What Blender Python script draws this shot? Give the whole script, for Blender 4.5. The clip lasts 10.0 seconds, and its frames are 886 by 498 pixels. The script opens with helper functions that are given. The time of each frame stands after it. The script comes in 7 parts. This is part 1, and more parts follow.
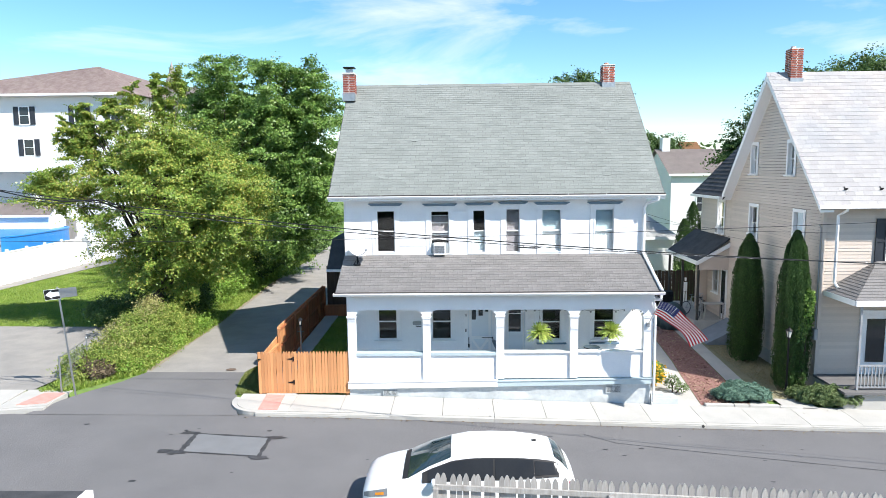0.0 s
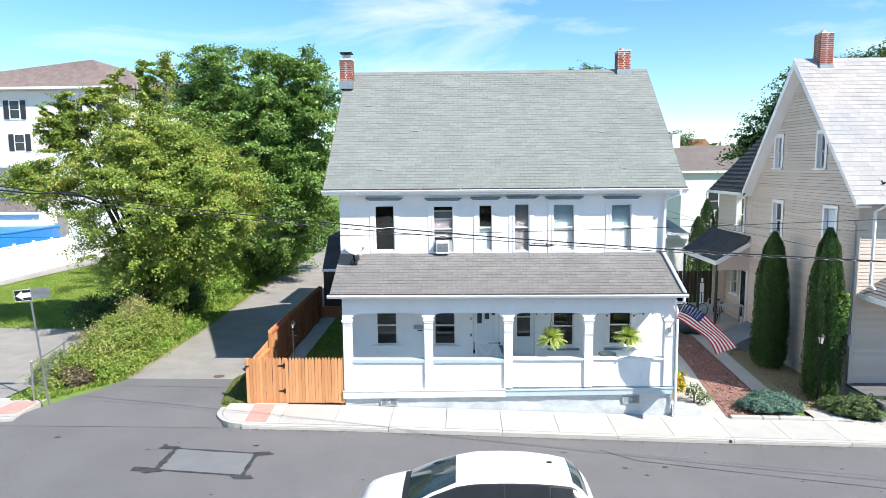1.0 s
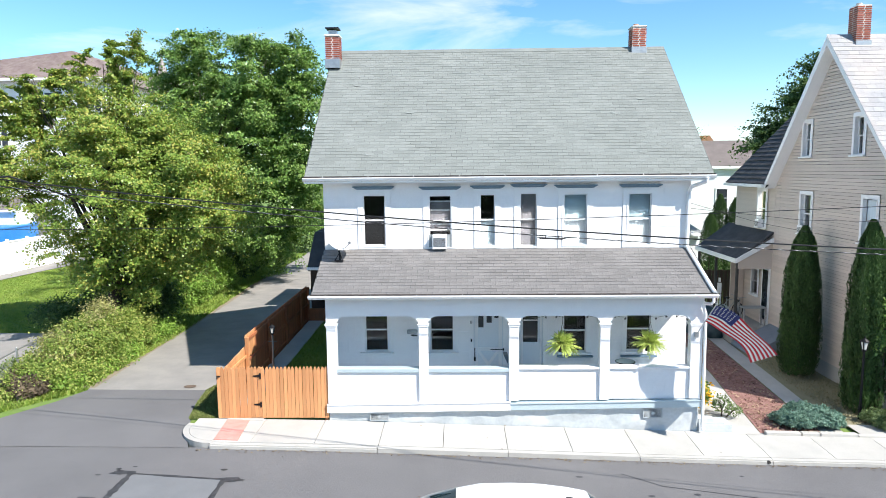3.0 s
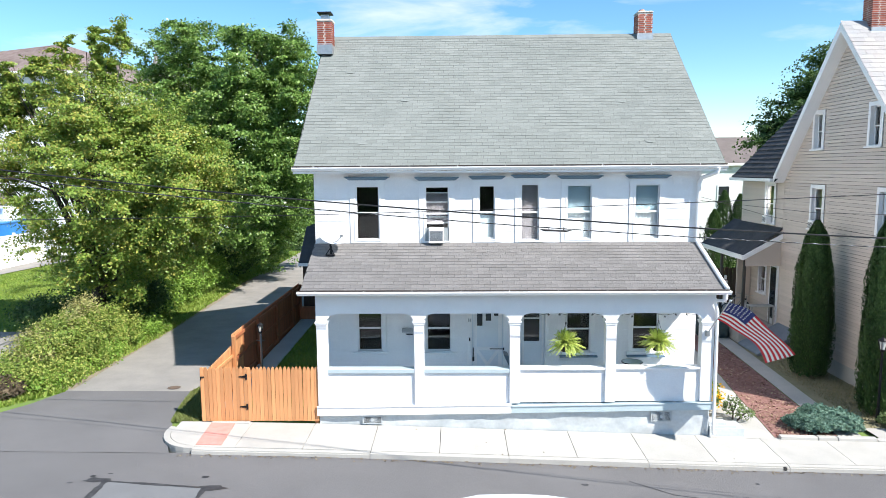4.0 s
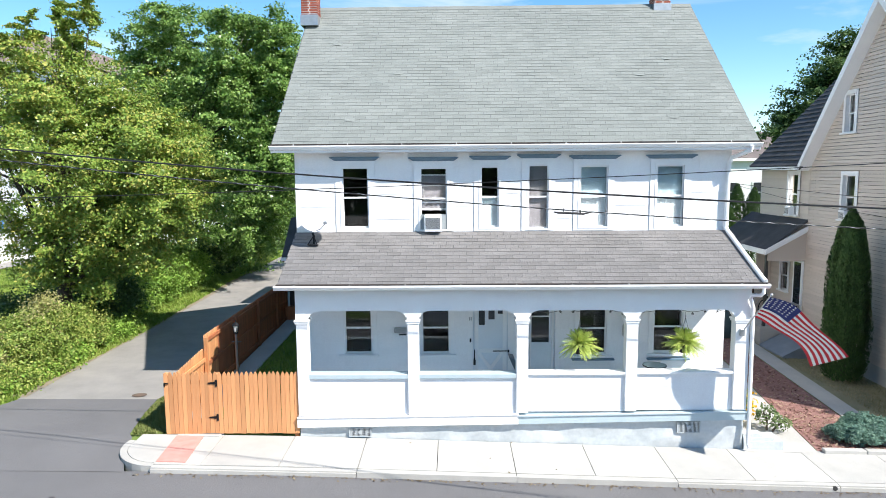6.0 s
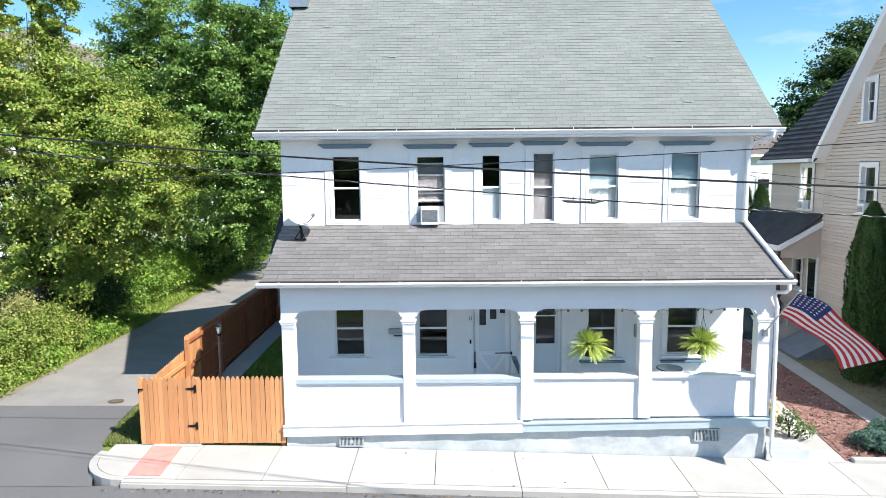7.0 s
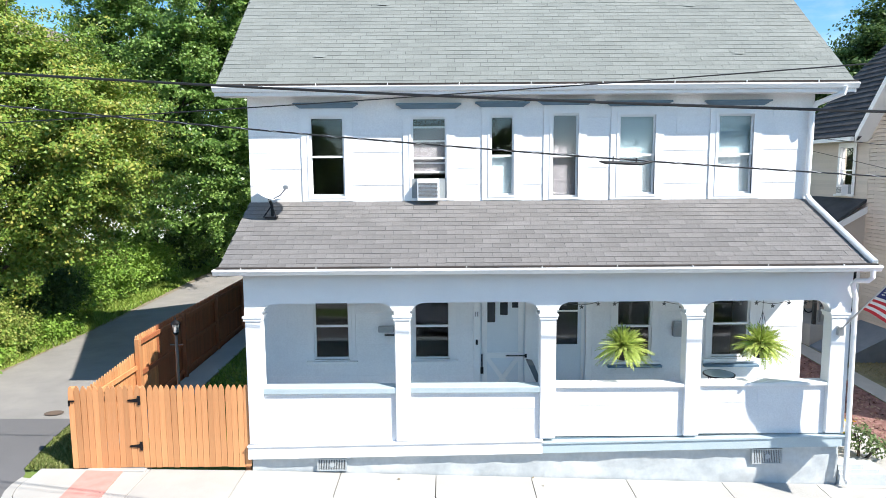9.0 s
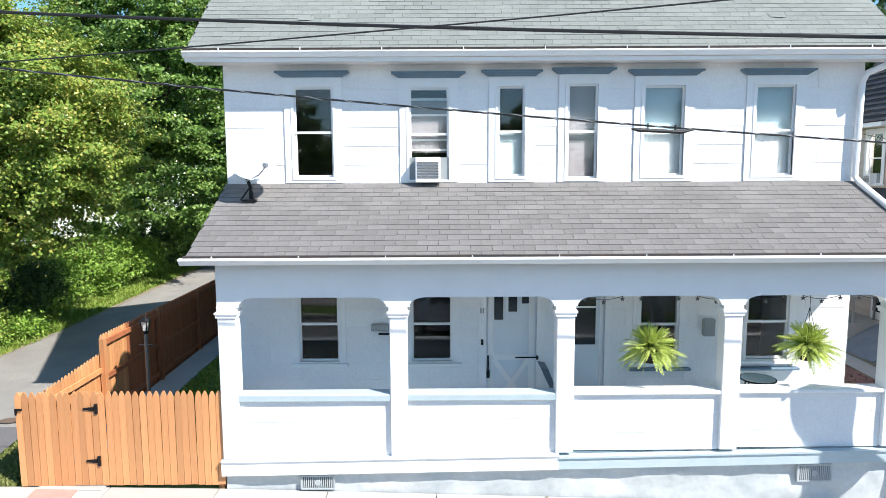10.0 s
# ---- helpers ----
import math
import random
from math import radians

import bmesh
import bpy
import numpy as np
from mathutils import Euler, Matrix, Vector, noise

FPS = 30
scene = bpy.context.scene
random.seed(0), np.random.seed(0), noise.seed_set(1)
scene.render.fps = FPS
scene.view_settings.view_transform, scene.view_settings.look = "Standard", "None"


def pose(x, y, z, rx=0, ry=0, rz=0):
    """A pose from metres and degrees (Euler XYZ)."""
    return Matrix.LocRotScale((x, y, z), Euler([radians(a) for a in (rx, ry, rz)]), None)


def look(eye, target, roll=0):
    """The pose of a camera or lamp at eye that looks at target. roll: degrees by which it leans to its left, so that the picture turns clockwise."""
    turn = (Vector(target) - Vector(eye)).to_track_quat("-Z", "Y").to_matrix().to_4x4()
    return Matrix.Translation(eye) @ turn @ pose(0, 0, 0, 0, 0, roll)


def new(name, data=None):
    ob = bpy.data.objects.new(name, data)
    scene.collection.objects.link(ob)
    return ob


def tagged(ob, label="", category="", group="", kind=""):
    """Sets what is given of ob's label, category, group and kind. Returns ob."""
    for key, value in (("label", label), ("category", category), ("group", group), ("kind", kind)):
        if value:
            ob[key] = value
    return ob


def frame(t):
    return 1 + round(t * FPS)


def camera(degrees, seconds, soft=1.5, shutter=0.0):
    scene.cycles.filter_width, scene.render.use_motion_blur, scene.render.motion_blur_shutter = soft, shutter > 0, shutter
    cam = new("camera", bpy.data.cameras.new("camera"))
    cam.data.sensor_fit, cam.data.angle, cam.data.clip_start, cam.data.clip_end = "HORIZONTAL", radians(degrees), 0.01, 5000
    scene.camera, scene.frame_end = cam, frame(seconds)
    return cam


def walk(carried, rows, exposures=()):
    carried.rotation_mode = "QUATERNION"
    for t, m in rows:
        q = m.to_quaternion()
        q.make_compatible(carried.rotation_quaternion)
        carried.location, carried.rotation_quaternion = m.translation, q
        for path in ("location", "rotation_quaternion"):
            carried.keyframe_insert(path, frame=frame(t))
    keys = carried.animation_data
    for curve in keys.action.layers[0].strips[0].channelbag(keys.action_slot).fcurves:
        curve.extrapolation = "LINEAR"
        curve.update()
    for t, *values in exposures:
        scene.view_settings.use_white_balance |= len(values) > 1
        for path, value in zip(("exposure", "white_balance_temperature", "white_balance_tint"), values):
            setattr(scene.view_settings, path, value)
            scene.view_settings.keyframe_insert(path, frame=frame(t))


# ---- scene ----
cam = camera(67.8, 10.0, soft=0.85)
PATH = [
    (0, (-0.235, 3.758, 7.509), (-0.286, 5.742, 7.263), -0.6),
    (0.5, (-0.278, 4.61, 7.393), (-0.333, 6.594, 7.144), -0.5),
    (1, (-0.316, 5.444, 7.25), (-0.374, 7.428, 7.003), -0.5),
    (1.5, (-0.351, 6.163, 7.143), (-0.407, 8.147, 6.895), -0.4),
    (2, (-0.389, 6.758, 7.025), (-0.444, 8.742, 6.779), -0.4),
    (2.5, (-0.377, 7.259, 6.896), (-0.43, 9.244, 6.654), -0.5),
    (4, (-0.402, 8.675, 6.481), (-0.442, 10.66, 6.24), -0.4),
    (4.5, (-0.373, 9.135, 6.349), (-0.412, 11.12, 6.106), -0.4),
    (5, (-0.422, 9.649, 6.235), (-0.455, 11.633, 5.991), -0.4),
    (5.5, (-0.453, 10.148, 6.059), (-0.484, 12.134, 5.823), -0.4),
    (7, (-0.49, 11.765, 5.621), (-0.512, 13.752, 5.393), -0.5),
    (7.5, (-0.582, 12.38, 5.483), (-0.597, 14.367, 5.251), -0.5),
    (8, (-0.538, 12.981, 5.334), (-0.557, 14.967, 5.096), -0.5),
    (8.5, (-0.604, 13.607, 5.117), (-0.615, 15.595, 4.891), -0.4),
    (9, (-0.648, 14.247, 4.973), (-0.652, 16.234, 4.747), -0.4),
    (9.5, (-0.704, 14.927, 4.843), (-0.701, 16.914, 4.612), -0.3),
    (10, (-0.71, 15.629, 4.644), (-0.708, 17.616, 4.413), -0.3),
]
walk(cam, [(t, look(eye, target, roll)) for t, eye, target, roll in PATH])

# ---- world and sun ----
SUN = Vector((0.563, -0.409, 0.717)).normalized()
world = bpy.data.worlds.new("sky")
scene.world = world
world.use_nodes = True
wt = world.node_tree
wt.nodes.clear()
w_out = wt.nodes.new("ShaderNodeOutputWorld")
w_bg = wt.nodes.new("ShaderNodeBackground")
w_sky = wt.nodes.new("ShaderNodeTexSky")
w_sky.sky_type = "NISHITA"
w_sky.sun_disc = False
w_sky.sun_elevation = math.asin(SUN.z)
w_sky.sun_rotation = math.atan2(SUN.x, SUN.y)
w_sky.air_density, w_sky.dust_density, w_sky.ozone_density = 0.85, 0.1, 2.2
w_co = wt.nodes.new("ShaderNodeTexCoord")
w_map = wt.nodes.new("ShaderNodeMapping")
w_map.inputs["Scale"].default_value = (1.1, 1.1, 5.5)
w_map.inputs["Location"].default_value = (1.35, 0.4, 0.9)
w_noise = wt.nodes.new("ShaderNodeTexNoise")
w_noise.inputs["Scale"].default_value = 2.3
w_noise.inputs["Detail"].default_value = 7
w_noise.inputs["Roughness"].default_value = 0.55
w_noise.inputs["Distortion"].default_value = 0.6
w_ramp = wt.nodes.new("ShaderNodeValToRGB")
w_ramp.color_ramp.elements[0].position = 0.50
w_ramp.color_ramp.elements[1].position = 0.80
w_mix = wt.nodes.new("ShaderNodeMix")
w_mix.data_type = "RGBA"
w_mix.inputs["B"].default_value = (5.3, 5.55, 5.8, 1)
wt.links.new(w_co.outputs["Generated"], w_map.inputs["Vector"])
wt.links.new(w_map.outputs["Vector"], w_noise.inputs["Vector"])
wt.links.new(w_noise.outputs["Fac"], w_ramp.inputs["Fac"])
wt.links.new(w_ramp.outputs["Color"], w_mix.inputs["Factor"])
w_hue = wt.nodes.new("ShaderNodeHueSaturation")
w_hue.inputs["Hue"].default_value = 0.492
w_hue.inputs["Saturation"].default_value = 1.22
w_hue.inputs["Value"].default_value = 1.0
wt.links.new(w_sky.outputs["Color"], w_hue.inputs["Color"])
wt.links.new(w_hue.outputs["Color"], w_mix.inputs["A"])
wt.links.new(w_mix.outputs["Result"], w_bg.inputs["Color"])
wt.links.new(w_bg.outputs["Background"], w_out.inputs["Surface"])
w_bg.inputs["Strength"].default_value = 0.13
sun_lamp = bpy.data.lights.new("sun", "SUN")
sun_lamp.energy, sun_lamp.angle, sun_lamp.color = 5.0, radians(0.53), (1.0, 0.955, 0.9)
sun_ob = new("sun", sun_lamp)
sun_ob.matrix_world = look(SUN * 60, (0, 0, 0))
scene.view_settings.exposure = 0.79


# ---- materials ----
def material(name, color, second=None, rough=0.8, metal=0.0, scale=3.0, fine=60.0, bump=0.15, vary=0.0, island=False, spec=0.4, stretch=(1, 1, 1), low=0.35, high=0.7):
    """Colour in two scales of noise, fine relief, and a change from piece to piece."""
    m = bpy.data.materials.new(name)
    m.use_nodes = True
    nt = m.node_tree
    b = nt.nodes["Principled BSDF"]
    b.inputs["Roughness"].default_value = rough
    b.inputs["Metallic"].default_value = metal
    b.inputs["Specular IOR Level"].default_value = spec
    second = second or [c * 0.82 for c in color]
    co = nt.nodes.new("ShaderNodeTexCoord")
    mp = nt.nodes.new("ShaderNodeMapping")
    mp.inputs["Scale"].default_value = stretch
    nt.links.new(co.outputs["Object"], mp.inputs["Vector"])
    big = nt.nodes.new("ShaderNodeTexNoise")
    big.inputs["Scale"].default_value = scale
    big.inputs["Detail"].default_value = 5
    big.inputs["Roughness"].default_value = 0.6
    small = nt.nodes.new("ShaderNodeTexNoise")
    small.inputs["Scale"].default_value = fine
    small.inputs["Detail"].default_value = 3
    for n in (big, small):
        nt.links.new(mp.outputs["Vector"], n.inputs["Vector"])
    ramp = nt.nodes.new("ShaderNodeValToRGB")
    ramp.color_ramp.elements[0].position, ramp.color_ramp.elements[1].position = low, high
    ramp.color_ramp.elements[0].color = (*color, 1)
    ramp.color_ramp.elements[1].color = (*second, 1)
    nt.links.new(big.outputs["Fac"], ramp.inputs["Fac"])
    hsv = nt.nodes.new("ShaderNodeHueSaturation")
    nt.links.new(ramp.outputs["Color"], hsv.inputs["Color"])
    add = nt.nodes.new("ShaderNodeMapRange")
    add.inputs["From Min"].default_value, add.inputs["From Max"].default_value = 0.25, 0.75
    add.inputs["To Min"].default_value, add.inputs["To Max"].default_value = 0.93, 1.07
    nt.links.new(small.outputs["Fac"], add.inputs["Value"])
    value = add.outputs["Result"]
    if vary:
        src = nt.nodes.new("ShaderNodeNewGeometry" if island else "ShaderNodeObjectInfo")
        rnd = src.outputs["Random Per Island" if island else "Random"]
        span = nt.nodes.new("ShaderNodeMapRange")
        span.inputs["To Min"].default_value, span.inputs["To Max"].default_value = 1 - vary, 1 + vary
        nt.links.new(rnd, span.inputs["Value"])
        mul = nt.nodes.new("ShaderNodeMath")
        mul.operation = "MULTIPLY"
        nt.links.new(value, mul.inputs[0])
        nt.links.new(span.outputs["Result"], mul.inputs[1])
        value = mul.outputs["Value"]
    nt.links.new(value, hsv.inputs["Value"])
    nt.links.new(hsv.outputs["Color"], b.inputs["Base Color"])
    if bump:
        bp = nt.nodes.new("ShaderNodeBump")
        bp.inputs["Strength"].default_value = bump
        bp.inputs["Distance"].default_value = 0.02
        nt.links.new(small.outputs["Fac"], bp.inputs["Height"])
        nt.links.new(bp.outputs["Normal"], b.inputs["Normal"])
    return m


def leaf_material(name, green, yellow, share=0.25, rough=0.55):
    """Leaves: each island its own green, light passing through."""
    m = bpy.data.materials.new(name)
    m.use_nodes = True
    nt = m.node_tree
    nt.nodes.clear()
    out = nt.nodes.new("ShaderNodeOutputMaterial")
    b = nt.nodes.new("ShaderNodeBsdfPrincipled")
    b.inputs["Roughness"].default_value = rough
    b.inputs["Specular IOR Level"].default_value = 0.35
    tr = nt.nodes.new("ShaderNodeBsdfTranslucent")
    mx = nt.nodes.new("ShaderNodeMixShader")
    mx.inputs["Fac"].default_value = 0.27
    geo = nt.nodes.new("ShaderNodeNewGeometry")
    co = nt.nodes.new("ShaderNodeTexCoord")
    nz = nt.nodes.new("ShaderNodeTexNoise")
    nz.inputs["Scale"].default_value = 0.55
    nz.inputs["Detail"].default_value = 3
    nt.links.new(co.outputs["Object"], nz.inputs["Vector"])
    am = nt.nodes.new("ShaderNodeMath")
    am.operation = "ADD"
    nt.links.new(geo.outputs["Random Per Island"], am.inputs[0])
    nt.links.new(nz.outputs["Fac"], am.inputs[1])
    ramp = nt.nodes.new("ShaderNodeValToRGB")
    els = ramp.color_ramp.elements
    els[0].position, els[0].color = 0.2, (*[c * 0.62 for c in green], 1)
    els[1].position, els[1].color = 1.0, (*yellow, 1)
    mid = els.new(0.75 - share * 0.5)
    mid.color = (*green, 1)
    half = nt.nodes.new("ShaderNodeMath")
    half.operation = "MULTIPLY"
    half.inputs[1].default_value = 0.68
    nt.links.new(am.outputs["Value"], half.inputs[0])
    nt.links.new(half.outputs["Value"], ramp.inputs["Fac"])
    nt.links.new(ramp.outputs["Color"], b.inputs["Base Color"])
    nt.links.new(ramp.outputs["Color"], tr.inputs["Color"])
    nt.links.new(b.outputs["BSDF"], mx.inputs[1])
    nt.links.new(tr.outputs["BSDF"], mx.inputs[2])
    nt.links.new(mx.outputs["Shader"], out.inputs["Surface"])
    return m


def glass_material(name, tint, rough=0.02):
    m = bpy.data.materials.new(name)
    m.use_nodes = True
    b = m.node_tree.nodes["Principled BSDF"]
    b.inputs["Base Color"].default_value = (*tint, 1)
    b.inputs["Roughness"].default_value = rough
    b.inputs["Transmission Weight"].default_value = 1.0
    b.inputs["IOR"].default_value = 1.5
    return m


WHITE = material("white_siding", (0.83, 0.825, 0.82), (0.785, 0.78, 0.78), 0.55, scale=1.2, fine=45, bump=0.02, vary=0.02)
WHITE_TRIM = material("white_trim_paint", (0.85, 0.845, 0.835), (0.81, 0.805, 0.80), 0.45, scale=2, fine=90, bump=0.06)
WHITE_FAR = material("white_wall", (0.78, 0.78, 0.78), (0.70, 0.70, 0.70), 0.7, scale=0.4, fine=20)
PALE_BLUE = material("pale_blue_paint", (0.42, 0.505, 0.535), (0.47, 0.55, 0.575), 0.55, scale=3, fine=60)
SLATE_BLUE = material("slate_blue_paint", (0.135, 0.215, 0.285), (0.105, 0.17, 0.23), 0.5, scale=4, fine=60)
STUCCO = material("pale_blue_rough_plaster", (0.45, 0.485, 0.495), (0.56, 0.58, 0.58), 0.8, scale=1.3, fine=14, bump=0.13)
SHINGLE = material("grey_green_shingle", (0.197, 0.213, 0.198), (0.23, 0.246, 0.228), 0.92, scale=0.7, fine=130, bump=0.4, vary=0.075)
SHINGLE_J = material("grey_green_shingle_joined", (0.197, 0.213, 0.198), (0.23, 0.246, 0.228), 0.92, scale=0.7, fine=130, bump=0.4, vary=0.075, island=True)
PORCH_SH = material("brown_grey_shingle", (0.172, 0.164, 0.158), (0.215, 0.206, 0.199), 0.92, scale=2.4, fine=130, bump=0.5, vary=0.10)
PORCH_SH_J = material("brown_grey_shingle_joined", (0.172, 0.164, 0.158), (0.215, 0.206, 0.199), 0.92, scale=1.2, fine=130, bump=0.5, vary=0.085, island=True)
# near-black that paints in the shade of gaps at shingle edges
GAP_SHADE = material("gap_shade_dark", (0.035, 0.033, 0.032), (0.06, 0.045, 0.038), 0.9, scale=4)
UNDERLAY = material("roof_felt", (0.10, 0.105, 0.10), None, 0.95)
DARK_SH = material("dark_shingle", (0.045, 0.046, 0.050), (0.075, 0.075, 0.08), 0.9, scale=2, fine=80, bump=0.4, vary=0.2, island=True)
SLATE_ROOF = material("weathered_slate", (0.31, 0.31, 0.315), (0.40, 0.36, 0.33), 0.7, scale=0.5, fine=30, bump=0.3, vary=0.085, island=True)
SLATE_PIECE = material("weathered_slate_piece", (0.31, 0.31, 0.315), (0.40, 0.36, 0.33), 0.7, scale=0.5, fine=30, bump=0.3, vary=0.085)
BEIGE = material("beige_vinyl_siding", (0.60, 0.515, 0.44), (0.56, 0.48, 0.41), 0.6, scale=0.8, fine=40, bump=0.08, vary=0.07)
BRICK = material("red_brick", (0.36, 0.095, 0.055), (0.26, 0.07, 0.045), 0.88, scale=9, fine=120, bump=0.5, vary=0.3)
MORTAR = material("mortar", (0.68, 0.63, 0.58), None, 0.95, fine=90, bump=0.4)
ASPHALT = material("asphalt", (0.140, 0.137, 0.138), (0.170, 0.166, 0.166), 0.9, scale=0.5, fine=160, bump=0.5, low=0.3, high=0.75)
ASPHALT_OLD = material("worn_asphalt", (0.31, 0.292, 0.268), (0.24, 0.23, 0.215), 0.95, scale=0.9, fine=120, bump=0.5)
PATCH = material("asphalt_patch", (0.185, 0.19, 0.195), (0.16, 0.165, 0.17), 0.9, scale=1.5, fine=150, bump=0.4)
TAR = material("tar_seal", (0.035, 0.035, 0.038), (0.075, 0.075, 0.08), 0.6, scale=6, fine=80)
CONCRETE = material("concrete", (0.46, 0.445, 0.41), (0.40, 0.388, 0.36), 0.9, scale=1.3, fine=110, bump=0.3, vary=0.04)
RED_PAD = material("red_tactile_pad", (0.55, 0.25, 0.21), (0.58, 0.31, 0.265), 0.85, scale=5, fine=70)
GRASS_SOIL = material("grass_ground", (0.12, 0.20, 0.042), (0.16, 0.22, 0.06), 0.95, scale=1.2, fine=40, bump=0.8)
MULCH = material("red_mulch", (0.30, 0.165, 0.14), (0.22, 0.115, 0.10), 0.95, scale=6, fine=45, bump=1.0)
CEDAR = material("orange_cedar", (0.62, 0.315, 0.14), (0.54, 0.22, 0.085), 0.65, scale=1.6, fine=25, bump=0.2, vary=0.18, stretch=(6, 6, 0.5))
# the orange cedar darkened to red-brown, with the house's shade in the colour
CEDAR_SHADED = material("shaded_cedar", (0.40, 0.14, 0.058), (0.31, 0.105, 0.045), 0.7, scale=1.6, fine=25, bump=0.2, vary=0.14, stretch=(6, 6, 0.5))
GREYWOOD = material("weathered_grey_wood", (0.40, 0.39, 0.37), (0.28, 0.26, 0.235), 0.9, scale=2, fine=30, bump=0.4, vary=0.15, stretch=(8, 8, 0.6))
BLACK_IRON = material("black_iron", (0.022, 0.022, 0.024), None, 0.5, metal=0.6, scale=6)
GALV = material("galvanised_steel", (0.48, 0.49, 0.50), (0.40, 0.41, 0.42), 0.42, metal=0.85, scale=9)
# near-black paint standing in for unlit rooms and the hollows of vents and drain
UNLIT_DARK = material("unlit_dark", (0.05, 0.048, 0.045), None, 0.9)
CURTAIN = material("pale_curtain", (0.58, 0.68, 0.73), (0.51, 0.61, 0.66), 0.9, scale=5, stretch=(6, 1, 0.4))
LACE = material("white_lace_curtain", (0.74, 0.79, 0.82), (0.66, 0.72, 0.76), 0.9, scale=5, stretch=(6, 1, 0.4))
# pale blue of sky mirrored in the upper panes
REFLECT_BLUE = material("reflected_sky_blue", (0.46, 0.60, 0.67), (0.40, 0.54, 0.61), 0.9, scale=2)
GLASS = glass_material("window_glass", (0.92, 0.95, 0.95))
GREY_CURTAIN = material("grey_mauve_curtain", (0.30, 0.28, 0.30), (0.24, 0.225, 0.245), 0.9, scale=5, stretch=(6, 1, 0.4))
BARK = material("bark", (0.10, 0.08, 0.06), (0.06, 0.048, 0.037), 0.95, scale=5, fine=25, bump=1.0, stretch=(3, 3, 0.7))
CABLE = material("black_cable", (0.02, 0.02, 0.021), None, 0.55, scale=8)
BLUE_PLASTIC = material("blue_pool_wall", (0.03, 0.22, 0.55), (0.025, 0.18, 0.48), 0.4, scale=1)
ROOF_RED = material("brown_red_roof", (0.47, 0.38, 0.35), (0.33, 0.25, 0.235), 0.9, scale=2.2, fine=9, vary=0.1, island=True)
ROOF_TAN = material("grey_brown_roof", (0.36, 0.31, 0.29), (0.29, 0.25, 0.235), 0.9, scale=1.0, fine=30, vary=0.1, island=True)
MAPLE = leaf_material("maple_leaf", (0.225, 0.345, 0.058), (0.46, 0.43, 0.10), 0.08, 0.38)
BROAD = leaf_material("broad_leaf", (0.135, 0.25, 0.05), (0.29, 0.41, 0.11), 0.14, 0.34)
DARKLEAF = leaf_material("dark_leaf", (0.07, 0.135, 0.035), (0.13, 0.20, 0.055), 0.15)
HEDGE = leaf_material("hedge_leaf", (0.20, 0.30, 0.05), (0.42, 0.44, 0.12), 0.16)
THUJA = leaf_material("thuja_leaf", (0.050, 0.105, 0.027), (0.085, 0.155, 0.042), 0.15)
JUNIPER = leaf_material("juniper_leaf", (0.15, 0.27, 0.20), (0.25, 0.38, 0.29), 0.2)
DRYGRASS = leaf_material("dry_grass_blade", (0.25, 0.235, 0.12), (0.38, 0.33, 0.20), 0.3)
YEW = leaf_material("yew_leaf", (0.14, 0.21, 0.075), (0.28, 0.34, 0.15), 0.2)
FERN = leaf_material("fern_frond", (0.38, 0.50, 0.09), (0.60, 0.65, 0.20), 0.35)
GRASSBLADE = leaf_material("grass_blade", (0.20, 0.32, 0.045), (0.34, 0.40, 0.09), 0.25)


# ---- building helpers ----
ORIGIN = {}


def thing(name, at, label, category, group=""):
    """An Empty at a thing's base; its parts are written in world places."""
    ob = new(name)
    ob.empty_display_size = 0.2
    ob.location = at
    ORIGIN[ob.name] = Vector(at)
    return tagged(ob, label, category, group)


def link_mesh(name, me, mat, parent=None, label="", kind=""):
    me.materials.append(mat)
    ob = new(name, me)
    if parent is not None:
        base = ORIGIN.get(parent.name, Vector())
        if base.length:
            me.transform(Matrix.Translation(-base))
            ORIGIN[ob.name] = base
        ob.parent = parent
    return tagged(ob, label, kind=kind)


def part(name, bm, mat, parent, label="", kind="", smooth=False):
    me = bpy.data.meshes.new(name)
    bmesh.ops.recalc_face_normals(bm, faces=bm.faces)
    bm.to_mesh(me)
    bm.free()
    if smooth:
        me.shade_smooth()
    return link_mesh(name, me, mat, parent, label, kind)


def setting(name, bm, mat, label, category, smooth=False):
    ob = part(name, bm, mat, None, label, "structure", smooth)
    return tagged(ob, category=category)


def piece(name, me, parent, m):
    ob = new(name, me)
    ob.parent = parent
    base = ORIGIN.get(parent.name, Vector())
    ob.matrix_basis = Matrix.Translation(-base) @ m
    return ob


def box(bm, x0, x1, y0, y1, z0, z1, m=None):
    vs = [bm.verts.new((x, y, z)) for z in (z0, z1) for y in (y0, y1) for x in (x0, x1)]
    if m is not None:
        for v in vs:
            v.co = m @ v.co
    for f in ((0, 2, 3, 1), (4, 5, 7, 6), (0, 1, 5, 4), (1, 3, 7, 5), (3, 2, 6, 7), (2, 0, 4, 6)):
        bm.faces.new([vs[i] for i in f])
    return vs


def boxes(*rows):
    bm = bmesh.new()
    for r in rows:
        box(bm, *r)
    return bm


def soft_box(x0, x1, y0, y1, z0, z1, r=0.01, seg=1):
    bm = boxes((x0, x1, y0, y1, z0, z1))
    bmesh.ops.bevel(bm, geom=bm.edges[:], offset=r, segments=seg, affect="EDGES", profile=0.5)
    return bm


def prism(bm, outline, axis, a, b):
    """Extrudes an outline of two coordinates along one axis from a to b."""
    def put(p, d):
        return {"x": (d, p[0], p[1]), "y": (p[0], d, p[1]), "z": (p[0], p[1], d)}[axis]
    lo = [bm.verts.new(put(p, a)) for p in outline]
    hi = [bm.verts.new(put(p, b)) for p in outline]
    n = len(outline)
    bm.faces.new(lo)
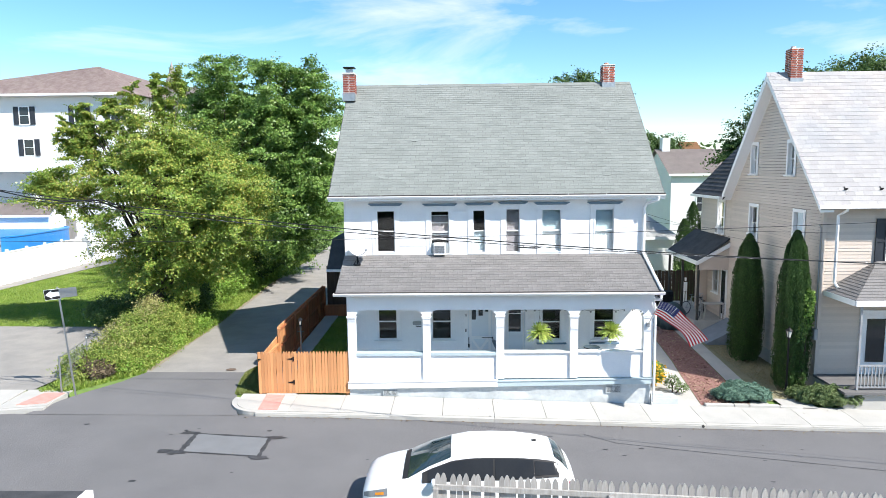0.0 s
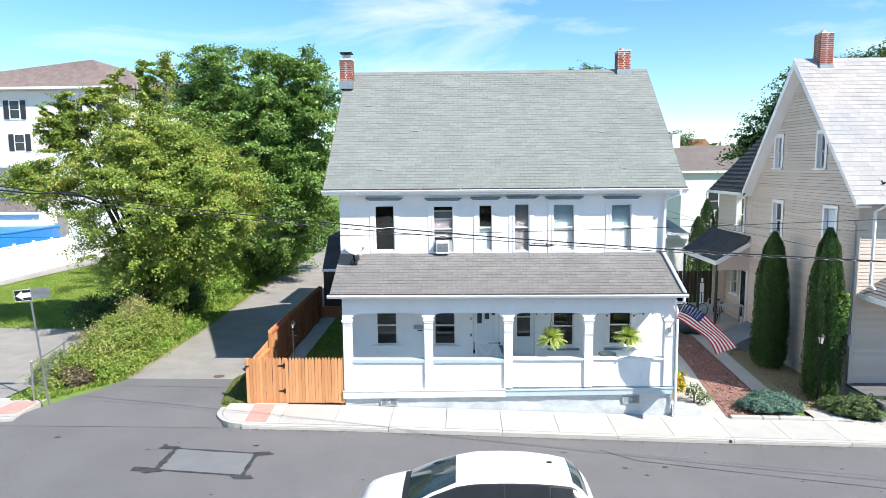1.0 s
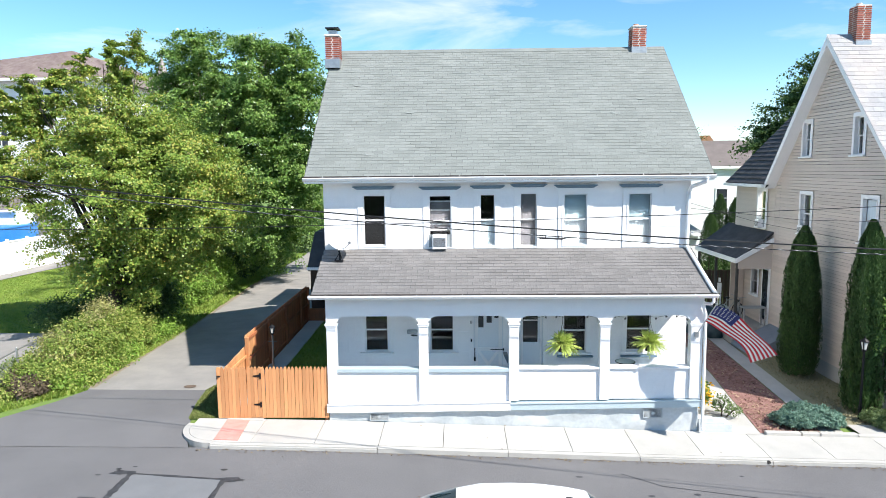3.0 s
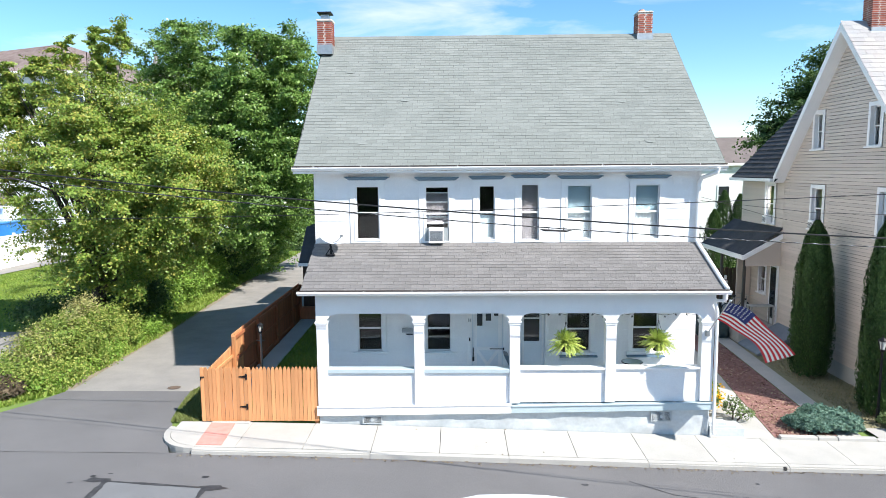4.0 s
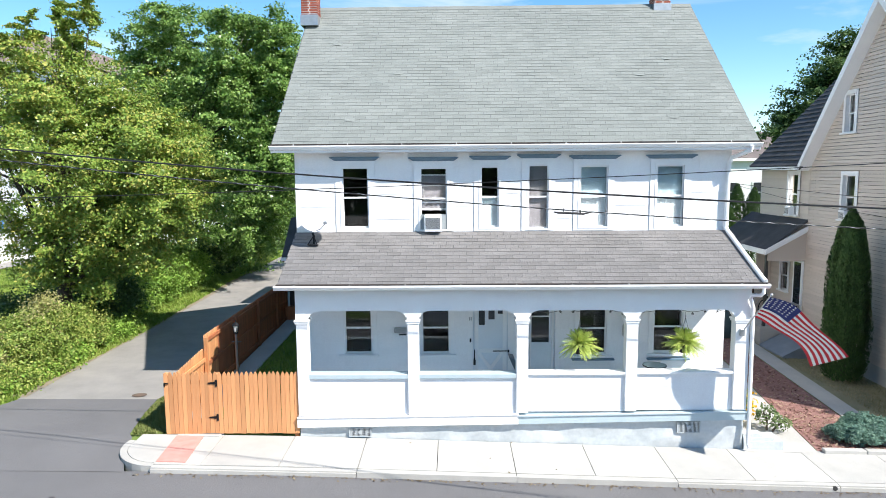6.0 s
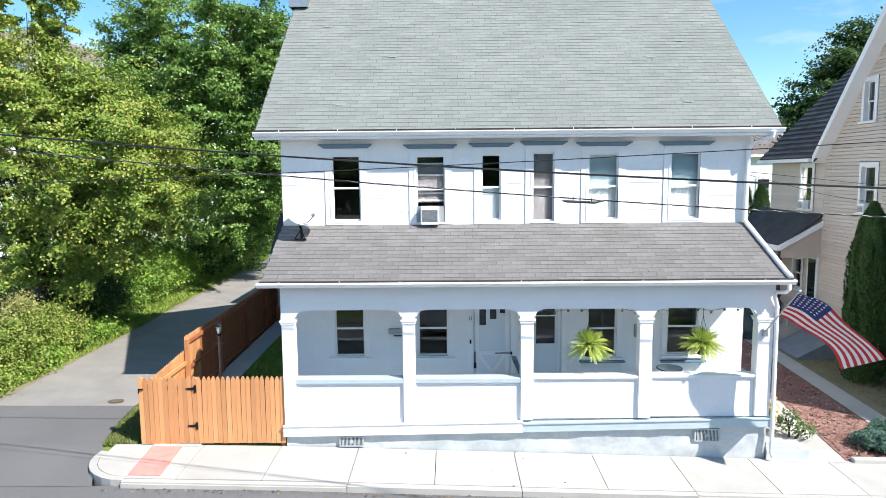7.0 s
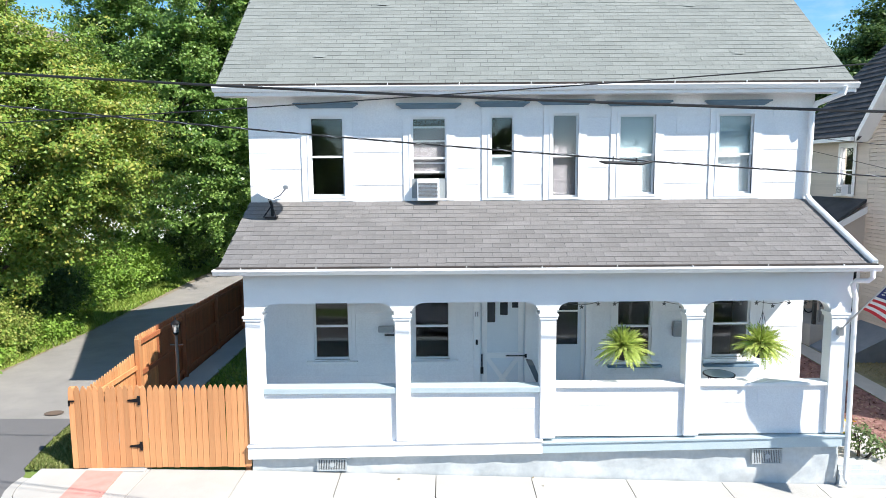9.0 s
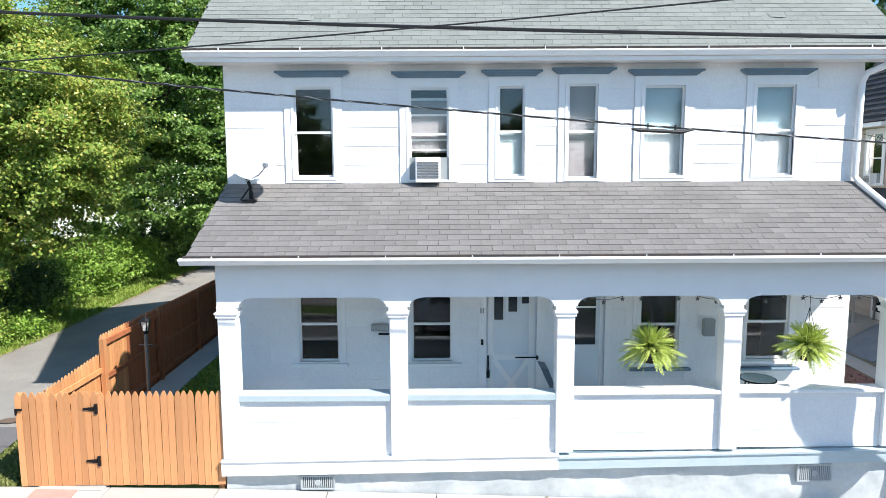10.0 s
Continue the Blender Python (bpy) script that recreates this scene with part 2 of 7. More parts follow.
    bm.faces.new(hi[::-1])
    for i in range(n):
        bm.faces.new((lo[i], lo[(i + 1) % n], hi[(i + 1) % n], hi[i]))


def tube(bm, points, radii, sides=8):
    """A tapered tube along points."""
    rings = []
    for i, p in enumerate(points):
        p = Vector(p)
        d = (Vector(points[min(i + 1, len(points) - 1)]) - Vector(points[max(i - 1, 0)])).normalized()
        u = d.cross(Vector((0.31, 0.95, 0.05)) if abs(d.y) < 0.9 else Vector((1, 0, 0))).normalized()
        v = d.cross(u)
        r = float(radii[i] if isinstance(radii, (list, tuple)) else radii)
        rings.append([bm.verts.new(p + r * (math.cos(a) * u + math.sin(a) * v)) for a in [2 * math.pi * k / sides for k in range(sides)]])
    for a, b in zip(rings, rings[1:]):
        for k in range(sides):
            bm.faces.new((a[k], a[(k + 1) % sides], b[(k + 1) % sides], b[k]))
    bm.faces.new(rings[0][::-1])
    bm.faces.new(rings[-1])


def ring(x0, x1, z0, z1, c, low, y0, y1):
    """A closed frame round an opening x0..x1, z0..z1: c wide at sides and top, low wide below."""
    bm = bmesh.new()
    corners = [((x0, z0), (x0 - c, z0 - low)), ((x1, z0), (x1 + c, z0 - low)), ((x1, z1), (x1 + c, z1 + c)), ((x0, z1), (x0 - c, z1 + c))]
    v = [[bm.verts.new((p[0], y, p[1])) for y in (y0, y1) for p in pair] for pair in corners]
    for i in range(4):
        a, b = v[i], v[(i + 1) % 4]
        bm.faces.new((a[1], b[1], b[0], a[0]))
        bm.faces.new((a[3], b[3], b[1], a[1]))
        bm.faces.new((a[2], b[2], b[3], a[3]))
        bm.faces.new((a[0], b[0], b[2], a[2]))
    bmesh.ops.recalc_face_normals(bm, faces=bm.faces)
    return bm


def wall_cells(u0, u1, z0, z1, holes):
    """Rectangles of a wall round its openings (u0, u1, z0, z1)."""
    us = sorted({u0, u1, *[h[0] for h in holes], *[h[1] for h in holes]})
    cells = []
    for a, b in zip(us, us[1:]):
        z = z0
        for h in sorted((h for h in holes if h[0] <= a and h[1] >= b), key=lambda h: h[2]):
            if h[2] > z:
                cells.append((a, b, z, h[2]))
            z = h[3]
        if z1 > z:
            cells.append((a, b, z, z1))
    return cells


def quads_mesh(name, verts, mat, parent=None, label="", kind=""):
    """One mesh of loose four-cornered leaves out of an array n x 4 x 3."""
    n = len(verts)
    me = bpy.data.meshes.new(name)
    me.vertices.add(4 * n)
    me.vertices.foreach_set("co", np.ascontiguousarray(verts, dtype=np.float32).ravel())
    me.loops.add(4 * n)
    me.loops.foreach_set("vertex_index", np.arange(4 * n, dtype=np.int32))
    me.polygons.add(n)
    me.polygons.foreach_set("loop_start", np.arange(0, 4 * n, 4, dtype=np.int32))
    me.update(calc_edges=True)
    return link_mesh(name, me, mat, parent, label, kind)


def leaves(rng, centres, size, up=0.5, long=1.5, outward=None):
    """Leaf quads at the centres, facing mostly up and outward."""
    n = len(centres)
    nrm = rng.normal(size=(n, 3)) * 0.75
    nrm[:, 2] += up
    if outward is not None:
        nrm += outward
    nrm /= np.linalg.norm(nrm, axis=1)[:, None] + 1e-9
    t = np.cross(nrm, rng.normal(size=(n, 3)))
    t /= np.linalg.norm(t, axis=1)[:, None] + 1e-9
    b = np.cross(nrm, t)
    s = (size * rng.uniform(0.6, 1.3, n))[:, None]
    l, w = t * s * long * 0.5, b * s * 0.5
    bend = nrm * s * 0.12
    return np.stack([centres - l, centres + w * 0.9 - bend, centres + l, centres - w * 0.9 - bend], axis=1)


def P(x):
    """Height of the pavement along the street, which falls to the east."""
    return float(np.interp(x, [-60, -20, -8, -4, 6, 12, 60], [0.5, 0.1, 0.03, -0.04, -0.36, -0.50, -1.65]))


# ---- ground ----
def sheet(xs, ys, height):
    bm = bmesh.new()
    rows = [[bm.verts.new((x, y, height(x, y))) for x in xs] for y in ys]
    for a, b in zip(rows, rows[1:]):
        for i in range(len(xs) - 1):
            bm.faces.new((a[i], a[i + 1], b[i + 1], b[i]))
    return bm


def ground_z(x, y):
    return P(x) - 0.05 - (0.35 if 15.5 < y < 25.0 else 0.0)


def road_z(x, y):
    return P(x) - 0.15 + 0.028 * min(23.4 - y, 6.4)


GX = [-900, -300, -120, *range(-60, 61, 3), 120, 300, 900]
GY = [-300, -80, -20, 0, 6, 12, 15.4, 15.6, 20, 24.9, 25.1, 28, 32, 36, 42, 50, 60, 75, 100, 200, 500, 1500]
setting("ground", sheet(GX, GY, ground_z), GRASS_SOIL, "wide grassy ground of the town behind the street", "ground", True)
RX = [-120, -60, *range(-40, 41, 2), 60, 120]
setting("road", sheet(RX, [16.9, 18, 19, 20, 21, 22, 23, 23.45], road_z), ASPHALT, "smooth dark grey asphalt street with tar-sealed patch", "road", True)


def strip(name, rows, mat, label, category, lift=0.0):
    """A surface between left and right edge points given row by row as (y, left x, right x)."""
    bm = bmesh.new()
    last = None
    for y, a, b in rows:
        r = [bm.verts.new((x, y, max(P(x), road_z(x, y) if y < 23.45 else -9) + lift)) for x in np.linspace(a, b, 7)]
        if last:
            for i in range(6):
                bm.faces.new((last[i], last[i + 1], r[i + 1], r[i]))
        last = r
    return setting(name, bm, mat, label, category, True)


def apron(x, y):
    k = min(1.0, max(0.0, (y - 23.4) / 1.4))
    return road_z(x, 23.4) * (1 - k) + (P(x) - 0.01) * k


bm = bmesh.new()
last = None
for y, a, b in ((23.4, -14.0, -7.2), (24.0, -13.6, -7.5), (24.4, -13.4, -7.6), (24.8, -13.1, -7.7), (25.0, -13.0, -7.85), (26.2, -12.3, -8.1), (27.3, -11.9, -8.25)):
    r = [bm.verts.new((x, y, apron(x, y) + 0.01)) for x in np.linspace(a, b, 7)]
    if last:
        for i in range(6):
            bm.faces.new((last[i], last[i + 1], r[i + 1], r[i]))
    last = r
setting("road_mouth", bm, ASPHALT, "smooth dark asphalt where the alley meets the street", "road", True)
strip("alley", [(27.3, -11.95, -8.25), (28.5, -11.95, -7.95), (30, -11.95, -7.6), (34, -12.05, -7.25), (41, -12.3, -7.3), (48, -12.6, -8.9), (56, -12.75, -10.3), (66, -12.8, -11.3), (80, -13.5, -12.2)], ASPHALT_OLD, "worn light grey asphalt alley", "road", 0.0)
strip("parking_lot", [(25.29, -40, -14.9), (28, -40, -14.6), (31, -40, -15.2), (34.3, -40, -16.0)], ASPHALT_OLD, "worn pale asphalt parking area", "road", 0.0)
strip("lane_by_fence", [(40, -31.5, -29.2), (48, -31.0, -28.7), (60, -30.0, -27.5)], ASPHALT_OLD, "narrow strip of worn asphalt along the white fence", "road", 0.0)


def slab(bm, outline, depth=0.3, lift=0.0, gap=0.0):
    """A flat-topped slab that follows the pavement's fall, from an outline of x, y."""
    top = [bm.verts.new((x, y, P(x) + lift - 0.02 * max(0.0, 25.0 - y))) for x, y in outline]
    low = [bm.verts.new((v.co.x, v.co.y, v.co.z - depth)) for v in top]
    bm.faces.new(top)
    for i in range(len(top)):
        j = (i + 1) % len(top)
        bm.faces.new((top[i], low[i], low[j], top[j]))


# far side pavement: slabs and kerb stones
pavement = thing("pavement", (0, 24.2, -0.2), "pale concrete pavement slabs with a concrete kerb", "pavement")
pavement["kind"] = "structure"
KERB_Y = 23.37
joints = [-6.66, -5.69] + [-4.065 + 1.625 * i for i in range(19)]
for a, b in zip(joints, joints[1:]):
    bm = bmesh.new()
    slab(bm, [(a + 0.007, KERB_Y + 0.17), (b - 0.007, KERB_Y + 0.17), (b - 0.007, 25.02), (a + 0.007, 25.02)])
    part("slab", bm, CONCRETE, pavement)
for a, b in zip([joints[0]] + joints[3::2], joints[3::2] + [joints[-1]]):
    bm = bmesh.new()
    slab(bm, [(a + 0.006, KERB_Y), (b - 0.006, KERB_Y), (b - 0.006, KERB_Y + 0.155), (a + 0.006, KERB_Y + 0.155)], 0.35, -0.005)
    bmesh.ops.bevel(bm, geom=[e for e in bm.edges if all(v.co.y < KERB_Y + 0.01 for v in e.verts) and abs(e.verts[0].co.z - e.verts[1].co.z) < 0.1 and e.verts[0].co.z > road_z(a, 23) + 0.05], offset=0.03, segments=2, affect="EDGES")
    part("kerb_stone", bm, CONCRETE, pavement)
# rounded corner by the alley
arc = [(-6.66 - 1.05 * math.sin(t), 24.5 - 1.05 * math.cos(t)) for t in np.linspace(0, 1.75, 9)]
bm = bmesh.new()
slab(bm, [(-6.67, 25.02), (-7.55, 25.0)] + [(-6.66 + (px + 6.66) * 0.85, 24.5 + (py - 24.5) * 0.85) for px, py in arc[::-1]])
part("slab", bm, CONCRETE, pavement)
bm = bmesh.new()
for p, q in zip(arc, arc[1:]):
    i = [(-6.66 + (s[0] + 6.66) * 0.86, 24.5 + (s[1] - 24.5) * 0.86) for s in (p, q)]
    slab(bm, [p, q, i[1], i[0]], 0.35, 0.0)
part("kerb_stone", bm, CONCRETE, pavement)
bm = bmesh.new()
slab(bm, [(-6.64, 23.64), (-6.02, 23.62), (-6.12, 24.93), (-6.74, 24.93)], 0.03, 0.022)
part("tactile_pad", bm, RED_PAD, pavement, "faded red tactile paving pad")
# pavement beyond the alley
west = thing("pavement", (-18, 24.2, 0.1), "pale concrete pavement beyond the alley with a red pad", "pavement")
west["kind"] = "structure"
x = -13.55
while x > -34:
    bm = bmesh.new()
    slab(bm, [(x - 1.51, KERB_Y + 0.17), (x, KERB_Y + 0.17 + (0.35 if x > -14 else 0)), (x - (0.1 if x < -14 else -0.0), 25.3), (x - 1.51, 25.3)])
    part("slab", bm, CONCRETE, west)
    bm = bmesh.new()
    slab(bm, [(x - 1.51, KERB_Y), (x, KERB_Y + (0.3 if x > -14 else 0)), (x, KERB_Y + 0.155 + (0.3 if x > -14 else 0)), (x - 1.51, KERB_Y + 0.155)], 0.35, -0.005)
    part("kerb_stone", bm, CONCRETE, west)
    x -= 1.52
bm = bmesh.new()
slab(bm, [(-14.55, 23.85), (-13.7, 24.05), (-13.6, 24.95), (-14.3, 24.95)], 0.03, 0.022)
part("tactile_pad", bm, RED_PAD, west, "faded red tactile paving pad")
# near side kerb and verge
bm = bmesh.new()
for i in range(-30, 30, 3):
    vs = [(i, 16.72), (i + 3, 16.72), (i + 3, 16.9), (i, 16.9)]
    t = [bm.verts.new((a, b, P(a) + 0.15)) for a, b in vs]
    l = [bm.verts.new((a, b, P(a) - 0.3)) for a, b in vs]
    bm.faces.new(t)
    for k in range(4):
        bm.faces.new((t[k], l[k], l[(k + 1) % 4], t[(k + 1) % 4]))
setting("kerb", bm, CONCRETE, "concrete kerb on the near side of the street", "kerb")


# ---- windows and doors ----
def window(parent, at, rz, w, h, casing=0.11, head=True, blind="dark", mat=WHITE_TRIM, sill=True, split=0.5, shutters=False, ac=0, drop=0.02, deep=0.0):
    """A double-hung window; at is the middle of the glass opening's lower edge on the wall's face, facing local -y."""
    c = casing
    bm = ring(-w / 2, w / 2, 0, h, c, drop, -0.014, 0.0)
    ob = part("window", bm, mat, None)
    ob.parent = parent
    ob.location = Vector(at) - ORIGIN.get(parent.name, Vector())
    ob.rotation_euler = (0, 0, radians(rz))
    part("storm_stop", ring(-w / 2 + 0.004, w / 2 - 0.004, 0.004, h - 0.004, 0.042, min(0.042, max(0.02, drop)), -0.024, -0.015), mat, ob)
    if sill:
        part("sill", soft_box(-w / 2 - c - 0.04, w / 2 + c + 0.04, -0.085, 0.0, -0.075, -0.022, 0.008), mat, ob)
    if head:
        bm = bmesh.new()
        a0, a1, z0, z1 = w / 2 + c + 0.015, w / 2 + c + 0.10, h + c + 0.002, h + c + 0.062
        lo = [bm.verts.new(p) for p in ((-a0, 0.0, z0), (a0, 0.0, z0), (a0, -0.035, z0), (-a0, -0.035, z0))]
        hi = [bm.verts.new(p) for p in ((-a1, 0.0, z1), (a1, 0.0, z1), (a1, -0.10, z1), (-a1, -0.10, z1))]
        bm.faces.new(lo)
        bm.faces.new(hi[::-1])
        for k in range(4):
            bm.faces.new((lo[k], lo[(k + 1) % 4], hi[(k + 1) % 4], hi[k]))
        box(bm, -a1 - 0.02, a1 + 0.02, -0.12, 0.0, z1 + 0.001, z1 + 0.032)
        part("head_moulding", bm, SLATE_BLUE, ob, "slate blue wooden head moulding")
    part("jamb", ring(-w / 2, w / 2, 0, h, 0.02, 0.02, 0.001, 0.12 + deep), mat, ob)
    s = 0.038
    m = h * split
    for name, z0, z1, y in (("lower_sash", 0.0, m + 0.02, 0.045), ("upper_sash", m - 0.02, h, 0.02)):
        y += deep
        bm = boxes((-w / 2, -w / 2 + s, y, y + 0.03, z0, z1), (w / 2 - s, w / 2, y, y + 0.03, z0, z1), (-w / 2 + s, w / 2 - s, y, y + 0.03, z0, z0 + s), (-w / 2 + s, w / 2 - s, y, y + 0.03, z1 - s, z1))
        sash = part(name, bm, mat, ob)
        pane = part("pane", boxes((-w / 2 + s, w / 2 - s, y + 0.012, y + 0.018, z0 + s, z1 - s)), GLASS, sash)
        pane.visible_shadow = False
    if blind == "curtain":
        bm = bmesh.new()
        n = 24
        vs = [[bm.verts.new((-w / 2 + w * i / n, 0.115 + 0.004 * math.sin(i * 1.9), z)) for i in range(n + 1)] for z in (0.01, h * split + 0.03)]
        for i in range(n):
            bm.faces.new((vs[0][i], vs[0][i + 1], vs[1][i + 1], vs[1][i]))
        part("curtain", bm, LACE, ob, "pale curtain behind the lower sash", smooth=True)
        # blue sheet behind the glass paints in the sky's reflection
        part("reflection_sheet", boxes((-w / 2 + 0.01, w / 2 - 0.01, 0.122, 0.126, h * split - 0.1, h - 0.01)), REFLECT_BLUE, ob, "pale blue sheet imitating sky reflection in the upper sash")
    if blind in ("cafe", "screen"):
        part("curtain", boxes((-w / 2 + 0.01, w / 2 - 0.01, 0.11, 0.118, 0.01, h * 0.5 if blind == "cafe" else h - 0.02)), CURTAIN if blind == "cafe" else GREY_CURTAIN, ob, "pale curtain over the lower sash" if blind == "cafe" else "grey-mauve curtain behind the glass")
    if blind == "half":
        bm = boxes((-w / 2 + 0.01, w / 2 - 0.01, 0.11, 0.118, h * 0.5, h))
        part("roller_blind", bm, CURTAIN, ob, "half-drawn pale blind")
    if blind == "slats":
        part("roller_blind", boxes((-w / 2 + 0.01, w / 2 - 0.01, 0.11, 0.118, h * 0.3, h * 0.88)), GREY_CURTAIN, ob, "grey blind behind the bars")
        for k in (0.33, 0.44, 0.71, 0.88):
            part("window_bar", boxes((-w / 2 + s, w / 2 - s, 0.082, 0.1, h * k - 0.018, h * k + 0.018)), WHITE_TRIM, ob)
    if shutters:
        for sx in (-1, 1):
            x0 = sx * (w / 2 + c + 0.02)
            x1 = x0 + sx * 0.36
            a, b = min(x0, x1), max(x0, x1)
            rows = [(a, a + 0.05, -0.05, -0.01, -0.02, h + 0.06), (b - 0.05, b, -0.05, -0.01, -0.02, h + 0.06)]
            rows += [(a + 0.05, b - 0.05, -0.05, -0.01, z, z + 0.06) for z in (-0.02, h * 0.48, h)]
            rows += [(a + 0.05, b - 0.05, -0.03, -0.012, 0.04, h * 0.48), (a + 0.05, b - 0.05, -0.03, -0.012, h * 0.48 + 0.06, h)]
            part("shutter", boxes(*rows), SHUTTER, ob, "dark panelled shutter")
    if ac:
        a0, a1, az = -0.225 * ac, 0.185 * ac, 0.37 * ac
        body = part("air_conditioner", soft_box(a0, a1, -0.20, 0.1, -0.04, az, 0.012), WHITE_TRIM, ob, "white window air conditioner")
        n = int(11 * ac)
        part("grille", boxes(*[(a0 + 0.03, a1 - 0.03, -0.207, -0.199, 0.03 + 0.025 * i, 0.045 + 0.025 * i) for i in range(n)]), GRILLE, body, "dark ribbed grille")
        for xa, xb in ((-w / 2, a0), (a1, w / 2)):
            if xb - xa > 0.01:
                part("filler_panel", boxes((xa, xb, 0.0, 0.02, 0, az)), SLAT, ob, "grey pleated filler panel")
    return ob


SLAT = material("blind_slat_grey", (0.30, 0.33, 0.34), None, 0.7)
SHUTTER = material("dark_shutter", (0.03, 0.035, 0.045), None, 0.55)
GRILLE = material("grille_grey", (0.16, 0.16, 0.16), None, 0.6)


# ---- the white house ----
HX0, HX1, HY, HYB = -4.27, 6.20, 26.64, 35.6
house = thing("house", (1.0, 31, -0.3), "white two-storey house with grey shingle roof and arched front porch", "house")
UP = [(-2.815, 4.57, 0.65, 1.47), (-0.92, 4.52, 0.66, 1.50), (0.435, 4.57, 0.45, 1.47), (1.605, 4.53, 0.50, 1.54), (2.94, 4.57, 0.68, 1.47), (4.765, 4.57, 0.66, 1.47)]
LOW = [(-2.815, 1.435, 0.69, 1.30), (-0.895, 1.43, 0.70, 1.30), (2.975, 1.40, 0.68, 1.30), (4.82, 1.44, 0.72, 1.30)]
DOORS = [(0.03, 0.89, 0.5, 2.62), (1.40, 2.05, 0.5, 2.62)]
holes = [(x - w / 2, x + w / 2, z, z + h) for x, z, w, h in UP + LOW] + DOORS
bm = boxes(*[(a, b, HY, HY + 0.2, c, d) for a, b, c, d in wall_cells(HX0, HX1, -0.5, 6.62, holes)])
front = part("front_wall", bm, WHITE, house, "white shingle-clad wall")
bm = bmesh.new()
for xa, xb in ((HX0, HX0 + 0.2), (HX1 - 0.2, HX1)):
    bm = bmesh.new()
    prism(bm, [(HY + 0.2, -0.6), (HYB, -0.6), (HYB, 6.4), (31.1, 10.5), (HY + 0.2, 6.7)], "x", xa, xb)
    part("side_wall", bm, WHITE, house)
part("rear_wall", boxes((HX0 + 0.2, HX1 - 0.2, HYB - 0.2, HYB, -0.6, 6.5)), WHITE, house)
# floors and partitions painted near-black so the rooms read as unlit
part("inner_floor", boxes((HX0 + 0.2, HX1 - 0.2, HY + 0.2, HYB - 0.2, 3.5, 3.7), (HX0 + 0.2, HX1 - 0.2, HY + 0.2, HYB - 0.2, 0.2, 0.45), (HX0 + 0.2, HX1 - 0.2, HY + 2.6, HY + 2.7, 0.45, 6.5), (HX0 + 0.2, HX1 - 0.2, HY + 0.2, HYB - 0.2, 6.5, 6.6)), UNLIT_DARK, house)
for i, (x, z, w, h) in enumerate(UP):
    window(house, (x, HY - 0.012, z), 0, w, h, 0.15, True, ["dark", "slats", "cafe", "screen", "curtain", "curtain"][i], sill=False, ac=float(i == 1), drop=z - 4.48)
for i, (x, z, w, h) in enumerate(LOW):
    window(house, (x, HY - 0.012, z), 0, w, h, 0.11, False, "dark")

# main roof
E0, R0, E1 = (26.24, 6.56), (31.2, 10.83), (36.2, 6.56)
RX0, RX1 = -4.73, 6.70
pitch = math.atan2(R0[1] - E0[1], R0[0] - E0[0])
roof = bmesh.new()
prism(roof, [(E0[0], E0[1] - 0.02), (R0[0], R0[1] - 0.02), (E1[0], E1[1] - 0.02), (E1[0], E1[1] - 0.16), (R0[0], R0[1] - 0.18), (E0[0], E0[1] - 0.16)], "x", RX0, RX1)
roof = part("roof", roof, UNDERLAY, house, "grey-green weathered asphalt shingle roof")


def shingles(parent, x0, x1, edge, slope, run, course, tab, mat, mat_joined, near, name="shingle", thick=0.012, seed=3, turn=None, gap=0.003):
    """Courses of tabs up a slope: the near ones are objects, the rest one mesh."""
    rng = random.Random(seed)
    me = bpy.data.meshes.new(name)
    b = bmesh.new()
    hw = tab / 2 - gap
    vs = [b.verts.new(p) for p in ((-hw, 0, 0.004), (hw, 0, 0.004), (hw, 0, 0.004 + thick), (-hw, 0, 0.004 + thick), (-hw, course + 0.03, 0), (hw, course + 0.03, 0), (hw, course + 0.03, 0.003), (-hw, course + 0.03, 0.003))]
    for f in ((0, 1, 2, 3), (3, 2, 6, 7), (0, 3, 7, 4), (1, 5, 6, 2), (4, 7, 6, 5), (0, 4, 5, 1)):
        b.faces.new([vs[i] for i in f])
    b.to_mesh(me)
    b.free()
    me.materials.append(mat)
    joined = []
    rows = int(run / course)
    made = 0
    base = np.array([v.co[:] for v in me.vertices])
    tilt = Matrix.Rotation(slope, 4, "X")
    for r in range(rows):
        off = (r % 2) * tab / 2 + rng.uniform(-0.03, 0.03)
        x = x0 + off - tab / 2
        while x < x1:
            a, e = max(x, x0), min(x + tab, x1)
            x += tab
            if e - a < 0.05:
                continue
            m = (turn or Matrix()) @ Matrix.Translation((0, edge[0], edge[1])) @ tilt @ Matrix.Translation(((a + e) / 2, r * course - 0.02 + rng.uniform(-0.004, 0.004), rng.uniform(0, 0.003))) @ Matrix.Diagonal(((e - a) / tab, 1, 1, 1))
            if made < near:
                piece(name, me, parent, m)
                made += 1
            else:
                joined.append(np.c_[base, np.ones(8)] @ np.array(m).T)
    if joined:
        v = np.concatenate(joined)[:, :3]
        n = len(joined)
        f = [[8 * k + i for i in q] for k in range(n) for q in ((0, 1, 2, 3), (3, 2, 6, 7), (0, 3, 7, 4), (1, 5, 6, 2))]
        jm = bpy.data.meshes.new("shingle_field")
        jm.from_pydata(v.tolist(), [], f)
        link_mesh("shingle_field", jm, mat_joined, parent, kind="stuff")


# porch roof
PE, PT = (24.72, 3.48), (26.63, 4.47)
PX0, PX1 = -4.30, 6.27
bm = bmesh.new()
prism(bm, [(PE[0], PE[1] - 0.02), (PT[0], PT[1] - 0.02), (PT[0], PT[1] - 0.16), (PE[0], PE[1] - 0.10)], "x", PX0, PX1)
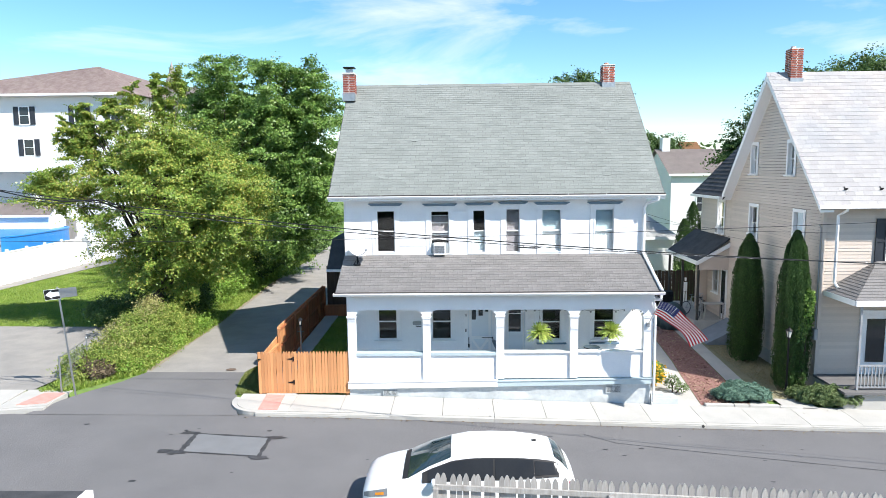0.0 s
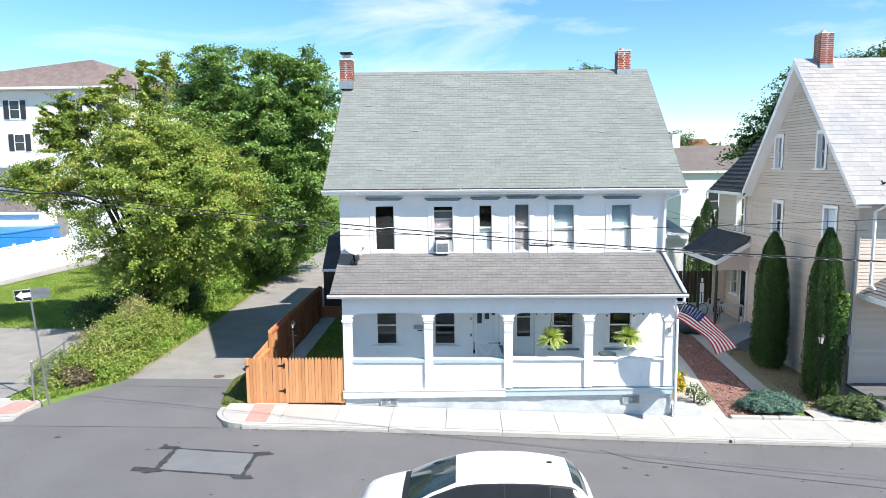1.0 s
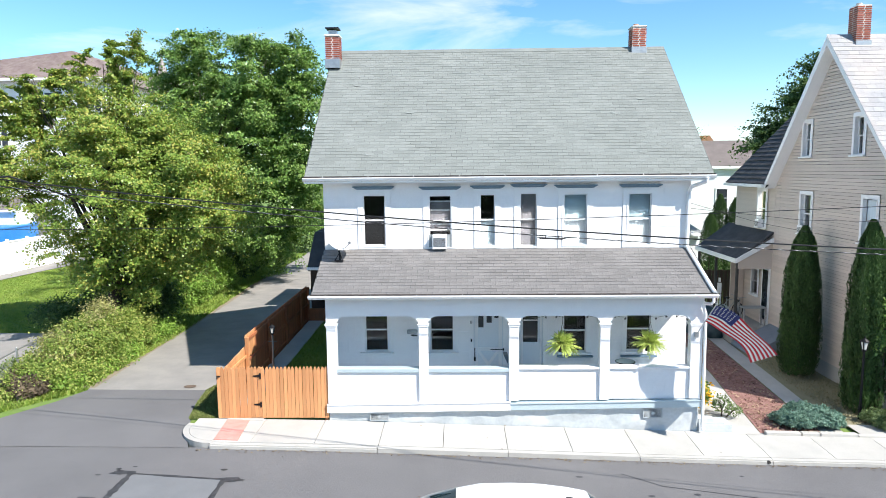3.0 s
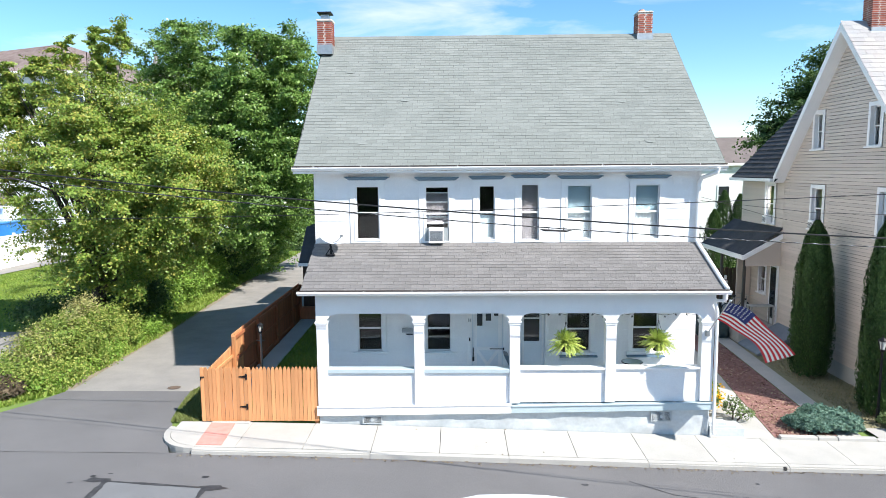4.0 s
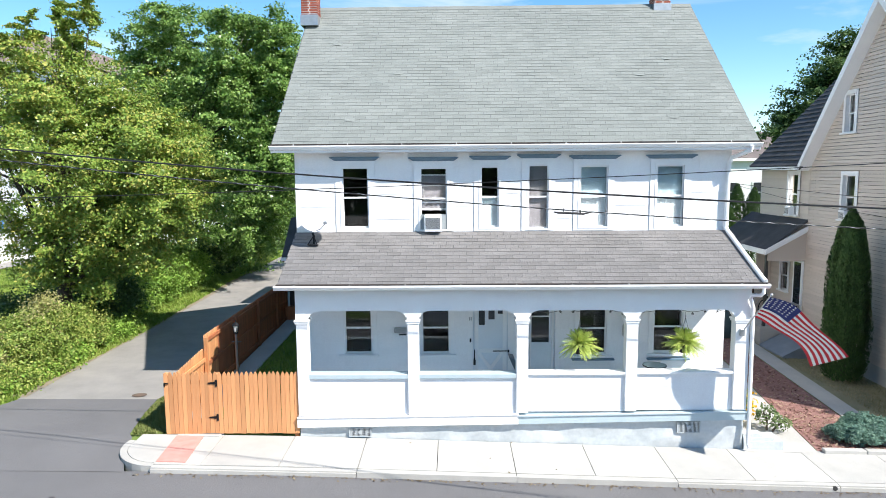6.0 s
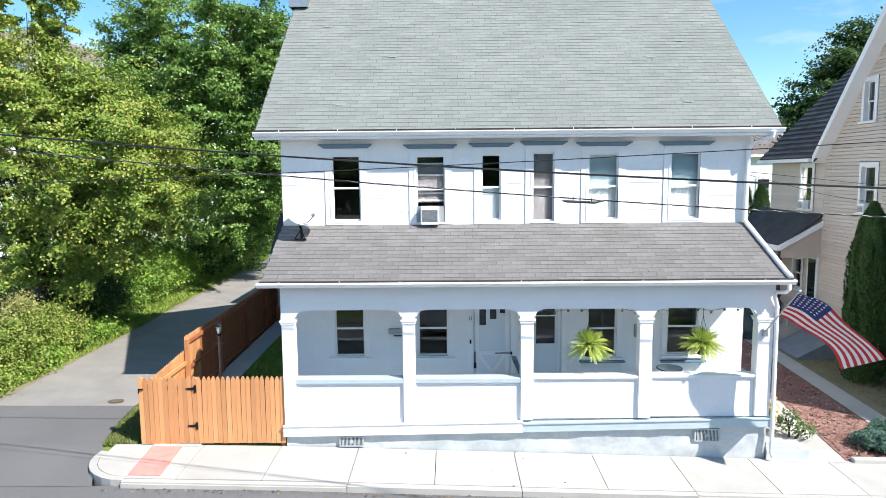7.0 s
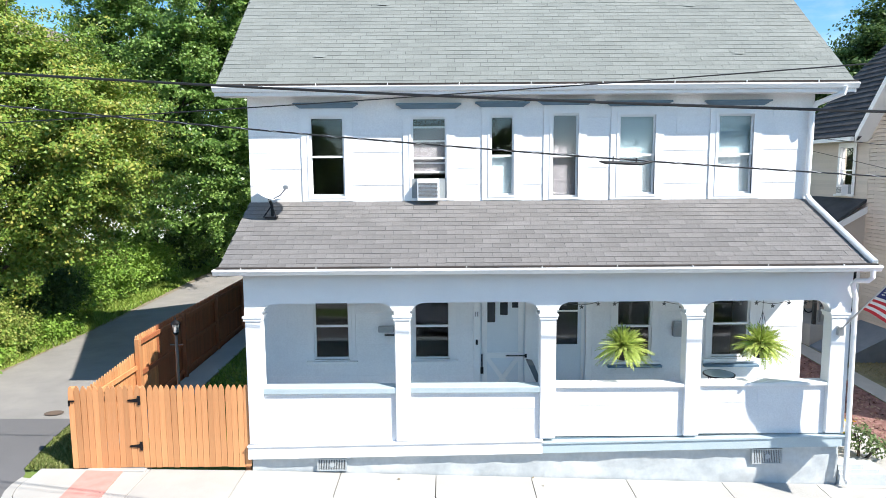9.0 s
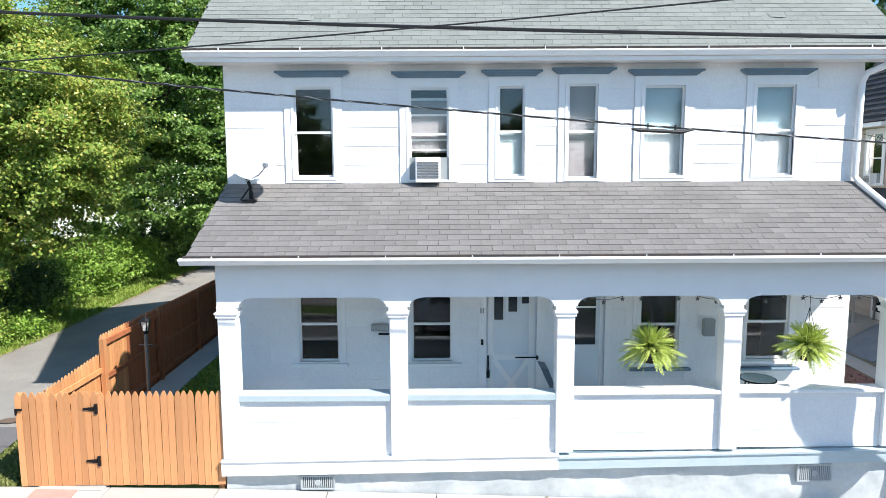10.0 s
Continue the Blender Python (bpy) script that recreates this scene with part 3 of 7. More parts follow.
porch_roof = part("porch_roof", bm, UNDERLAY, house, "brown-grey asphalt shingle porch roof")
# gutters and fascia
bm = bmesh.new()
prism(bm, [(E0[0] + 0.02, 6.54), (E0[0] - 0.09, 6.54), (E0[0] - 0.10, 6.52), (E0[0] - 0.06, 6.445), (E0[0] + 0.02, 6.44)], "x", RX0 - 0.02, RX1 + 0.02)
part("gutter", bm, WHITE_TRIM, house, "white roof gutter")
# dark strip painted as the shadow line between gutter and first shingles
part("gutter_gap_shade", boxes((RX0, RX1, E0[0] - 0.075, E0[0] + 0.03, 6.544, 6.580)), GAP_SHADE, house, "dark strip for the shaded gap between gutter and shingles")
bm = bmesh.new()
prism(bm, [(PE[0] + 0.01, PE[1]), (PE[0] - 0.10, PE[1]), (PE[0] - 0.11, PE[1] - 0.03), (PE[0] - 0.06, PE[1] - 0.10), (PE[0] + 0.01, PE[1] - 0.11)], "x", PX0 - 0.05, PX1 + 0.05)
part("gutter", bm, WHITE_TRIM, house, "white porch gutter")
# the same painted shadow line over the porch gutter
part("gutter_gap_shade", boxes((PX0, PX1, PE[0] - 0.07, PE[0] + 0.03, PE[1] + 0.003, PE[1] + 0.026)), GAP_SHADE, house, "dark strip for the shaded gap between gutter and shingles")
for k in range(9):
    x = RX0 + 0.55 + 1.27 * k
    part("gutter_clip", boxes((x, x + 0.012, E0[0] - 0.095, E0[0] - 0.076, 6.541, 6.582)), WHITE_TRIM, house, "small white gutter clip")
    x = PX0 + 0.4 + 1.2 * k
    part("gutter_clip", boxes((x, x + 0.012, PE[0] - 0.09, PE[0] - 0.071, PE[1] + 0.001, PE[1] + 0.028)), WHITE_TRIM, house, "small white gutter clip")
part("fascia", boxes((RX0, RX1, E0[0] - 0.014, E0[0] - 0.002, 6.38, 6.439)), WHITE_TRIM, house)
part("soffit", boxes((RX0 + 0.03, RX1 - 0.03, E0[0] + 0.02, HY, 6.39, 6.43)), WHITE_TRIM, house)
part("porch_ceiling", boxes((PX0 + 0.3, PX1 - 0.1, 25.14, HY, 3.15, 3.19)), WHITE_TRIM, house)
for sx in (RX0, RX1 - 0.03):
    bm = bmesh.new()
    prism(bm, [(E0[0], 6.53), (R0[0], 10.77), (R0[0], 10.59), (E0[0], 6.37)], "x", sx, sx + 0.03)
    prism(bm, [(E1[0], 6.53), (R0[0], 10.77), (R0[0], 10.59), (E1[0], 6.37)], "x", sx, sx + 0.03)
    part("rake_board", bm, WHITE_TRIM, house)

# porch front: beam with arches, posts, rails, panels
POSTS = [(-3.96, -3.70), (-1.48, -1.23), (0.94, 1.20), (3.36, 3.62), (5.75, 6.06)]
FY0, FY1 = 24.98, 25.16
bm = bmesh.new()
prev = None
outline = [(PX0 + 0.33, 3.42), (6.08, 3.42), (6.08, 2.72)]
for (a0, a1), (b0, b1) in reversed(list(zip(POSTS, POSTS[1:]))):
    r = 0.24
    xr, xl = b0 - 0.04, a1 + 0.04
    outline += [(xr, 2.72)] + [(xr - r * (1 - math.cos(t)), 2.72 + 0.14 * math.sin(t)) for t in np.linspace(0.2, math.pi / 2, 5)] + [(xl + r * (1 - math.cos(t)), 2.72 + 0.14 * math.sin(t)) for t in np.linspace(math.pi / 2, 0.2, 5)] + [(xl, 2.72)]
outline += [(PX0 + 0.33, 2.72)]
prism(bm, outline, "y", FY0, FY1)
part("arched_beam", bm, WHITE_TRIM, house, "white beam with shallow arches")
RAIL_TOP, PANEL_LOW = (1.42, 1.425, 1.45, 1.465), (0.45, 0.49, 0.535, 0.57)
for i, (a, b) in enumerate(POSTS):
    base = 0.45 + 0.035 * i
    part("porch_post", soft_box(a, b, FY0 - 0.03, FY1 + 0.03, base, 2.60, 0.008), WHITE_TRIM, house)
    bm = boxes((a - 0.035, b + 0.035, FY0 - 0.065, FY1 + 0.065, 2.625, 2.655), (a - 0.02, b + 0.02, FY0 - 0.05, FY1 + 0.05, 2.575, 2.624), (a - 0.01, b + 0.01, FY0 - 0.012, FY1 + 0.012, 2.656, 2.74))
    part("post_capital", bm, WHITE_TRIM, house)
for i, ((a0, a1), (b0, b1)) in enumerate(zip(POSTS, POSTS[1:])):
    zt, zb = RAIL_TOP[i], PANEL_LOW[i]
    part("porch_panel", boxes((a1, b0, FY0 + 0.04, FY1 - 0.04, zb, zt - 0.05)), WHITE, house)
    part("porch_rail", soft_box(a1 - 0.01, b0 + 0.01, FY0 - 0.02, FY1 + 0.06, zt - (0.11 if i < 2 else 0.06), zt, 0.012), PALE_BLUE if i < 2 else WHITE_TRIM, house, "pale blue rail cap" if i < 2 else "white rail cap")
part("porch_floor", boxes((-4.0, 6.05, 25.05, HY, 0.3, 0.5)), PALE_BLUE, house)
for xa in (5.84, -3.88):
    part("end_beam", boxes((xa, xa + 0.16, FY1, HY, 2.75, 3.42)), WHITE_TRIM, house)
for xa, xb, low, high, lift, mat, words in ((-3.99, 0.99, 0.193, 0.408, 0.075, WHITE_TRIM, "white band board"), (0.992, 6.08, 0.272, 0.438, 0.092, PALE_BLUE, "pale blue band board")):
    bm = bmesh.new()
    prism(bm, [(xa, low), (xb, low + lift), (xb, high + lift), (xa, high)], "y", 24.93, 25.1)
    part("band_board", bm, mat, house, words)
    bm = bmesh.new()
    prism(bm, [(xa, high + 0.002), (xb, high + lift + 0.002), (xb, high + lift + 0.03), (xa, high + 0.03)], "y", 24.905, 25.1)
    part("band_cap", bm, mat, house)
part("foundation", boxes((-3.93, 6.03, 25.08, HY, -0.9, 0.3), (0.99, 6.03, 25.12, 25.3, 0.3, 0.42), (HX0, HX1, HY + 0.2, HYB, -0.9, 0.0)), STUCCO, house, "pale blue rough plastered foundation")

# lumpy plaster face of the foundation
bm = bmesh.new()
fx = np.linspace(-3.95, 6.05, 150)
fz = np.linspace(-0.75, 0.36, 22)
rows = []
for z in fz:
    rows.append([bm.verts.new((x, 25.045 - 0.028 * noise.noise((x * 2.2, z * 3.5, 0.3)) - 0.014 * noise.noise((x * 7.5, z * 9, 2.0)), min(z, 0.25) if x < 0.98 else z)) for x in fx])
for a, b in zip(rows, rows[1:]):
    for i in range(len(fx) - 1):
        bm.faces.new((a[i], a[i + 1], b[i + 1], b[i]))
part("plaster_face", bm, STUCCO, house, "rough uneven pale plaster", smooth=True)

# chimneys
def chimney(at, w, d, z0, z1, seed):
    ch = thing("chimney", at, "red brick chimney on the roof ridge", "chimney")
    part("core", boxes((at[0] - w / 2 + 0.012, at[0] + w / 2 - 0.012, at[1] - d / 2 + 0.012, at[1] + d / 2 - 0.012, z0, z1 - 0.01)), MORTAR, ch)
    rng = random.Random(seed)
    me = bpy.data.meshes.new("brick")
    b = bmesh.new()
    box(b, -0.092, 0.092, -0.045, 0.045, -0.0215, 0.0215)
    b.to_mesh(me)
    b.free()
    me.materials.append(BRICK)
    z = z0 + 0.035
    k = 0
    while z < z1 - 0.02:
        n = max(2, round(w / 0.21))
        m = max(2, round(d / 0.21))
        for side in (0, 1, 2, 3):
            cnt, ln = (n, w) if side % 2 == 0 else (m, d)
            step = ln / cnt
            for i in range(cnt):
                u = -ln / 2 + step * (i + 0.5) + (step * 0.25 if k % 2 else -step * 0.25) * (1 if 0 < i < cnt - 1 or cnt > 2 else 0.3)
                u = max(-ln / 2 + 0.1, min(ln / 2 - 0.1, u))
                q = Matrix.Rotation(side * math.pi / 2, 4, "Z") @ Matrix.Translation((u, -((d if side % 2 == 0 else w) / 2 - 0.045) + rng.uniform(-0.003, 0.003), 0)) @ Matrix.Diagonal((step / 0.21 * 0.94, 1, 1, 1))
                piece("brick", me, ch, Matrix.Translation((at[0], at[1], z)) @ q)
        z += 0.067
        k += 1
    return ch


c1 = chimney((-4.575, 30.55, 10.2), 0.47, 0.5, 10.15, 11.18, 1)
part("crown", soft_box(-4.575 - 0.25, -4.575 + 0.25, 30.55 - 0.28, 30.55 + 0.28, 11.18, 11.24, 0.01), MORTAR, c1)
part("flashing", boxes((-4.575 - 0.25, -4.575 + 0.25, 30.55 - 0.30, 30.55 + 0.28, 10.15, 10.45)), GALV, c1, "grey metal flashing")
bm = boxes((-4.575 - 0.13, -4.575 + 0.13, 30.42, 30.68, 11.24, 11.40))
part("flue", bm, GALV, c1)
part("chimney_cap", boxes((-4.575 - 0.22, -4.575 + 0.22, 30.33, 30.77, 11.44, 11.48), (-4.575 - 0.02, -4.575 + 0.02, 30.53, 30.57, 11.40, 11.44)), BLACK_IRON, c1, "dark metal chimney cap")
c2 = chimney((5.785, 31.25, 10.6), 0.48, 0.55, 10.5, 11.48, 2)
part("crown", soft_box(5.785 - 0.25, 5.785 + 0.25, 31.25 - 0.29, 31.25 + 0.29, 11.48, 11.53, 0.01), MORTAR, c2)
bm = bmesh.new()
tube(bm, [(5.73, 31.25, 11.53), (5.73, 31.25, 11.62)], 0.09, 10)
part("flue", bm, material("clay_flue", (0.6, 0.32, 0.22), None, 0.85), c2, "clay flue pot")
part("flashing", boxes((5.785 - 0.26, 5.785 + 0.26, 30.95, 31.25, 10.55, 10.82)), GALV, c2, "grey metal flashing")


# ---- the beige neighbour ----
NX0, NX1, NY0, NY1 = 12.29, 24.0, 26.72, 34.45
NEZ, NRY, NRZ = 6.45, 30.6, 11.08
EF, EB = (26.19, 6.11), (34.60, 6.10)
nb = thing("house", (17, 30.5, -0.5), "beige vinyl-sided house with pale slate roof and white trim", "house")
SIDE_WIN = [(32.30, 7.10, 0.50, 1.20), (29.15, 7.10, 0.48, 1.20), (32.12, 4.30, 0.68, 1.42), (28.36, 4.35, 0.68, 1.37)]
bm = bmesh.new()
box(bm, NX0 + 0.02, NX0 + 0.2, NY0, NY1, -1.0, 0.0)
gable = part("gable_wall", bm, CONCRETE, nb, "grey foundation below beige clapboards")
FRONT_WIN = [(15.0, 4.1, 0.85, 1.45)]
bm = boxes(*[(a, b, NY0, NY0 + 0.2, c, d) for a, b, c, d in wall_cells(NX0 + 0.2, NX1, -1.0, NEZ, [(x - w / 2, x + w / 2, z, z + h) for x, z, w, h in FRONT_WIN])])
part("front_wall", bm, BEIGE, nb, kind="stuff")
part("rear_wall", boxes((NX0 + 0.2, NX1, NY1 - 0.2, NY1, -1.0, NEZ), (NX1 - 0.2, NX1, NY0 + 0.2, NY1 - 0.2, -1.0, NEZ)), BEIGE, nb)
part("inner_floor", boxes((NX0 + 0.2, NX1, NY0 + 0.2, NY1, 3.2, 3.4), (NX0 + 0.2, NX1, NY0 + 0.2, NY1, NEZ - 0.1, NEZ), (NX0 + 0.2, NX1, NY0 + 2, NY0 + 2.1, -1, NEZ), (NX0 + 1.6, NX0 + 1.7, NY0 + 0.5, NY1, -1, 6.3), (NX0 + 1.2, NX0 + 1.3, 28.8, 32.9, 6.45, 8.0)), UNLIT_DARK, nb)
bm = bmesh.new()
prism(bm, [EF, (NRY, NRZ - 0.02), EB, (EB[0], EB[1] - 0.15), (NRY, NRZ - 0.2), (EF[0], EF[1] - 0.15)], "x", NX0 - 0.38, NX1 + 0.3)
nroof = part("roof", bm, SLATE_ROOF, nb, "pale weathered slate roof")
for y0, z0 in (EF, EB):
    bm = bmesh.new()
    prism(bm, [(y0, z0), (NRY, NRZ), (NRY, NRZ - 0.34), (y0, z0 - 0.24)], "x", NX0 - 0.41, NX0 - 0.38)
    part("rake_board", bm, WHITE_TRIM, nb, "broad white rake board")
    bm = bmesh.new()
    prism(bm, [(y0, z0 - 0.17), (NRY, NRZ - 0.2), (NRY, NRZ - 0.34), (y0, z0 - 0.24)], "x", NX0 - 0.38, NX0 + 0.05)
    part("rake_soffit", bm, WHITE_TRIM, nb)
for y, z, w, h in SIDE_WIN:
    window(nb, (NX0 - 0.005, y, z), -90, w, h, 0.125, False, "half" if y < 28.9 else "dark", deep=0.09, ac=0.8 * ((y, z) == (32.12, 4.30)))
window(nb, (15.0, NY0 - 0.02, 4.1), 0, 0.85, 1.45, 0.12, False, "half", shutters=True)
# rear wing
WING_WIN = [(35.55, 4.25, 0.7, 1.5), (35.9, 1.32, 0.56, 1.1)]
bm = boxes(*[(12.30, 12.46, a, b, c, d) for a, b, c, d in wall_cells(NY1, 38.2, -1.0, 5.95, [(y - w / 2, y + w / 2, z, z + h) for y, z, w, h in WING_WIN])], (12.46, 22, 38.0, 38.2, -1.0, 5.95))
part("rear_wing", bm, BEIGE, nb)
part("wing_room", boxes((13.3, 13.4, NY1, 38.0, -1.0, 5.95), (12.46, 13.3, NY1, 38.0, 3.0, 3.2)), UNLIT_DARK, nb)
bm = bmesh.new()
prism(bm, [(11.9, 6.05), (15.6, 9.9), (19.5, 6.05), (19.5, 5.9), (15.6, 9.75), (11.9, 5.9)], "y", NY1 + 0.02, 38.45)
wing_roof = part("wing_roof", bm, DARK_SH, nb, "dark shingle roof of the rear wing")
part("gutter", boxes((11.78, 11.9, NY1 + 0.2, 38.45, 5.9, 6.02)), WHITE_TRIM, nb)
window(nb, (12.26, 35.55, 4.25), -90, 0.7, 1.5, 0.12, False, "dark", ac=0.8, deep=0.03)


# ---- trees ----
def tree(name, at, height, trunk_r, blobs, n_clumps, per, leaf, mat, seed, label, spread=0.42, limbs=9, bark=BARK, sparse=0.0):
    """Trunk, limbs and a crown of leaves gathered in clumps round the limbs' ends; blobs are (dx, dy, z, rx, ry, rz)."""
    rng = np.random.default_rng(seed)
    t = thing(name, at, label, "tree")
    at = Vector(at)
    bm = bmesh.new()
    top = at + Vector((0.1, 0.0, height * 0.62))
    pts = [at + (top - at) * k + Vector((0.12 * math.sin(k * 5 + seed), 0.12 * math.cos(k * 4), 0)) * k for k in np.linspace(0, 1, 7)]
    pts[0] = at - Vector((0, 0, 0.15))
    tube(bm, pts, [trunk_r * (1.25 - 0.95 * k) for k in np.linspace(0, 1, 7)], 10)
    for i in range(limbs):
        dx, dy, z, rx, ry, rz = blobs[i % len(blobs)]
        k = rng.uniform(0.25, 0.9)
        a = at + (top - at) * k
        u = rng.normal(size=3)
        u /= np.linalg.norm(u)
        e = Vector((at.x + dx + u[0] * rx * 0.8, at.y + dy + u[1] * ry * 0.8, at.z + z + abs(u[2]) * rz * 0.7))
        mid = a.lerp(e, 0.5) + Vector((0, 0, 0.25))
        tube(bm, [a, mid, e], [trunk_r * 0.28, trunk_r * 0.14, trunk_r * 0.04], 6)
    part("trunk", bm, bark, t, smooth=True)
    vol = np.maximum(np.array([b[3] * b[4] * b[5] for b in blobs]) ** 0.67, 0.72)
    pick = rng.choice(len(blobs), n_clumps, p=vol / vol.sum())
    d = rng.normal(size=(n_clumps, 3))
    d /= np.linalg.norm(d, axis=1)[:, None]
    rad = rng.uniform(0.5, 1.0, n_clumps) ** 0.45
    rad *= 1 + 0.16 * np.sin(5 * d[:, 0] + 3 * d[:, 2] + pick) + 0.15 * rng.normal(size=n_clumps)
    B = np.array(blobs)[pick]
    cen = np.array(at) + B[:, :3] + d * B[:, 3:] * rad[:, None]
    # each clump is a spray: leaves strung outward along a twig, sagging to its tip, thin from above to below
    cs = rng.uniform(0.5, 1.5, n_clumps) * spread * np.clip(B[:, 3], 0.45, 1.0)
    run = d * np.array([1, 1, 0.35]) + rng.normal(size=(n_clumps, 3)) * 0.45
    run /= np.linalg.norm(run, axis=1)[:, None]
    count = rng.integers(int(per * 0.5), int(per * 1.5), n_clumps)
    who = np.repeat(np.arange(n_clumps), count)
    k = rng.normal(size=len(who))
    p = rng.normal(size=(len(who), 3)) * np.array([0.62, 0.62, 0.22])
    pos = cen[who] + (run[who] * k[:, None] * 1.25 + p) * cs[who][:, None]
    pos[:, 2] -= 0.16 * cs[who] * k ** 2
    out = d[who] * 0.7
    quads_mesh("crown", leaves(rng, pos, leaf, 0.7, 1.35, out), mat, t, "crown of many leaves")
    return t


MAPLE_FORM = [(0.9, 0, 6.2, 3.6, 3.0, 2.6), (0.4, 0, 8.6, 1.8, 1.6, 1.4), (-1.7, 0, 9.9, 0.35, 0.4, 0.9), (-0.6, 0, 10.3, 0.5, 0.4, 1.1), (0.4, 0.2, 10.6, 0.4, 0.3, 1.1), (1.4, 0, 10.8, 0.5, 0.35, 1.0), (-2.7, 0, 9.9, 0.3, 0.3, 0.8), (-3.2, -0.3, 7.3, 1.5, 1.4, 1.0), (-3.6, 0, 9.2, 0.45, 0.5, 0.9), (-2.8, 0, 8.9, 0.6, 0.6, 0.8), (-4.4, 0, 6.5, 1.0, 1.2, 0.7), (3.4, -0.4, 6.9, 1.9, 1.9, 1.5), (3.8, -0.6, 5.3, 1.7, 1.8, 1.4), (2.6, 0, 8.0, 1.4, 1.5, 1.0), (0.9, -0.3, 3.3, 2.0, 1.7, 1.2), (2.7, -0.4, 3.8, 1.5, 1.4, 1.0)]
tree("tree", (-14.3, 33.6, 0.0), 11.2, 0.24, MAPLE_FORM, 860, 300, 0.075, MAPLE, 11, "broad maple with yellowing green leaves beside the alley", 0.27, 46)
BROAD_FORM = [(1.2, 0, 8.5, 4.9, 4.3, 4.2), (2.0, 0, 11.9, 3.8, 3.3, 2.4), (4.5, -0.6, 8.4, 2.3, 2.9, 3.4), (4.3, 0, 12.0, 2.1, 2.6, 2.1), (4.6, -0.5, 5.2, 2.0, 2.3, 1.9), (-0.6, 0, 12.4, 1.8, 2.0, 1.8), (0.5, -2, 4.5, 4.5, 3.0, 2.5), (5.6, 0, 10.4, 1.6, 2.2, 2.6), (5.6, -0.3, 7.0, 1.5, 2.0, 2.0), (4.2, 5.0, 3.7, 1.7, 3.0, 1.5), (2.6, 3.0, 2.6, 1.5, 3.0, 1.8)]
tree("tree", (-14.6, 45.0, 0.0), 14.0, 0.32, BROAD_FORM, 760, 330, 0.11, BROAD, 12, "tall dense green tree beside the alley", 0.33, 16)
tree("tree", (-17.5, 52.0, 0.0), 13.0, 0.3, [(0.0, 0, 8.0, 4.0, 4.0, 3.6), (2.0, 0, 10.5, 3.0, 3.0, 2.0), (-3.0, 0, 6.0, 3.0, 3.0, 2.6)], 300, 90, 0.2, BROAD, 13, "green tree behind the others by the alley", 0.55, 8)
tree("tree", (19.0, 46.0, -0.6), 13.2, 0.25, [(0.2, 0, 10.0, 1.7, 1.8, 1.9), (1.2, 0, 11.6, 1.6, 1.7, 1.6), (-1.3, 0, 9.2, 1.2, 1.4, 1.2), (-2.4, 0, 8.6, 0.9, 1.1, 0.9), (2.2, 0, 12.6, 1.2, 1.4, 1.1), (2.8, 0, 9.0, 2.0, 2.0, 2.2)], 300, 220, 0.12, DARKLEAF, 14, "dark green tree behind the beige house", 0.34, 12)
tree("tree", (22.5, 84.0, -1.0), 13.5, 0.3, [(0, 0, 9.5, 3.8, 3.5, 3.0), (-2.2, 0, 8.5, 3.0, 3.0, 2.4), (2.8, 0, 8.8, 2.6, 2.8, 2.4)], 260, 200, 0.17, DARKLEAF, 15, "round dark green tree far behind the houses", 0.6, 6)
tree("tree", (12.5, 78.0, -0.8), 19.0, 0.3, [(0, 0, 15.8, 3.6, 3.0, 2.4), (-3.4, 0, 15.2, 2.2, 2.2, 1.8), (2.6, 0, 15.4, 2.2, 2.2, 1.8)], 230, 200, 0.16, DARKLEAF, 16, "tall tree crown showing above the roof ridge", 0.6, 6)
tree("tree", (34.5, 62.0, -1.4), 18.0, 0.3, [(0, 0, 15.6, 3.2, 3.0, 2.4), (-2.6, 0, 15.0, 2.0, 2.2, 1.8), (3.0, 0, 15.2, 2.2, 2.2, 1.8)], 230, 200, 0.15, DARKLEAF, 17, "tall green tree behind the slate roof", 0.55, 6)


# ---- more planting ----
def bush(name, at, blobs, n, leaf, mat, seed, label, category="bush", up=0.6, stems=7, long=1.4, clumps=0, spread=0.13):
    """A shrub: woody stems and leaves over lumpy mounds; blobs (dx, dy, z, rx, ry, rz)."""
    rng = np.random.default_rng(seed)
    t = thing(name, at, label, category)
    bm = bmesh.new()
    for i in range(stems):
        dx, dy, z, rx, ry, rz = blobs[i % len(blobs)]
        tube(bm, [Vector(at) + Vector((0.3 * dx, 0.3 * dy, -0.1)), Vector(at) + Vector((dx * 0.7, dy * 0.7, z * 0.6)), Vector(at) + Vector((dx + rng.uniform(-0.4, 0.4) * rx, dy, z + 0.5 * rz))], [0.03, 0.022, 0.008], 5)
    part("woody_stem", bm, BARK, t)
    w = np.array([b[3] * b[4] * b[5] for b in blobs]) ** 0.67
    pick = rng.choice(len(blobs), n, p=w / w.sum())
    B = np.array(blobs)[pick]
    d = rng.normal(size=(n, 3))
    d /= np.linalg.norm(d, axis=1)[:, None]
    d[:, 2] = np.abs(d[:, 2]) * np.where(rng.random(n) < 0.8, 1, -0.6)
    rad = rng.uniform(0.5, 1.0, n) ** 0.4 * (1 + 0.2 * np.sin(7 * d[:, 0] + 2 * pick) * np.cos(6 * d[:, 1] + pick) + 0.13 * np.sin(17 * d[:, 0] + pick) * np.sin(15 * d[:, 1] + 9 * d[:, 2]))
    pos = np.array(at) + B[:, :3] + d * B[:, 3:] * rad[:, None]
    if clumps:
        who = rng.integers(0, clumps, n)
        d = d[who]
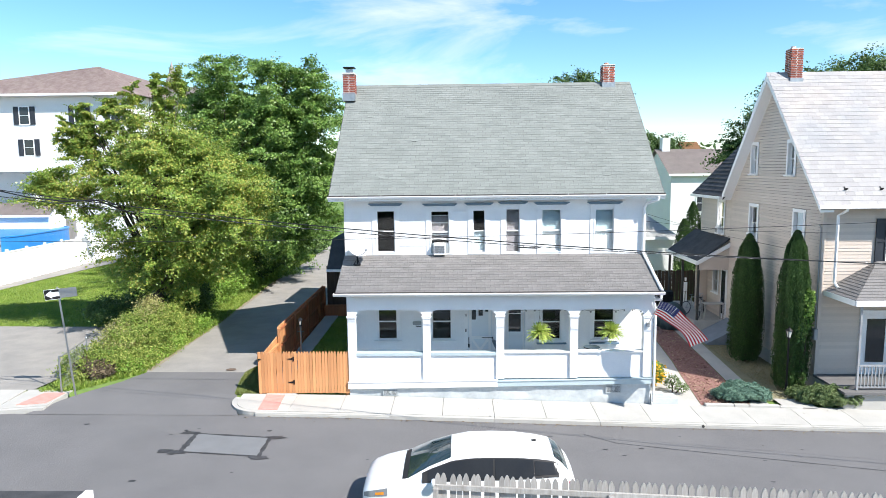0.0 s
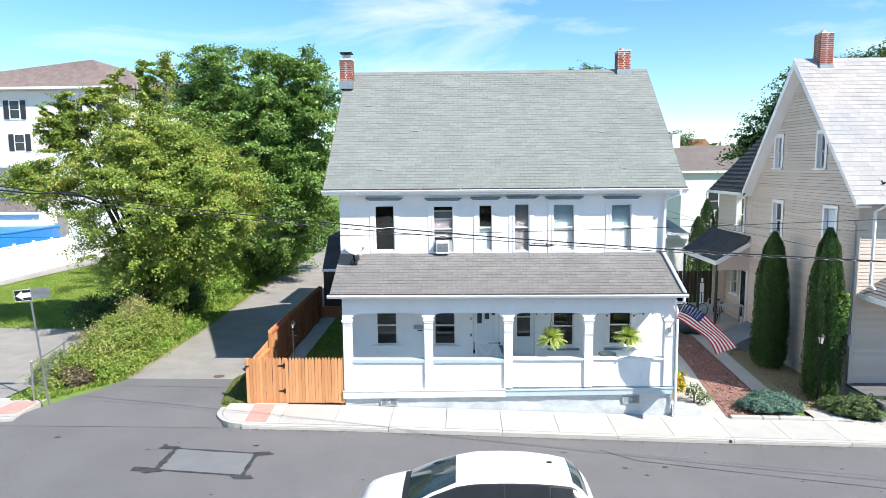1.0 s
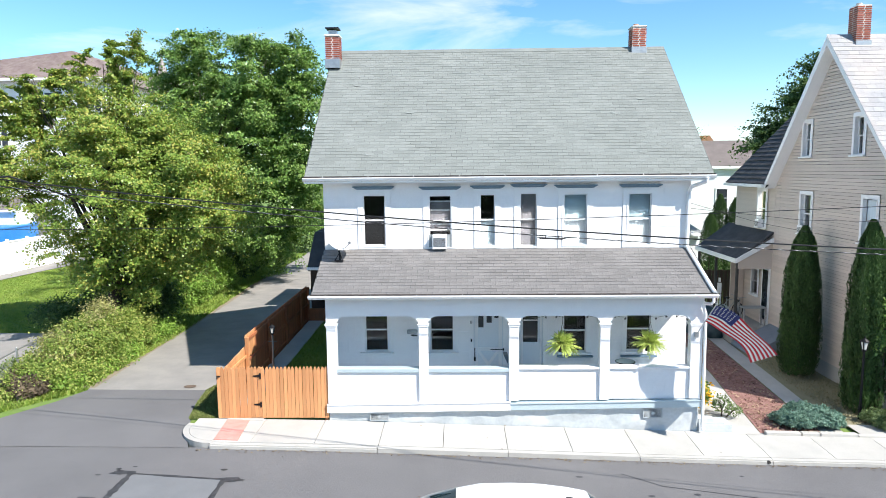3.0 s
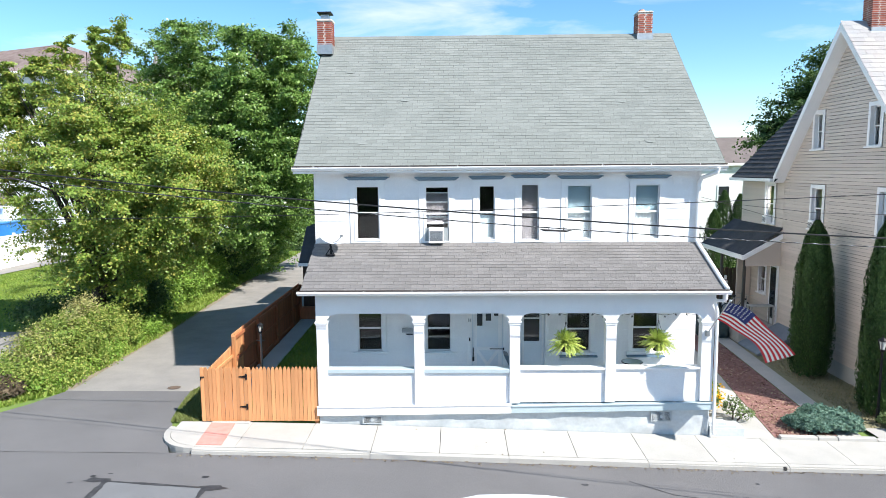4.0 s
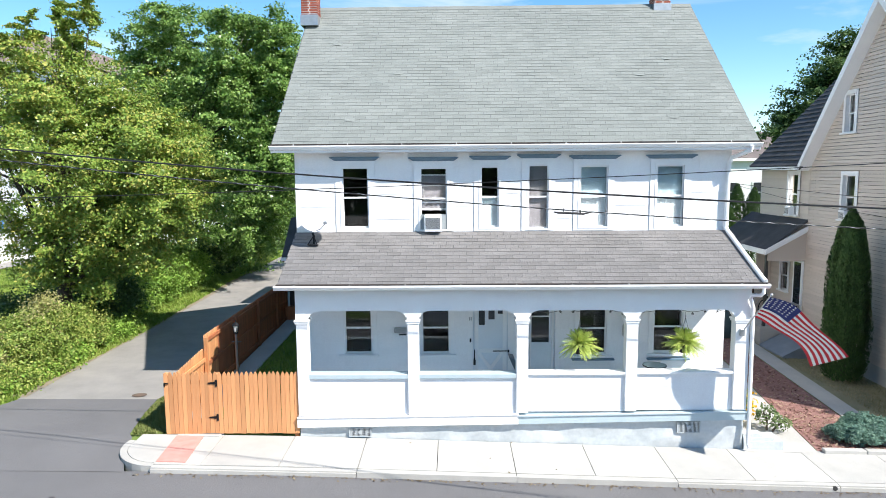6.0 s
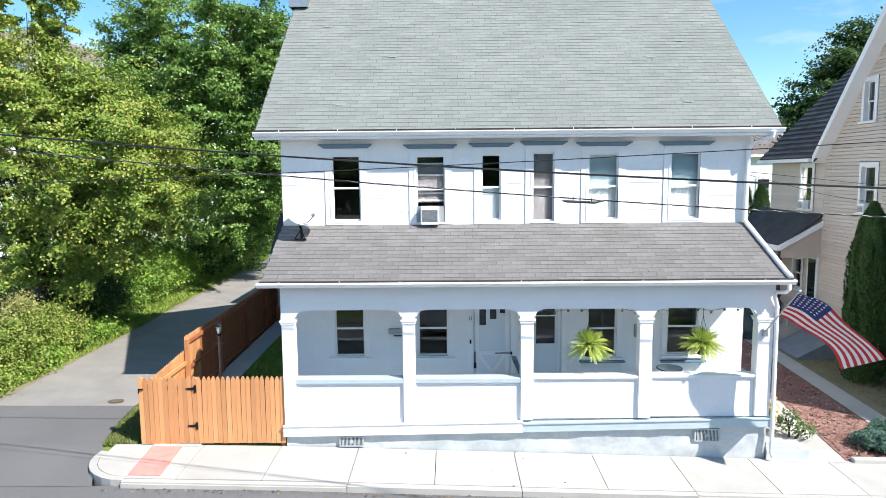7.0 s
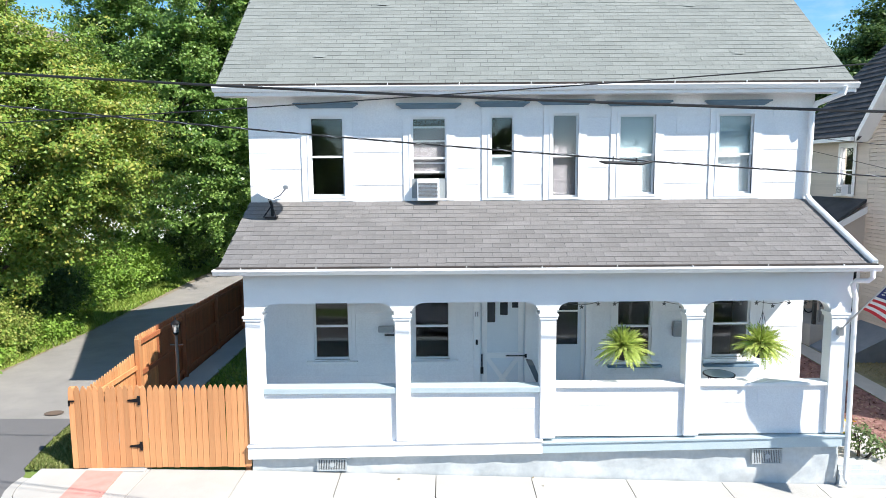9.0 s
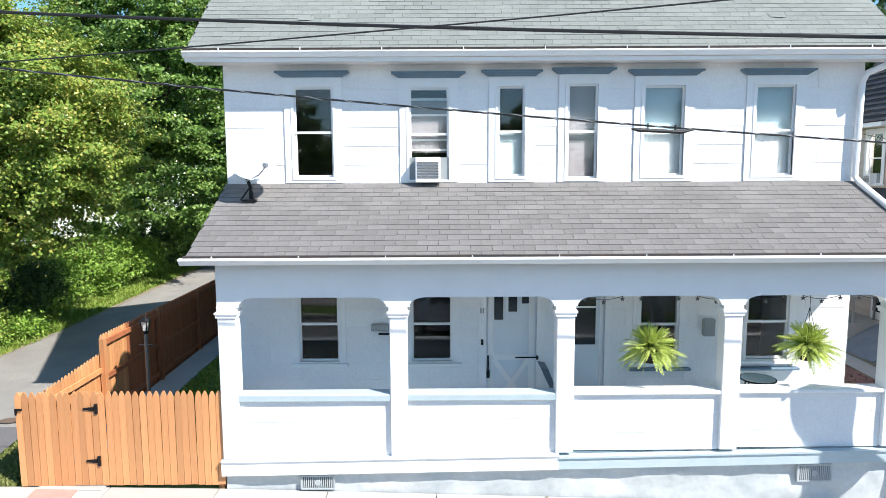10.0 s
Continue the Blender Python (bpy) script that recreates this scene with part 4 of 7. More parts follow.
        pos = pos[who] + rng.normal(size=(n, 3)) * np.array((1, 1, 0.7)) * spread * rng.uniform(0.5, 1.4, clumps)[who][:, None]
    pos[:, 2] = np.maximum(pos[:, 2], at[2] + 0.02)
    quads_mesh("foliage", leaves(rng, pos, leaf, up, long, d * 0.6), mat, t)
    return t


def thuja(at, height, radius, seed, label, n=16000, mat=THUJA):
    """A columnar evergreen: sprays standing upward round a narrow cone."""
    rng = np.random.default_rng(seed)
    t = thing("arborvitae", at, label, "tree")
    bm = bmesh.new()
    tube(bm, [Vector(at) - Vector((0, 0, 0.1)), Vector(at) + Vector((0, 0, height * 0.9))], [0.07, 0.02], 7)
    part("trunk", bm, BARK, t)
    k = rng.random(n) ** 0.8
    prof = np.interp(k, [0, 0.08, 0.35, 0.7, 0.9, 1.0], [0.82, 0.98, 1.0, 0.82, 0.52, 0.10])
    a = rng.uniform(0, 2 * np.pi, n)
    lump = 1 + 0.07 * np.sin(9 * a + 6 * k) + 0.06 * np.sin(5 * a - 9 * k + 1)
    r = radius * prof * lump * rng.uniform(0.72, 1.04, n)
    pos = np.array(at) + np.c_[r * np.cos(a), r * np.sin(a), k * height]
    out = np.c_[np.cos(a), np.sin(a), np.full(n, 0.15)]
    nrm = out + rng.normal(size=(n, 3)) * 0.35
    nrm /= np.linalg.norm(nrm, axis=1)[:, None]
    up = np.c_[np.cos(a) * 0.35, np.sin(a) * 0.35, np.ones(n)] + rng.normal(size=(n, 3)) * 0.25
    s = rng.uniform(0.6, 1.25, n)[:, None]
    l = up / np.linalg.norm(up, axis=1)[:, None] * 0.055 * s
    w = np.cross(nrm, l) * 0.45
    quads_mesh("foliage", np.stack([pos - l * 0.7, pos + w, pos + l, pos - w], axis=1), mat, t)
    return t


# hedge along the alley
HB = [(-13.4, 27.4, 0.45, 0.7, 0.7, 0.55), (-13.2, 28.2, 0.6, 0.8, 0.8, 0.8), (-13.0, 29.2, 0.75, 0.9, 0.9, 0.95), (-12.9, 30.3, 0.8, 0.9, 1.0, 1.0), (-12.95, 31.4, 0.7, 0.85, 0.9, 0.95), (-13.6, 29.8, 0.7, 0.7, 1.2, 0.85), (-13.0, 32.3, 0.6, 0.8, 0.8, 0.9), (-12.7, 28.0, 0.25, 0.5, 0.9, 0.35), (-12.5, 30.0, 0.25, 0.45, 1.4, 0.4)]
WEED = leaf_material("weed_leaf", (0.20, 0.36, 0.05), (0.36, 0.50, 0.10), 0.25, 0.5)
TAWNY = leaf_material("tawny_leaf", (0.30, 0.31, 0.10), (0.48, 0.44, 0.20), 0.3, 0.6)
bush("hedge", (-13.0, 29.8, 0.0), [(x + 13.0, y - 29.8, z, a, b, c) for x, y, z, a, b, c in HB], 62000, 0.056, HEDGE, 21, "overgrown yellow-green hedge along the alley edge", "hedge", stems=14, clumps=430, spread=0.17)
bush("bush", (-13.3, 28.6, 0.0), [(0.0, -0.6, 0.85, 0.5, 0.5, 0.55), (-0.4, 0.5, 1.0, 0.55, 0.6, 0.6), (0.3, 1.6, 1.35, 0.5, 0.6, 0.6), (-0.3, 2.9, 1.4, 0.5, 0.6, 0.55)], 11000, 0.055, TAWNY, 29, "tawny yellow shrub growing through the hedge", clumps=70, spread=0.17)
bush("weeds", (-12.5, 30.0, 0.0), [(-0.3, -2.6, 0.18, 0.45, 0.7, 0.3), (-0.2, -1.0, 0.22, 0.4, 0.8, 0.35), (-0.1, 0.6, 0.25, 0.4, 0.9, 0.4), (-0.1, 2.2, 0.3, 0.45, 0.9, 0.45), (-0.2, 3.8, 0.3, 0.45, 0.9, 0.45)], 17000, 0.068, WEED, 30, "bright green weeds at the foot of the hedge", "weeds", clumps=150, spread=0.16)
bush("bush", (-14.0, 34.4, 0.0), [(0.5, 0, 0.7, 1.0, 1.2, 0.9), (0.2, 1.5, 0.9, 1.0, 1.2, 1.1), (-1.4, 0.5, 0.8, 1.2, 1.2, 1.0), (-3.0, 0.5, 0.6, 1.3, 1.2, 0.9)], 26000, 0.075, DARKLEAF, 22, "dark undergrowth below the maple tree", clumps=260, spread=0.2)
bush("bush", (-14.1, 39.0, 0.0), [(0.2, -1.0, 0.7, 0.8, 1.2, 0.9), (0.2, 0.9, 0.95, 1.0, 1.5, 1.2), (0.0, 3.2, 0.9, 1.0, 1.4, 1.2), (-0.2, 5.6, 0.8, 1.1, 1.4, 1.1)], 36000, 0.08, WEED, 23, "leafy bright green shrubs along the alley edge", clumps=330, spread=0.2)
bush("bush", (-14.2, 49.5, 0.0), [(0.3, -1.5, 1.2, 1.2, 1.8, 1.6), (0.0, 2.8, 1.5, 1.4, 2.2, 2.0), (0.2, 7.2, 1.6, 1.6, 2.4, 2.2), (1.0, 12.2, 1.6, 1.8, 2.4, 2.4)], 15000, 0.16, DARKLEAF, 24, "dark shrubs at the shaded end of the alley")
DRY = leaf_material("dry_twig", (0.13, 0.10, 0.065), (0.22, 0.17, 0.11), 0.3, 0.9)
bush("bush", (-13.35, 26.6, 0.0), [(0, 0, 0.3, 0.55, 0.55, 0.4), (-0.6, 0.4, 0.35, 0.45, 0.5, 0.4)], 3500, 0.06, DRY, 25, "dry brown shrub beside the sign post", long=3.0)
bush("bush", (-14.2, 27.0, 0.0), [(0, 0, 0.4, 0.6, 0.7, 0.55), (-0.2, 1.0, 0.45, 0.6, 0.7, 0.6), (0.5, -0.7, 0.25, 0.5, 0.4, 0.3)], 8000, 0.05, HEDGE, 26, "thin weedy shrub on a wire fence", clumps=90, spread=0.13)
bush("tree", (-36.7, 60.4, 0.0), [(0, 0, 5.4, 2.9, 1.8, 2.0), (3.0, 0, 4.9, 2.5, 1.8, 2.0), (-4.2, 0, 5.4, 3.0, 1.8, 2.0), (5.8, 0, 4.6, 2.1, 1.8, 1.9)], 12000, 0.2, DARKLEAF, 28, "dark leafy small tree behind the white garage", "tree", stems=10)


# ground cover: verges and lawn as blades
def blades(name, n, area, height, seed, label, mat=GRASSBLADE, wide=0.02, lean=0.5, level=None):
    rng = np.random.default_rng(seed)
    got = []
    while len(got) < n:
        x, y = rng.uniform(area[0], area[1]), rng.uniform(area[2], area[3])
        if area[4](x, y):
            got.append((x, y, level(y) if level else P(x) - 0.045))
    p = np.array(got)
    a = rng.uniform(0, 2 * np.pi, n)
    h = height * rng.uniform(0.5, 1.3, n)
    side = np.c_[np.cos(a), np.sin(a), np.zeros(n)] * wide
    tip = p + np.c_[rng.normal(size=n) * lean * h, rng.normal(size=n) * lean * h, h]
    q = np.stack([p - side, p + side, tip + side * 0.25, tip - side * 0.25], axis=1)
    ob = quads_mesh(name, q, mat, None, label, "stuff")
    return tagged(ob, category="grass")


blades("lawn_grass", 170000, (-30, -13.8, 30.0, 62, lambda x, y: x > -29.0 + (y - 44) * 0.1 and (y > 34.3 or x > -15.4) and x < -13.8), 0.055, 31, "mown green lawn behind the hedge", wide=0.022)
blades("verge_grass", 42000, (-14.6, -11.85, 25.1, 60, lambda x, y: x < -11.98 - min(max(0, y - 34), 12) * 0.055 - max(0.0, 27.3 - y) * 0.75 and x > -13.6 - (1.0 if y < 29 else 0.3)), 0.13, 32, "weedy grass verge along the alley", GRASSBLADE, 0.03)
blades("verge_grass", 16000, (-8.3, -6.7, 25.05, 34.0, lambda x, y: float(np.interp(y, (25.0, 26.2, 27.3, 28.5, 30, 34), (-7.82, -8.08, -8.22, -7.93, -7.58, -7.23))) < x < -7.14 + 0.0), 0.06, 33, "small olive grass wedge beside the cedar fence", leaf_material("olive_grass_blade", (0.17, 0.22, 0.055), (0.33, 0.33, 0.13), 0.3), 0.018)
DIRT = material("dry_soil", (0.30, 0.25, 0.18), (0.22, 0.19, 0.13), 0.95, scale=5, fine=60, bump=0.8)
strip("soil_edge", [(27.4, -12.3, -11.80), (30, -12.4, -11.86), (34, -12.5, -11.92), (41, -12.7, -12.16), (48, -13.0, -12.48), (56, -13.2, -12.66)], DIRT, "strip of dry soil along the alley verge", "ground", 0.008)
blades("yard_grass", 12000, (-6.6, -4.3, 25.4, 35.3, lambda x, y: x > -6.30), 0.07, 34, "shaded strip of grass beside the white house", wide=0.02, level=lambda y: -0.03 + 0.0193 * (y - 25.3))
strip("side_yard", [(25.6, 9.95, 12.3), (30, 10.3, 12.3), (36, 10.7, 12.3)], material("olive_soil", (0.26, 0.235, 0.15), (0.20, 0.19, 0.11), 0.95, scale=2.5, fine=50, bump=0.8), "dry olive-brown soil of the side yard", "ground", -0.012)
blades("yard_grass", 7000, (10.65, 12.3, 25.7, 33.5, lambda x, y: True), 0.06, 35, "thin dry grass strip beside the beige house", DRYGRASS, 0.02)

# right-hand yard
bush("arborvitae_bush", (9.25, 25.55, -0.4), [(-0.35, 0, 0.18, 0.55, 0.5, 0.28), (0.3, 0.05, 0.2, 0.6, 0.5, 0.3), (0.0, 0.25, 0.25, 0.5, 0.45, 0.3), (0.65, -0.05, 0.12, 0.35, 0.35, 0.2), (-0.55, 0.2, 0.12, 0.35, 0.3, 0.2)], 26000, 0.032, JUNIPER, 41, "low blue-green juniper shrub in the mulch bed", long=2.2)
bush("bush", (12.0, 25.3, -0.45), [(0, 0, 0.2, 0.8, 0.5, 0.4), (0.55, -0.05, 0.18, 0.6, 0.45, 0.36), (-0.5, 0.15, 0.15, 0.5, 0.4, 0.3)], 26000, 0.034, YEW, 42, "low spreading green yew shrub by the kerb stones", long=2.0)
bush("bush", (11.6, 26.0, -0.45), [(0, 0, 0.12, 0.7, 0.3, 0.22), (0.6, 0.0, 0.12, 0.5, 0.3, 0.22)], 5000, 0.045, YEW, 43, "small green ground cover under the arborvitae")
thuja((11.5, 26.85, -0.42), 5.6, 0.57, 44, "tall dark green arborvitae beside the beige house", 46000)
thuja((11.42, 30.4, -0.40), 5.1, 0.62, 45, "tall dark green arborvitae beside the beige house", 46000)
vine = bush("vine", (11.7, 26.42, -0.4), [(0.0, 0, 2.6, 0.26, 0.22, 0.85), (-0.15, 0, 2.0, 0.2, 0.2, 0.5), (0.1, 0, 3.2, 0.2, 0.2, 0.4)], 2600, 0.075, BROAD, 46, "bright green climbing vine on the arborvitae", "vine")
for i, (x, y, h) in enumerate(((13.6, 44.6, 4.6), (14.4, 45.4, 5.6), (15.1, 45.0, 5.4))):
    thuja((x, y, -0.4), h, 0.62, 47 + i, "distant dark green arborvitae behind the yards", 12000)
FLOWER = leaf_material("yellow_petal", (0.80, 0.42, 0.02), (0.85, 0.55, 0.05), 0.4)
fl = bush("flower_clump", (6.75, 26.9, -0.32), [(0, 0, 0.3, 0.3, 0.35, 0.35), (0.1, 0.4, 0.35, 0.3, 0.3, 0.35)], 1500, 0.07, BROAD, 51, "clump of yellow flowers beside the house wall", "flowers")
rng = np.random.default_rng(52)
pos = np.array((6.75, 26.95, -0.05)) + rng.normal(size=(420, 3)) * np.array((0.17, 0.30, 0.16)) + np.array((0, 0, 0.14))
quads_mesh("petals", leaves(rng, pos, 0.085, 1.2, 1.0), FLOWER, fl, "yellow petals", "stuff")
bush("flower_clump", (7.15, 26.2, -0.33), [(0, 0, 0.25, 0.28, 0.25, 0.32), (0.25, -0.2, 0.15, 0.25, 0.2, 0.2)], 650, 0.05, YEW, 53, "faded leggy plant leaning over the path", "plant")

strip_rows = [(24.9, 6.12, 7.70), (26.6, 6.25, 7.90), (28, 6.25, 8.06), (30, 6.25, 8.34), (36, 6.25, 8.93)]
strip("path", strip_rows, CONCRETE, "pale concrete path beside the white house", "path", 0.004)
strip("mulch_bed", [(24.98, 7.72, 9.40), (26.6, 7.92, 9.48), (28, 8.08, 9.58), (30, 8.36, 9.73), (36, 8.95, 10.15)], MULCH, "reddish mulch bed between the houses", "ground", 0.012)
strip("border_path", [(25.0, 9.42, 10.02), (26, 9.46, 10.08), (30, 9.75, 10.38), (35.5, 10.13, 10.75)], CONCRETE, "narrow concrete border path between the yards", "path", 0.02)
strip("neighbour_path", [(24.87, 10.4, 11.5), (25.7, 10.4, 11.4)], CONCRETE, "short pale concrete path to the beige house", "path", 0.03)
bm = bmesh.new()
for a, b in zip((25.1, 27.0, 28.9, 30.8, 32.7, 34.6), (26.99, 28.89, 30.79, 32.69, 34.59, 36.18)):
    za, zb = 0.0 + 0.02 * (a - 25.1), 0.0 + 0.02 * (b - 25.1)
    prism(bm, [(a, za - 0.3), (b, zb - 0.3), (b, zb), (a, za)], "x", -6.98, -6.33)
setting("yard_path", bm, CONCRETE, "narrow concrete path inside the cedar fence", "path")
bm = bmesh.new()
prism(bm, [(25.3, -0.4), (36.18, -0.4), (36.18, 0.19), (25.3, -0.02)], "x", -6.32, HX0 - 0.02)
setting("yard_ground", bm, GRASS_SOIL, "shaded grassy ground beside the white house", "ground")
strip("rear_yard", [(36, 6.3, 12.0), (44, 6.3, 12.0)], CONCRETE, "paved rear yard between the houses", "ground", 0.0)
rng = np.random.default_rng(57)
n = 2600
my = 25.1 + 10.5 * rng.random(n) ** 1.5
mx = np.interp(my, (25, 30, 36), (7.78, 8.4, 9.0)) + rng.random(n) * np.interp(my, (25, 30, 36), (1.6, 1.28, 1.1))
mz = np.array([P(float(v)) for v in mx]) + 0.022
MULCH_CHIP = leaf_material("mulch_chip", (0.29, 0.155, 0.13), (0.46, 0.36, 0.24), 0.12, 0.9)
tagged(quads_mesh("mulch_chips", leaves(rng, np.c_[mx, my, mz], 0.06, 2.0, 1.8), MULCH_CHIP, None, "loose reddish wood chips and dry leaves", "stuff"), category="mulch")
bed = thing("bed_kerb", (9.2, 24.9, -0.4), "row of grey stone blocks edging the mulch bed", "kerb")
for i, (a, b) in enumerate(((7.82, 8.75), (8.77, 9.25), (9.27, 10.25), (10.27, 11.0))):
    bm = bmesh.new()
    slab(bm, [(a, 24.87), (b, 24.87), (b, 25.02), (a, 25.02)], 0.4, 0.085 if i < 3 else 0.05)
    bmesh.ops.bevel(bm, geom=bm.edges[:], offset=0.012, segments=1, affect="EDGES")
    part("stone_block", bm, CONCRETE, bed)
bm = boxes((6.07, 6.95, 25.0, 25.55, -0.7, -0.17), (6.07, 6.75, 25.02, 25.35, -0.17, -0.1), (6.07, 6.5, 25.05, 25.3, -0.1, -0.02))
tagged(part("stone_step", bm, STUCCO, None, "rough blue-grey plastered step at the porch corner"), category="step")


# ---- cedar fence ----
cedar = thing("cedar_fence", (-7.0, 29, 0.0), "orange cedar picket fence with a gate beside the porch", "fence")


def picket_mesh(name, w, h, mat, t=0.018):
    b = bmesh.new()
    n = 5
    outl = [(-w / 2, 0), (w / 2, 0), (w / 2, h - 0.105), (w * 0.40, h - 0.06), (w * 0.24, h - 0.022), (w * 0.08, h), (-w * 0.08, h), (-w * 0.24, h - 0.022), (-w * 0.40, h - 0.06), (-w / 2, h - 0.105)]
    prism(b, outl, "y", -t / 2, t / 2)
    bmesh.ops.recalc_face_normals(b, faces=b.faces)
    me = bpy.data.meshes.new(name)
    b.to_mesh(me)
    b.free()
    me.materials.append(mat)
    return me


PM = picket_mesh("picket", 0.095, 1.44, CEDAR)
rnd = random.Random(7)
# front: gate then fixed panel
x = -6.95
gate = part("gate", boxes((-6.98, -5.86, 25.02, 25.05, 1.18, 1.27), (-6.98, -5.86, 25.02, 25.05, 0.28, 0.37)), CEDAR, cedar, "orange cedar gate")
panel = part("rail", boxes((-5.84, -4.0, 25.02, 25.06, 1.18, 1.27), (-5.84, -4.0, 25.02, 25.06, 0.28, 0.37)), CEDAR, cedar)
while x < -3.98:
    z = 0.04 + rnd.uniform(-0.006, 0.006) + (0.0 if x > -6.0 else -0.012 * abs(x + 6.0))
    piece("picket", PM, gate if x < -5.85 else panel, Matrix.Translation((x, 25.0, z)) @ Matrix.Rotation(radians(rnd.uniform(-0.5, 0.5)), 4, "Y"))
    x += 0.1015
for z in (0.42, 1.22):
    bm = bmesh.new()
    prism(bm, [(-6.0, z - 0.012), (-5.84, z - 0.03), (-5.84, z + 0.03), (-6.0, z + 0.012)], "y", 24.975, 24.99)
    box(bm, -5.83, -5.79, 24.97, 24.992, z - 0.075, z + 0.075)
    part("hinge", bm, BLACK_IRON, gate, "black strap hinge")
part("latch", boxes((-7.0, -6.9, 24.965, 24.99, 1.2, 1.225), (-7.0, -6.98, 24.965, 24.99, 1.13, 1.225)), BLACK_IRON, gate, "black latch")
for xx in (-7.0, -5.85, -4.04):
    part("post", soft_box(xx - 0.045, xx + 0.045, 25.07, 25.16, -0.3, 1.42, 0.008), CEDAR, cedar)
part("threshold_slab", soft_box(-6.75, -5.75, 24.9, 25.2, -0.15, 0.03, 0.015), CONCRETE, cedar, "small concrete slab under the gate")
# side, rising towards the back, seen from inside
y = 25.12
PM3 = picket_mesh("picket", 0.092, 1.75, CEDAR)
# same picket in the shade-darkened cedar, for boards beyond y 28.5
PM4 = picket_mesh("picket", 0.092, 1.75, CEDAR_SHADED)


def fence_x(y):
    return -7.0 - 0.010 * (y - 27.5)


while y < 36.2:
    x = fence_x(y)
    low = y < 27.5
    h = (1.24 + 0.065 * (y - 25.3)) if low else 1.70
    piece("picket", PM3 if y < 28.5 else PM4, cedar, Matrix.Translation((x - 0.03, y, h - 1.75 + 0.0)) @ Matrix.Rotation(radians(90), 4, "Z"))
    y += 0.1015
segs = [(25.1, 27.45, 1.02), (27.55, 29.9, 1.5), (29.9, 32.3, 1.5), (32.3, 34.7, 1.5), (34.7, 36.15, 1.5)]
for a, b, zt in segs:
    xa, xb = fence_x(a), fence_x(b)
    for z in (zt, 0.85 if zt > 1.3 else 0.5, 0.2):
        bm = bmesh.new()
        box(bm, -0.002, 0.038, 0, math.hypot(b - a, xb - xa), z, z + 0.09, Matrix.Translation((xa, a, 0)) @ Matrix.Rotation(-math.atan2(xb - xa, b - a), 4, "Z"))
        # rails and posts further back take the shade-darkened cedar too
        part("rail", bm, CEDAR if b < 28 else CEDAR_SHADED, cedar)
    part("post", soft_box(xb - 0.0, xb + 0.1, b - 0.05, b + 0.05, -0.3, 1.66 if zt > 1.3 or b > 27 else 1.4, 0.008), CEDAR if b < 28 else CEDAR_SHADED, cedar)
part("step_board", boxes((-6.97, -5.3, 35.88, 36.16, 0.05, 0.72)), CEDAR_SHADED, cedar, "low red-brown boarded step at the end of the path")


# ---- lamp posts, sign, vents and other fittings ----
def lantern(at, height, label, s=1.0, metal=None):
    t = thing("lamp_post", at, label, "lamp")
    x, y, z = at
    h = z + height
    bm = bmesh.new()
    tube(bm, [(x, y, z - 0.1), (x, y, z + 0.35), (x, y, z + 0.36), (x, y, h - 0.42 * s)], [0.05, 0.05, 0.035, 0.03], 10)
    part("pole", bm, metal or LAMP_GREY, t)
    bm = bmesh.new()
    tube(bm, [(x - 0.13, y, h - 0.42 * s - 0.2), (x + 0.13, y, h - 0.42 * s - 0.2)], 0.010, 6)
    part("ladder_bar", bm, metal or LAMP_GREY, t)
    bm = bmesh.new()
    tube(bm, [(x, y, h - 0.42 * s), (x, y, h - 0.37 * s), (x, y, h - 0.34 * s)], [0.035 * s, 0.075 * s, 0.065 * s], 8)
    for a in range(4):
        c, d = math.cos(a * math.pi / 2 + 0.78), math.sin(a * math.pi / 2 + 0.78)
        tube(bm, [(x + 0.07 * c * s, y + 0.07 * d * s, h - 0.34 * s), (x + 0.11 * c * s, y + 0.11 * d * s, h - 0.12 * s)], 0.012 * s, 5)
    part("cage", bm, BLACK_IRON, t)
    bm = bmesh.new()
    tube(bm, [(x, y, h - 0.34 * s), (x, y, h - 0.12 * s)], [0.055 * s, 0.09 * s], 8)
    part("lantern_glass", bm, LAMP_GLASS, t, "frosted lantern glass")
    bm = bmesh.new()
    tube(bm, [(x, y, h - 0.12 * s), (x, y, h - 0.10 * s), (x, y, h - 0.03 * s), (x, y, h - 0.02 * s), (x, y, h + 0.05 * s)], [0.125 * s, 0.12 * s, 0.04 * s, 0.018 * s, 0.006], 8)
    part("roof", bm, BLACK_IRON, t)
    return t


LAMP_GREY = material("silver_grey_metal", (0.22, 0.22, 0.215), None, 0.45, metal=0.5)
LAMP_GLASS = material("frosted_glass", (0.62, 0.62, 0.58), None, 0.25, spec=0.6)
lantern((-6.13, 27.4, 0.0), 2.08, "silvery lamp post with a small dark lantern beside the cedar fence", 0.8)
lantern((11.1, 26.25, -0.44), 2.35, "dark lamp post with a pale-glassed lantern beside the arborvitae", 1.0, BLACK_IRON)

sign = thing("street_sign", (-13.2, 24.75, 0.05), "black and white arrow sign on a leaning steel post", "sign")
bm = bmesh.new()
prism(bm, [(-0.03, -0.01), (0.03, -0.01), (0.03, 0.005), (0.012, 0.02), (-0.012, 0.02), (-0.03, 0.005)], "z", -0.3, 3.72)
for v in bm.verts:
    v.co = Matrix.Translation((-13.12, 24.75, 0.05)) @ Matrix.Rotation(radians(-5.0), 4, "Y") @ v.co
post = part("post", bm, GALV, sign)
LEAN = Matrix.Translation((-13.43, 24.72, 3.52)) @ Matrix.Rotation(radians(-6.0), 4, "Y")
BLACK_PAINT = material("black_sign_paint", (0.02, 0.02, 0.02), None, 0.4)
bm = boxes((-0.45, 0.10, -0.015, -0.010, -0.175, 0.175))
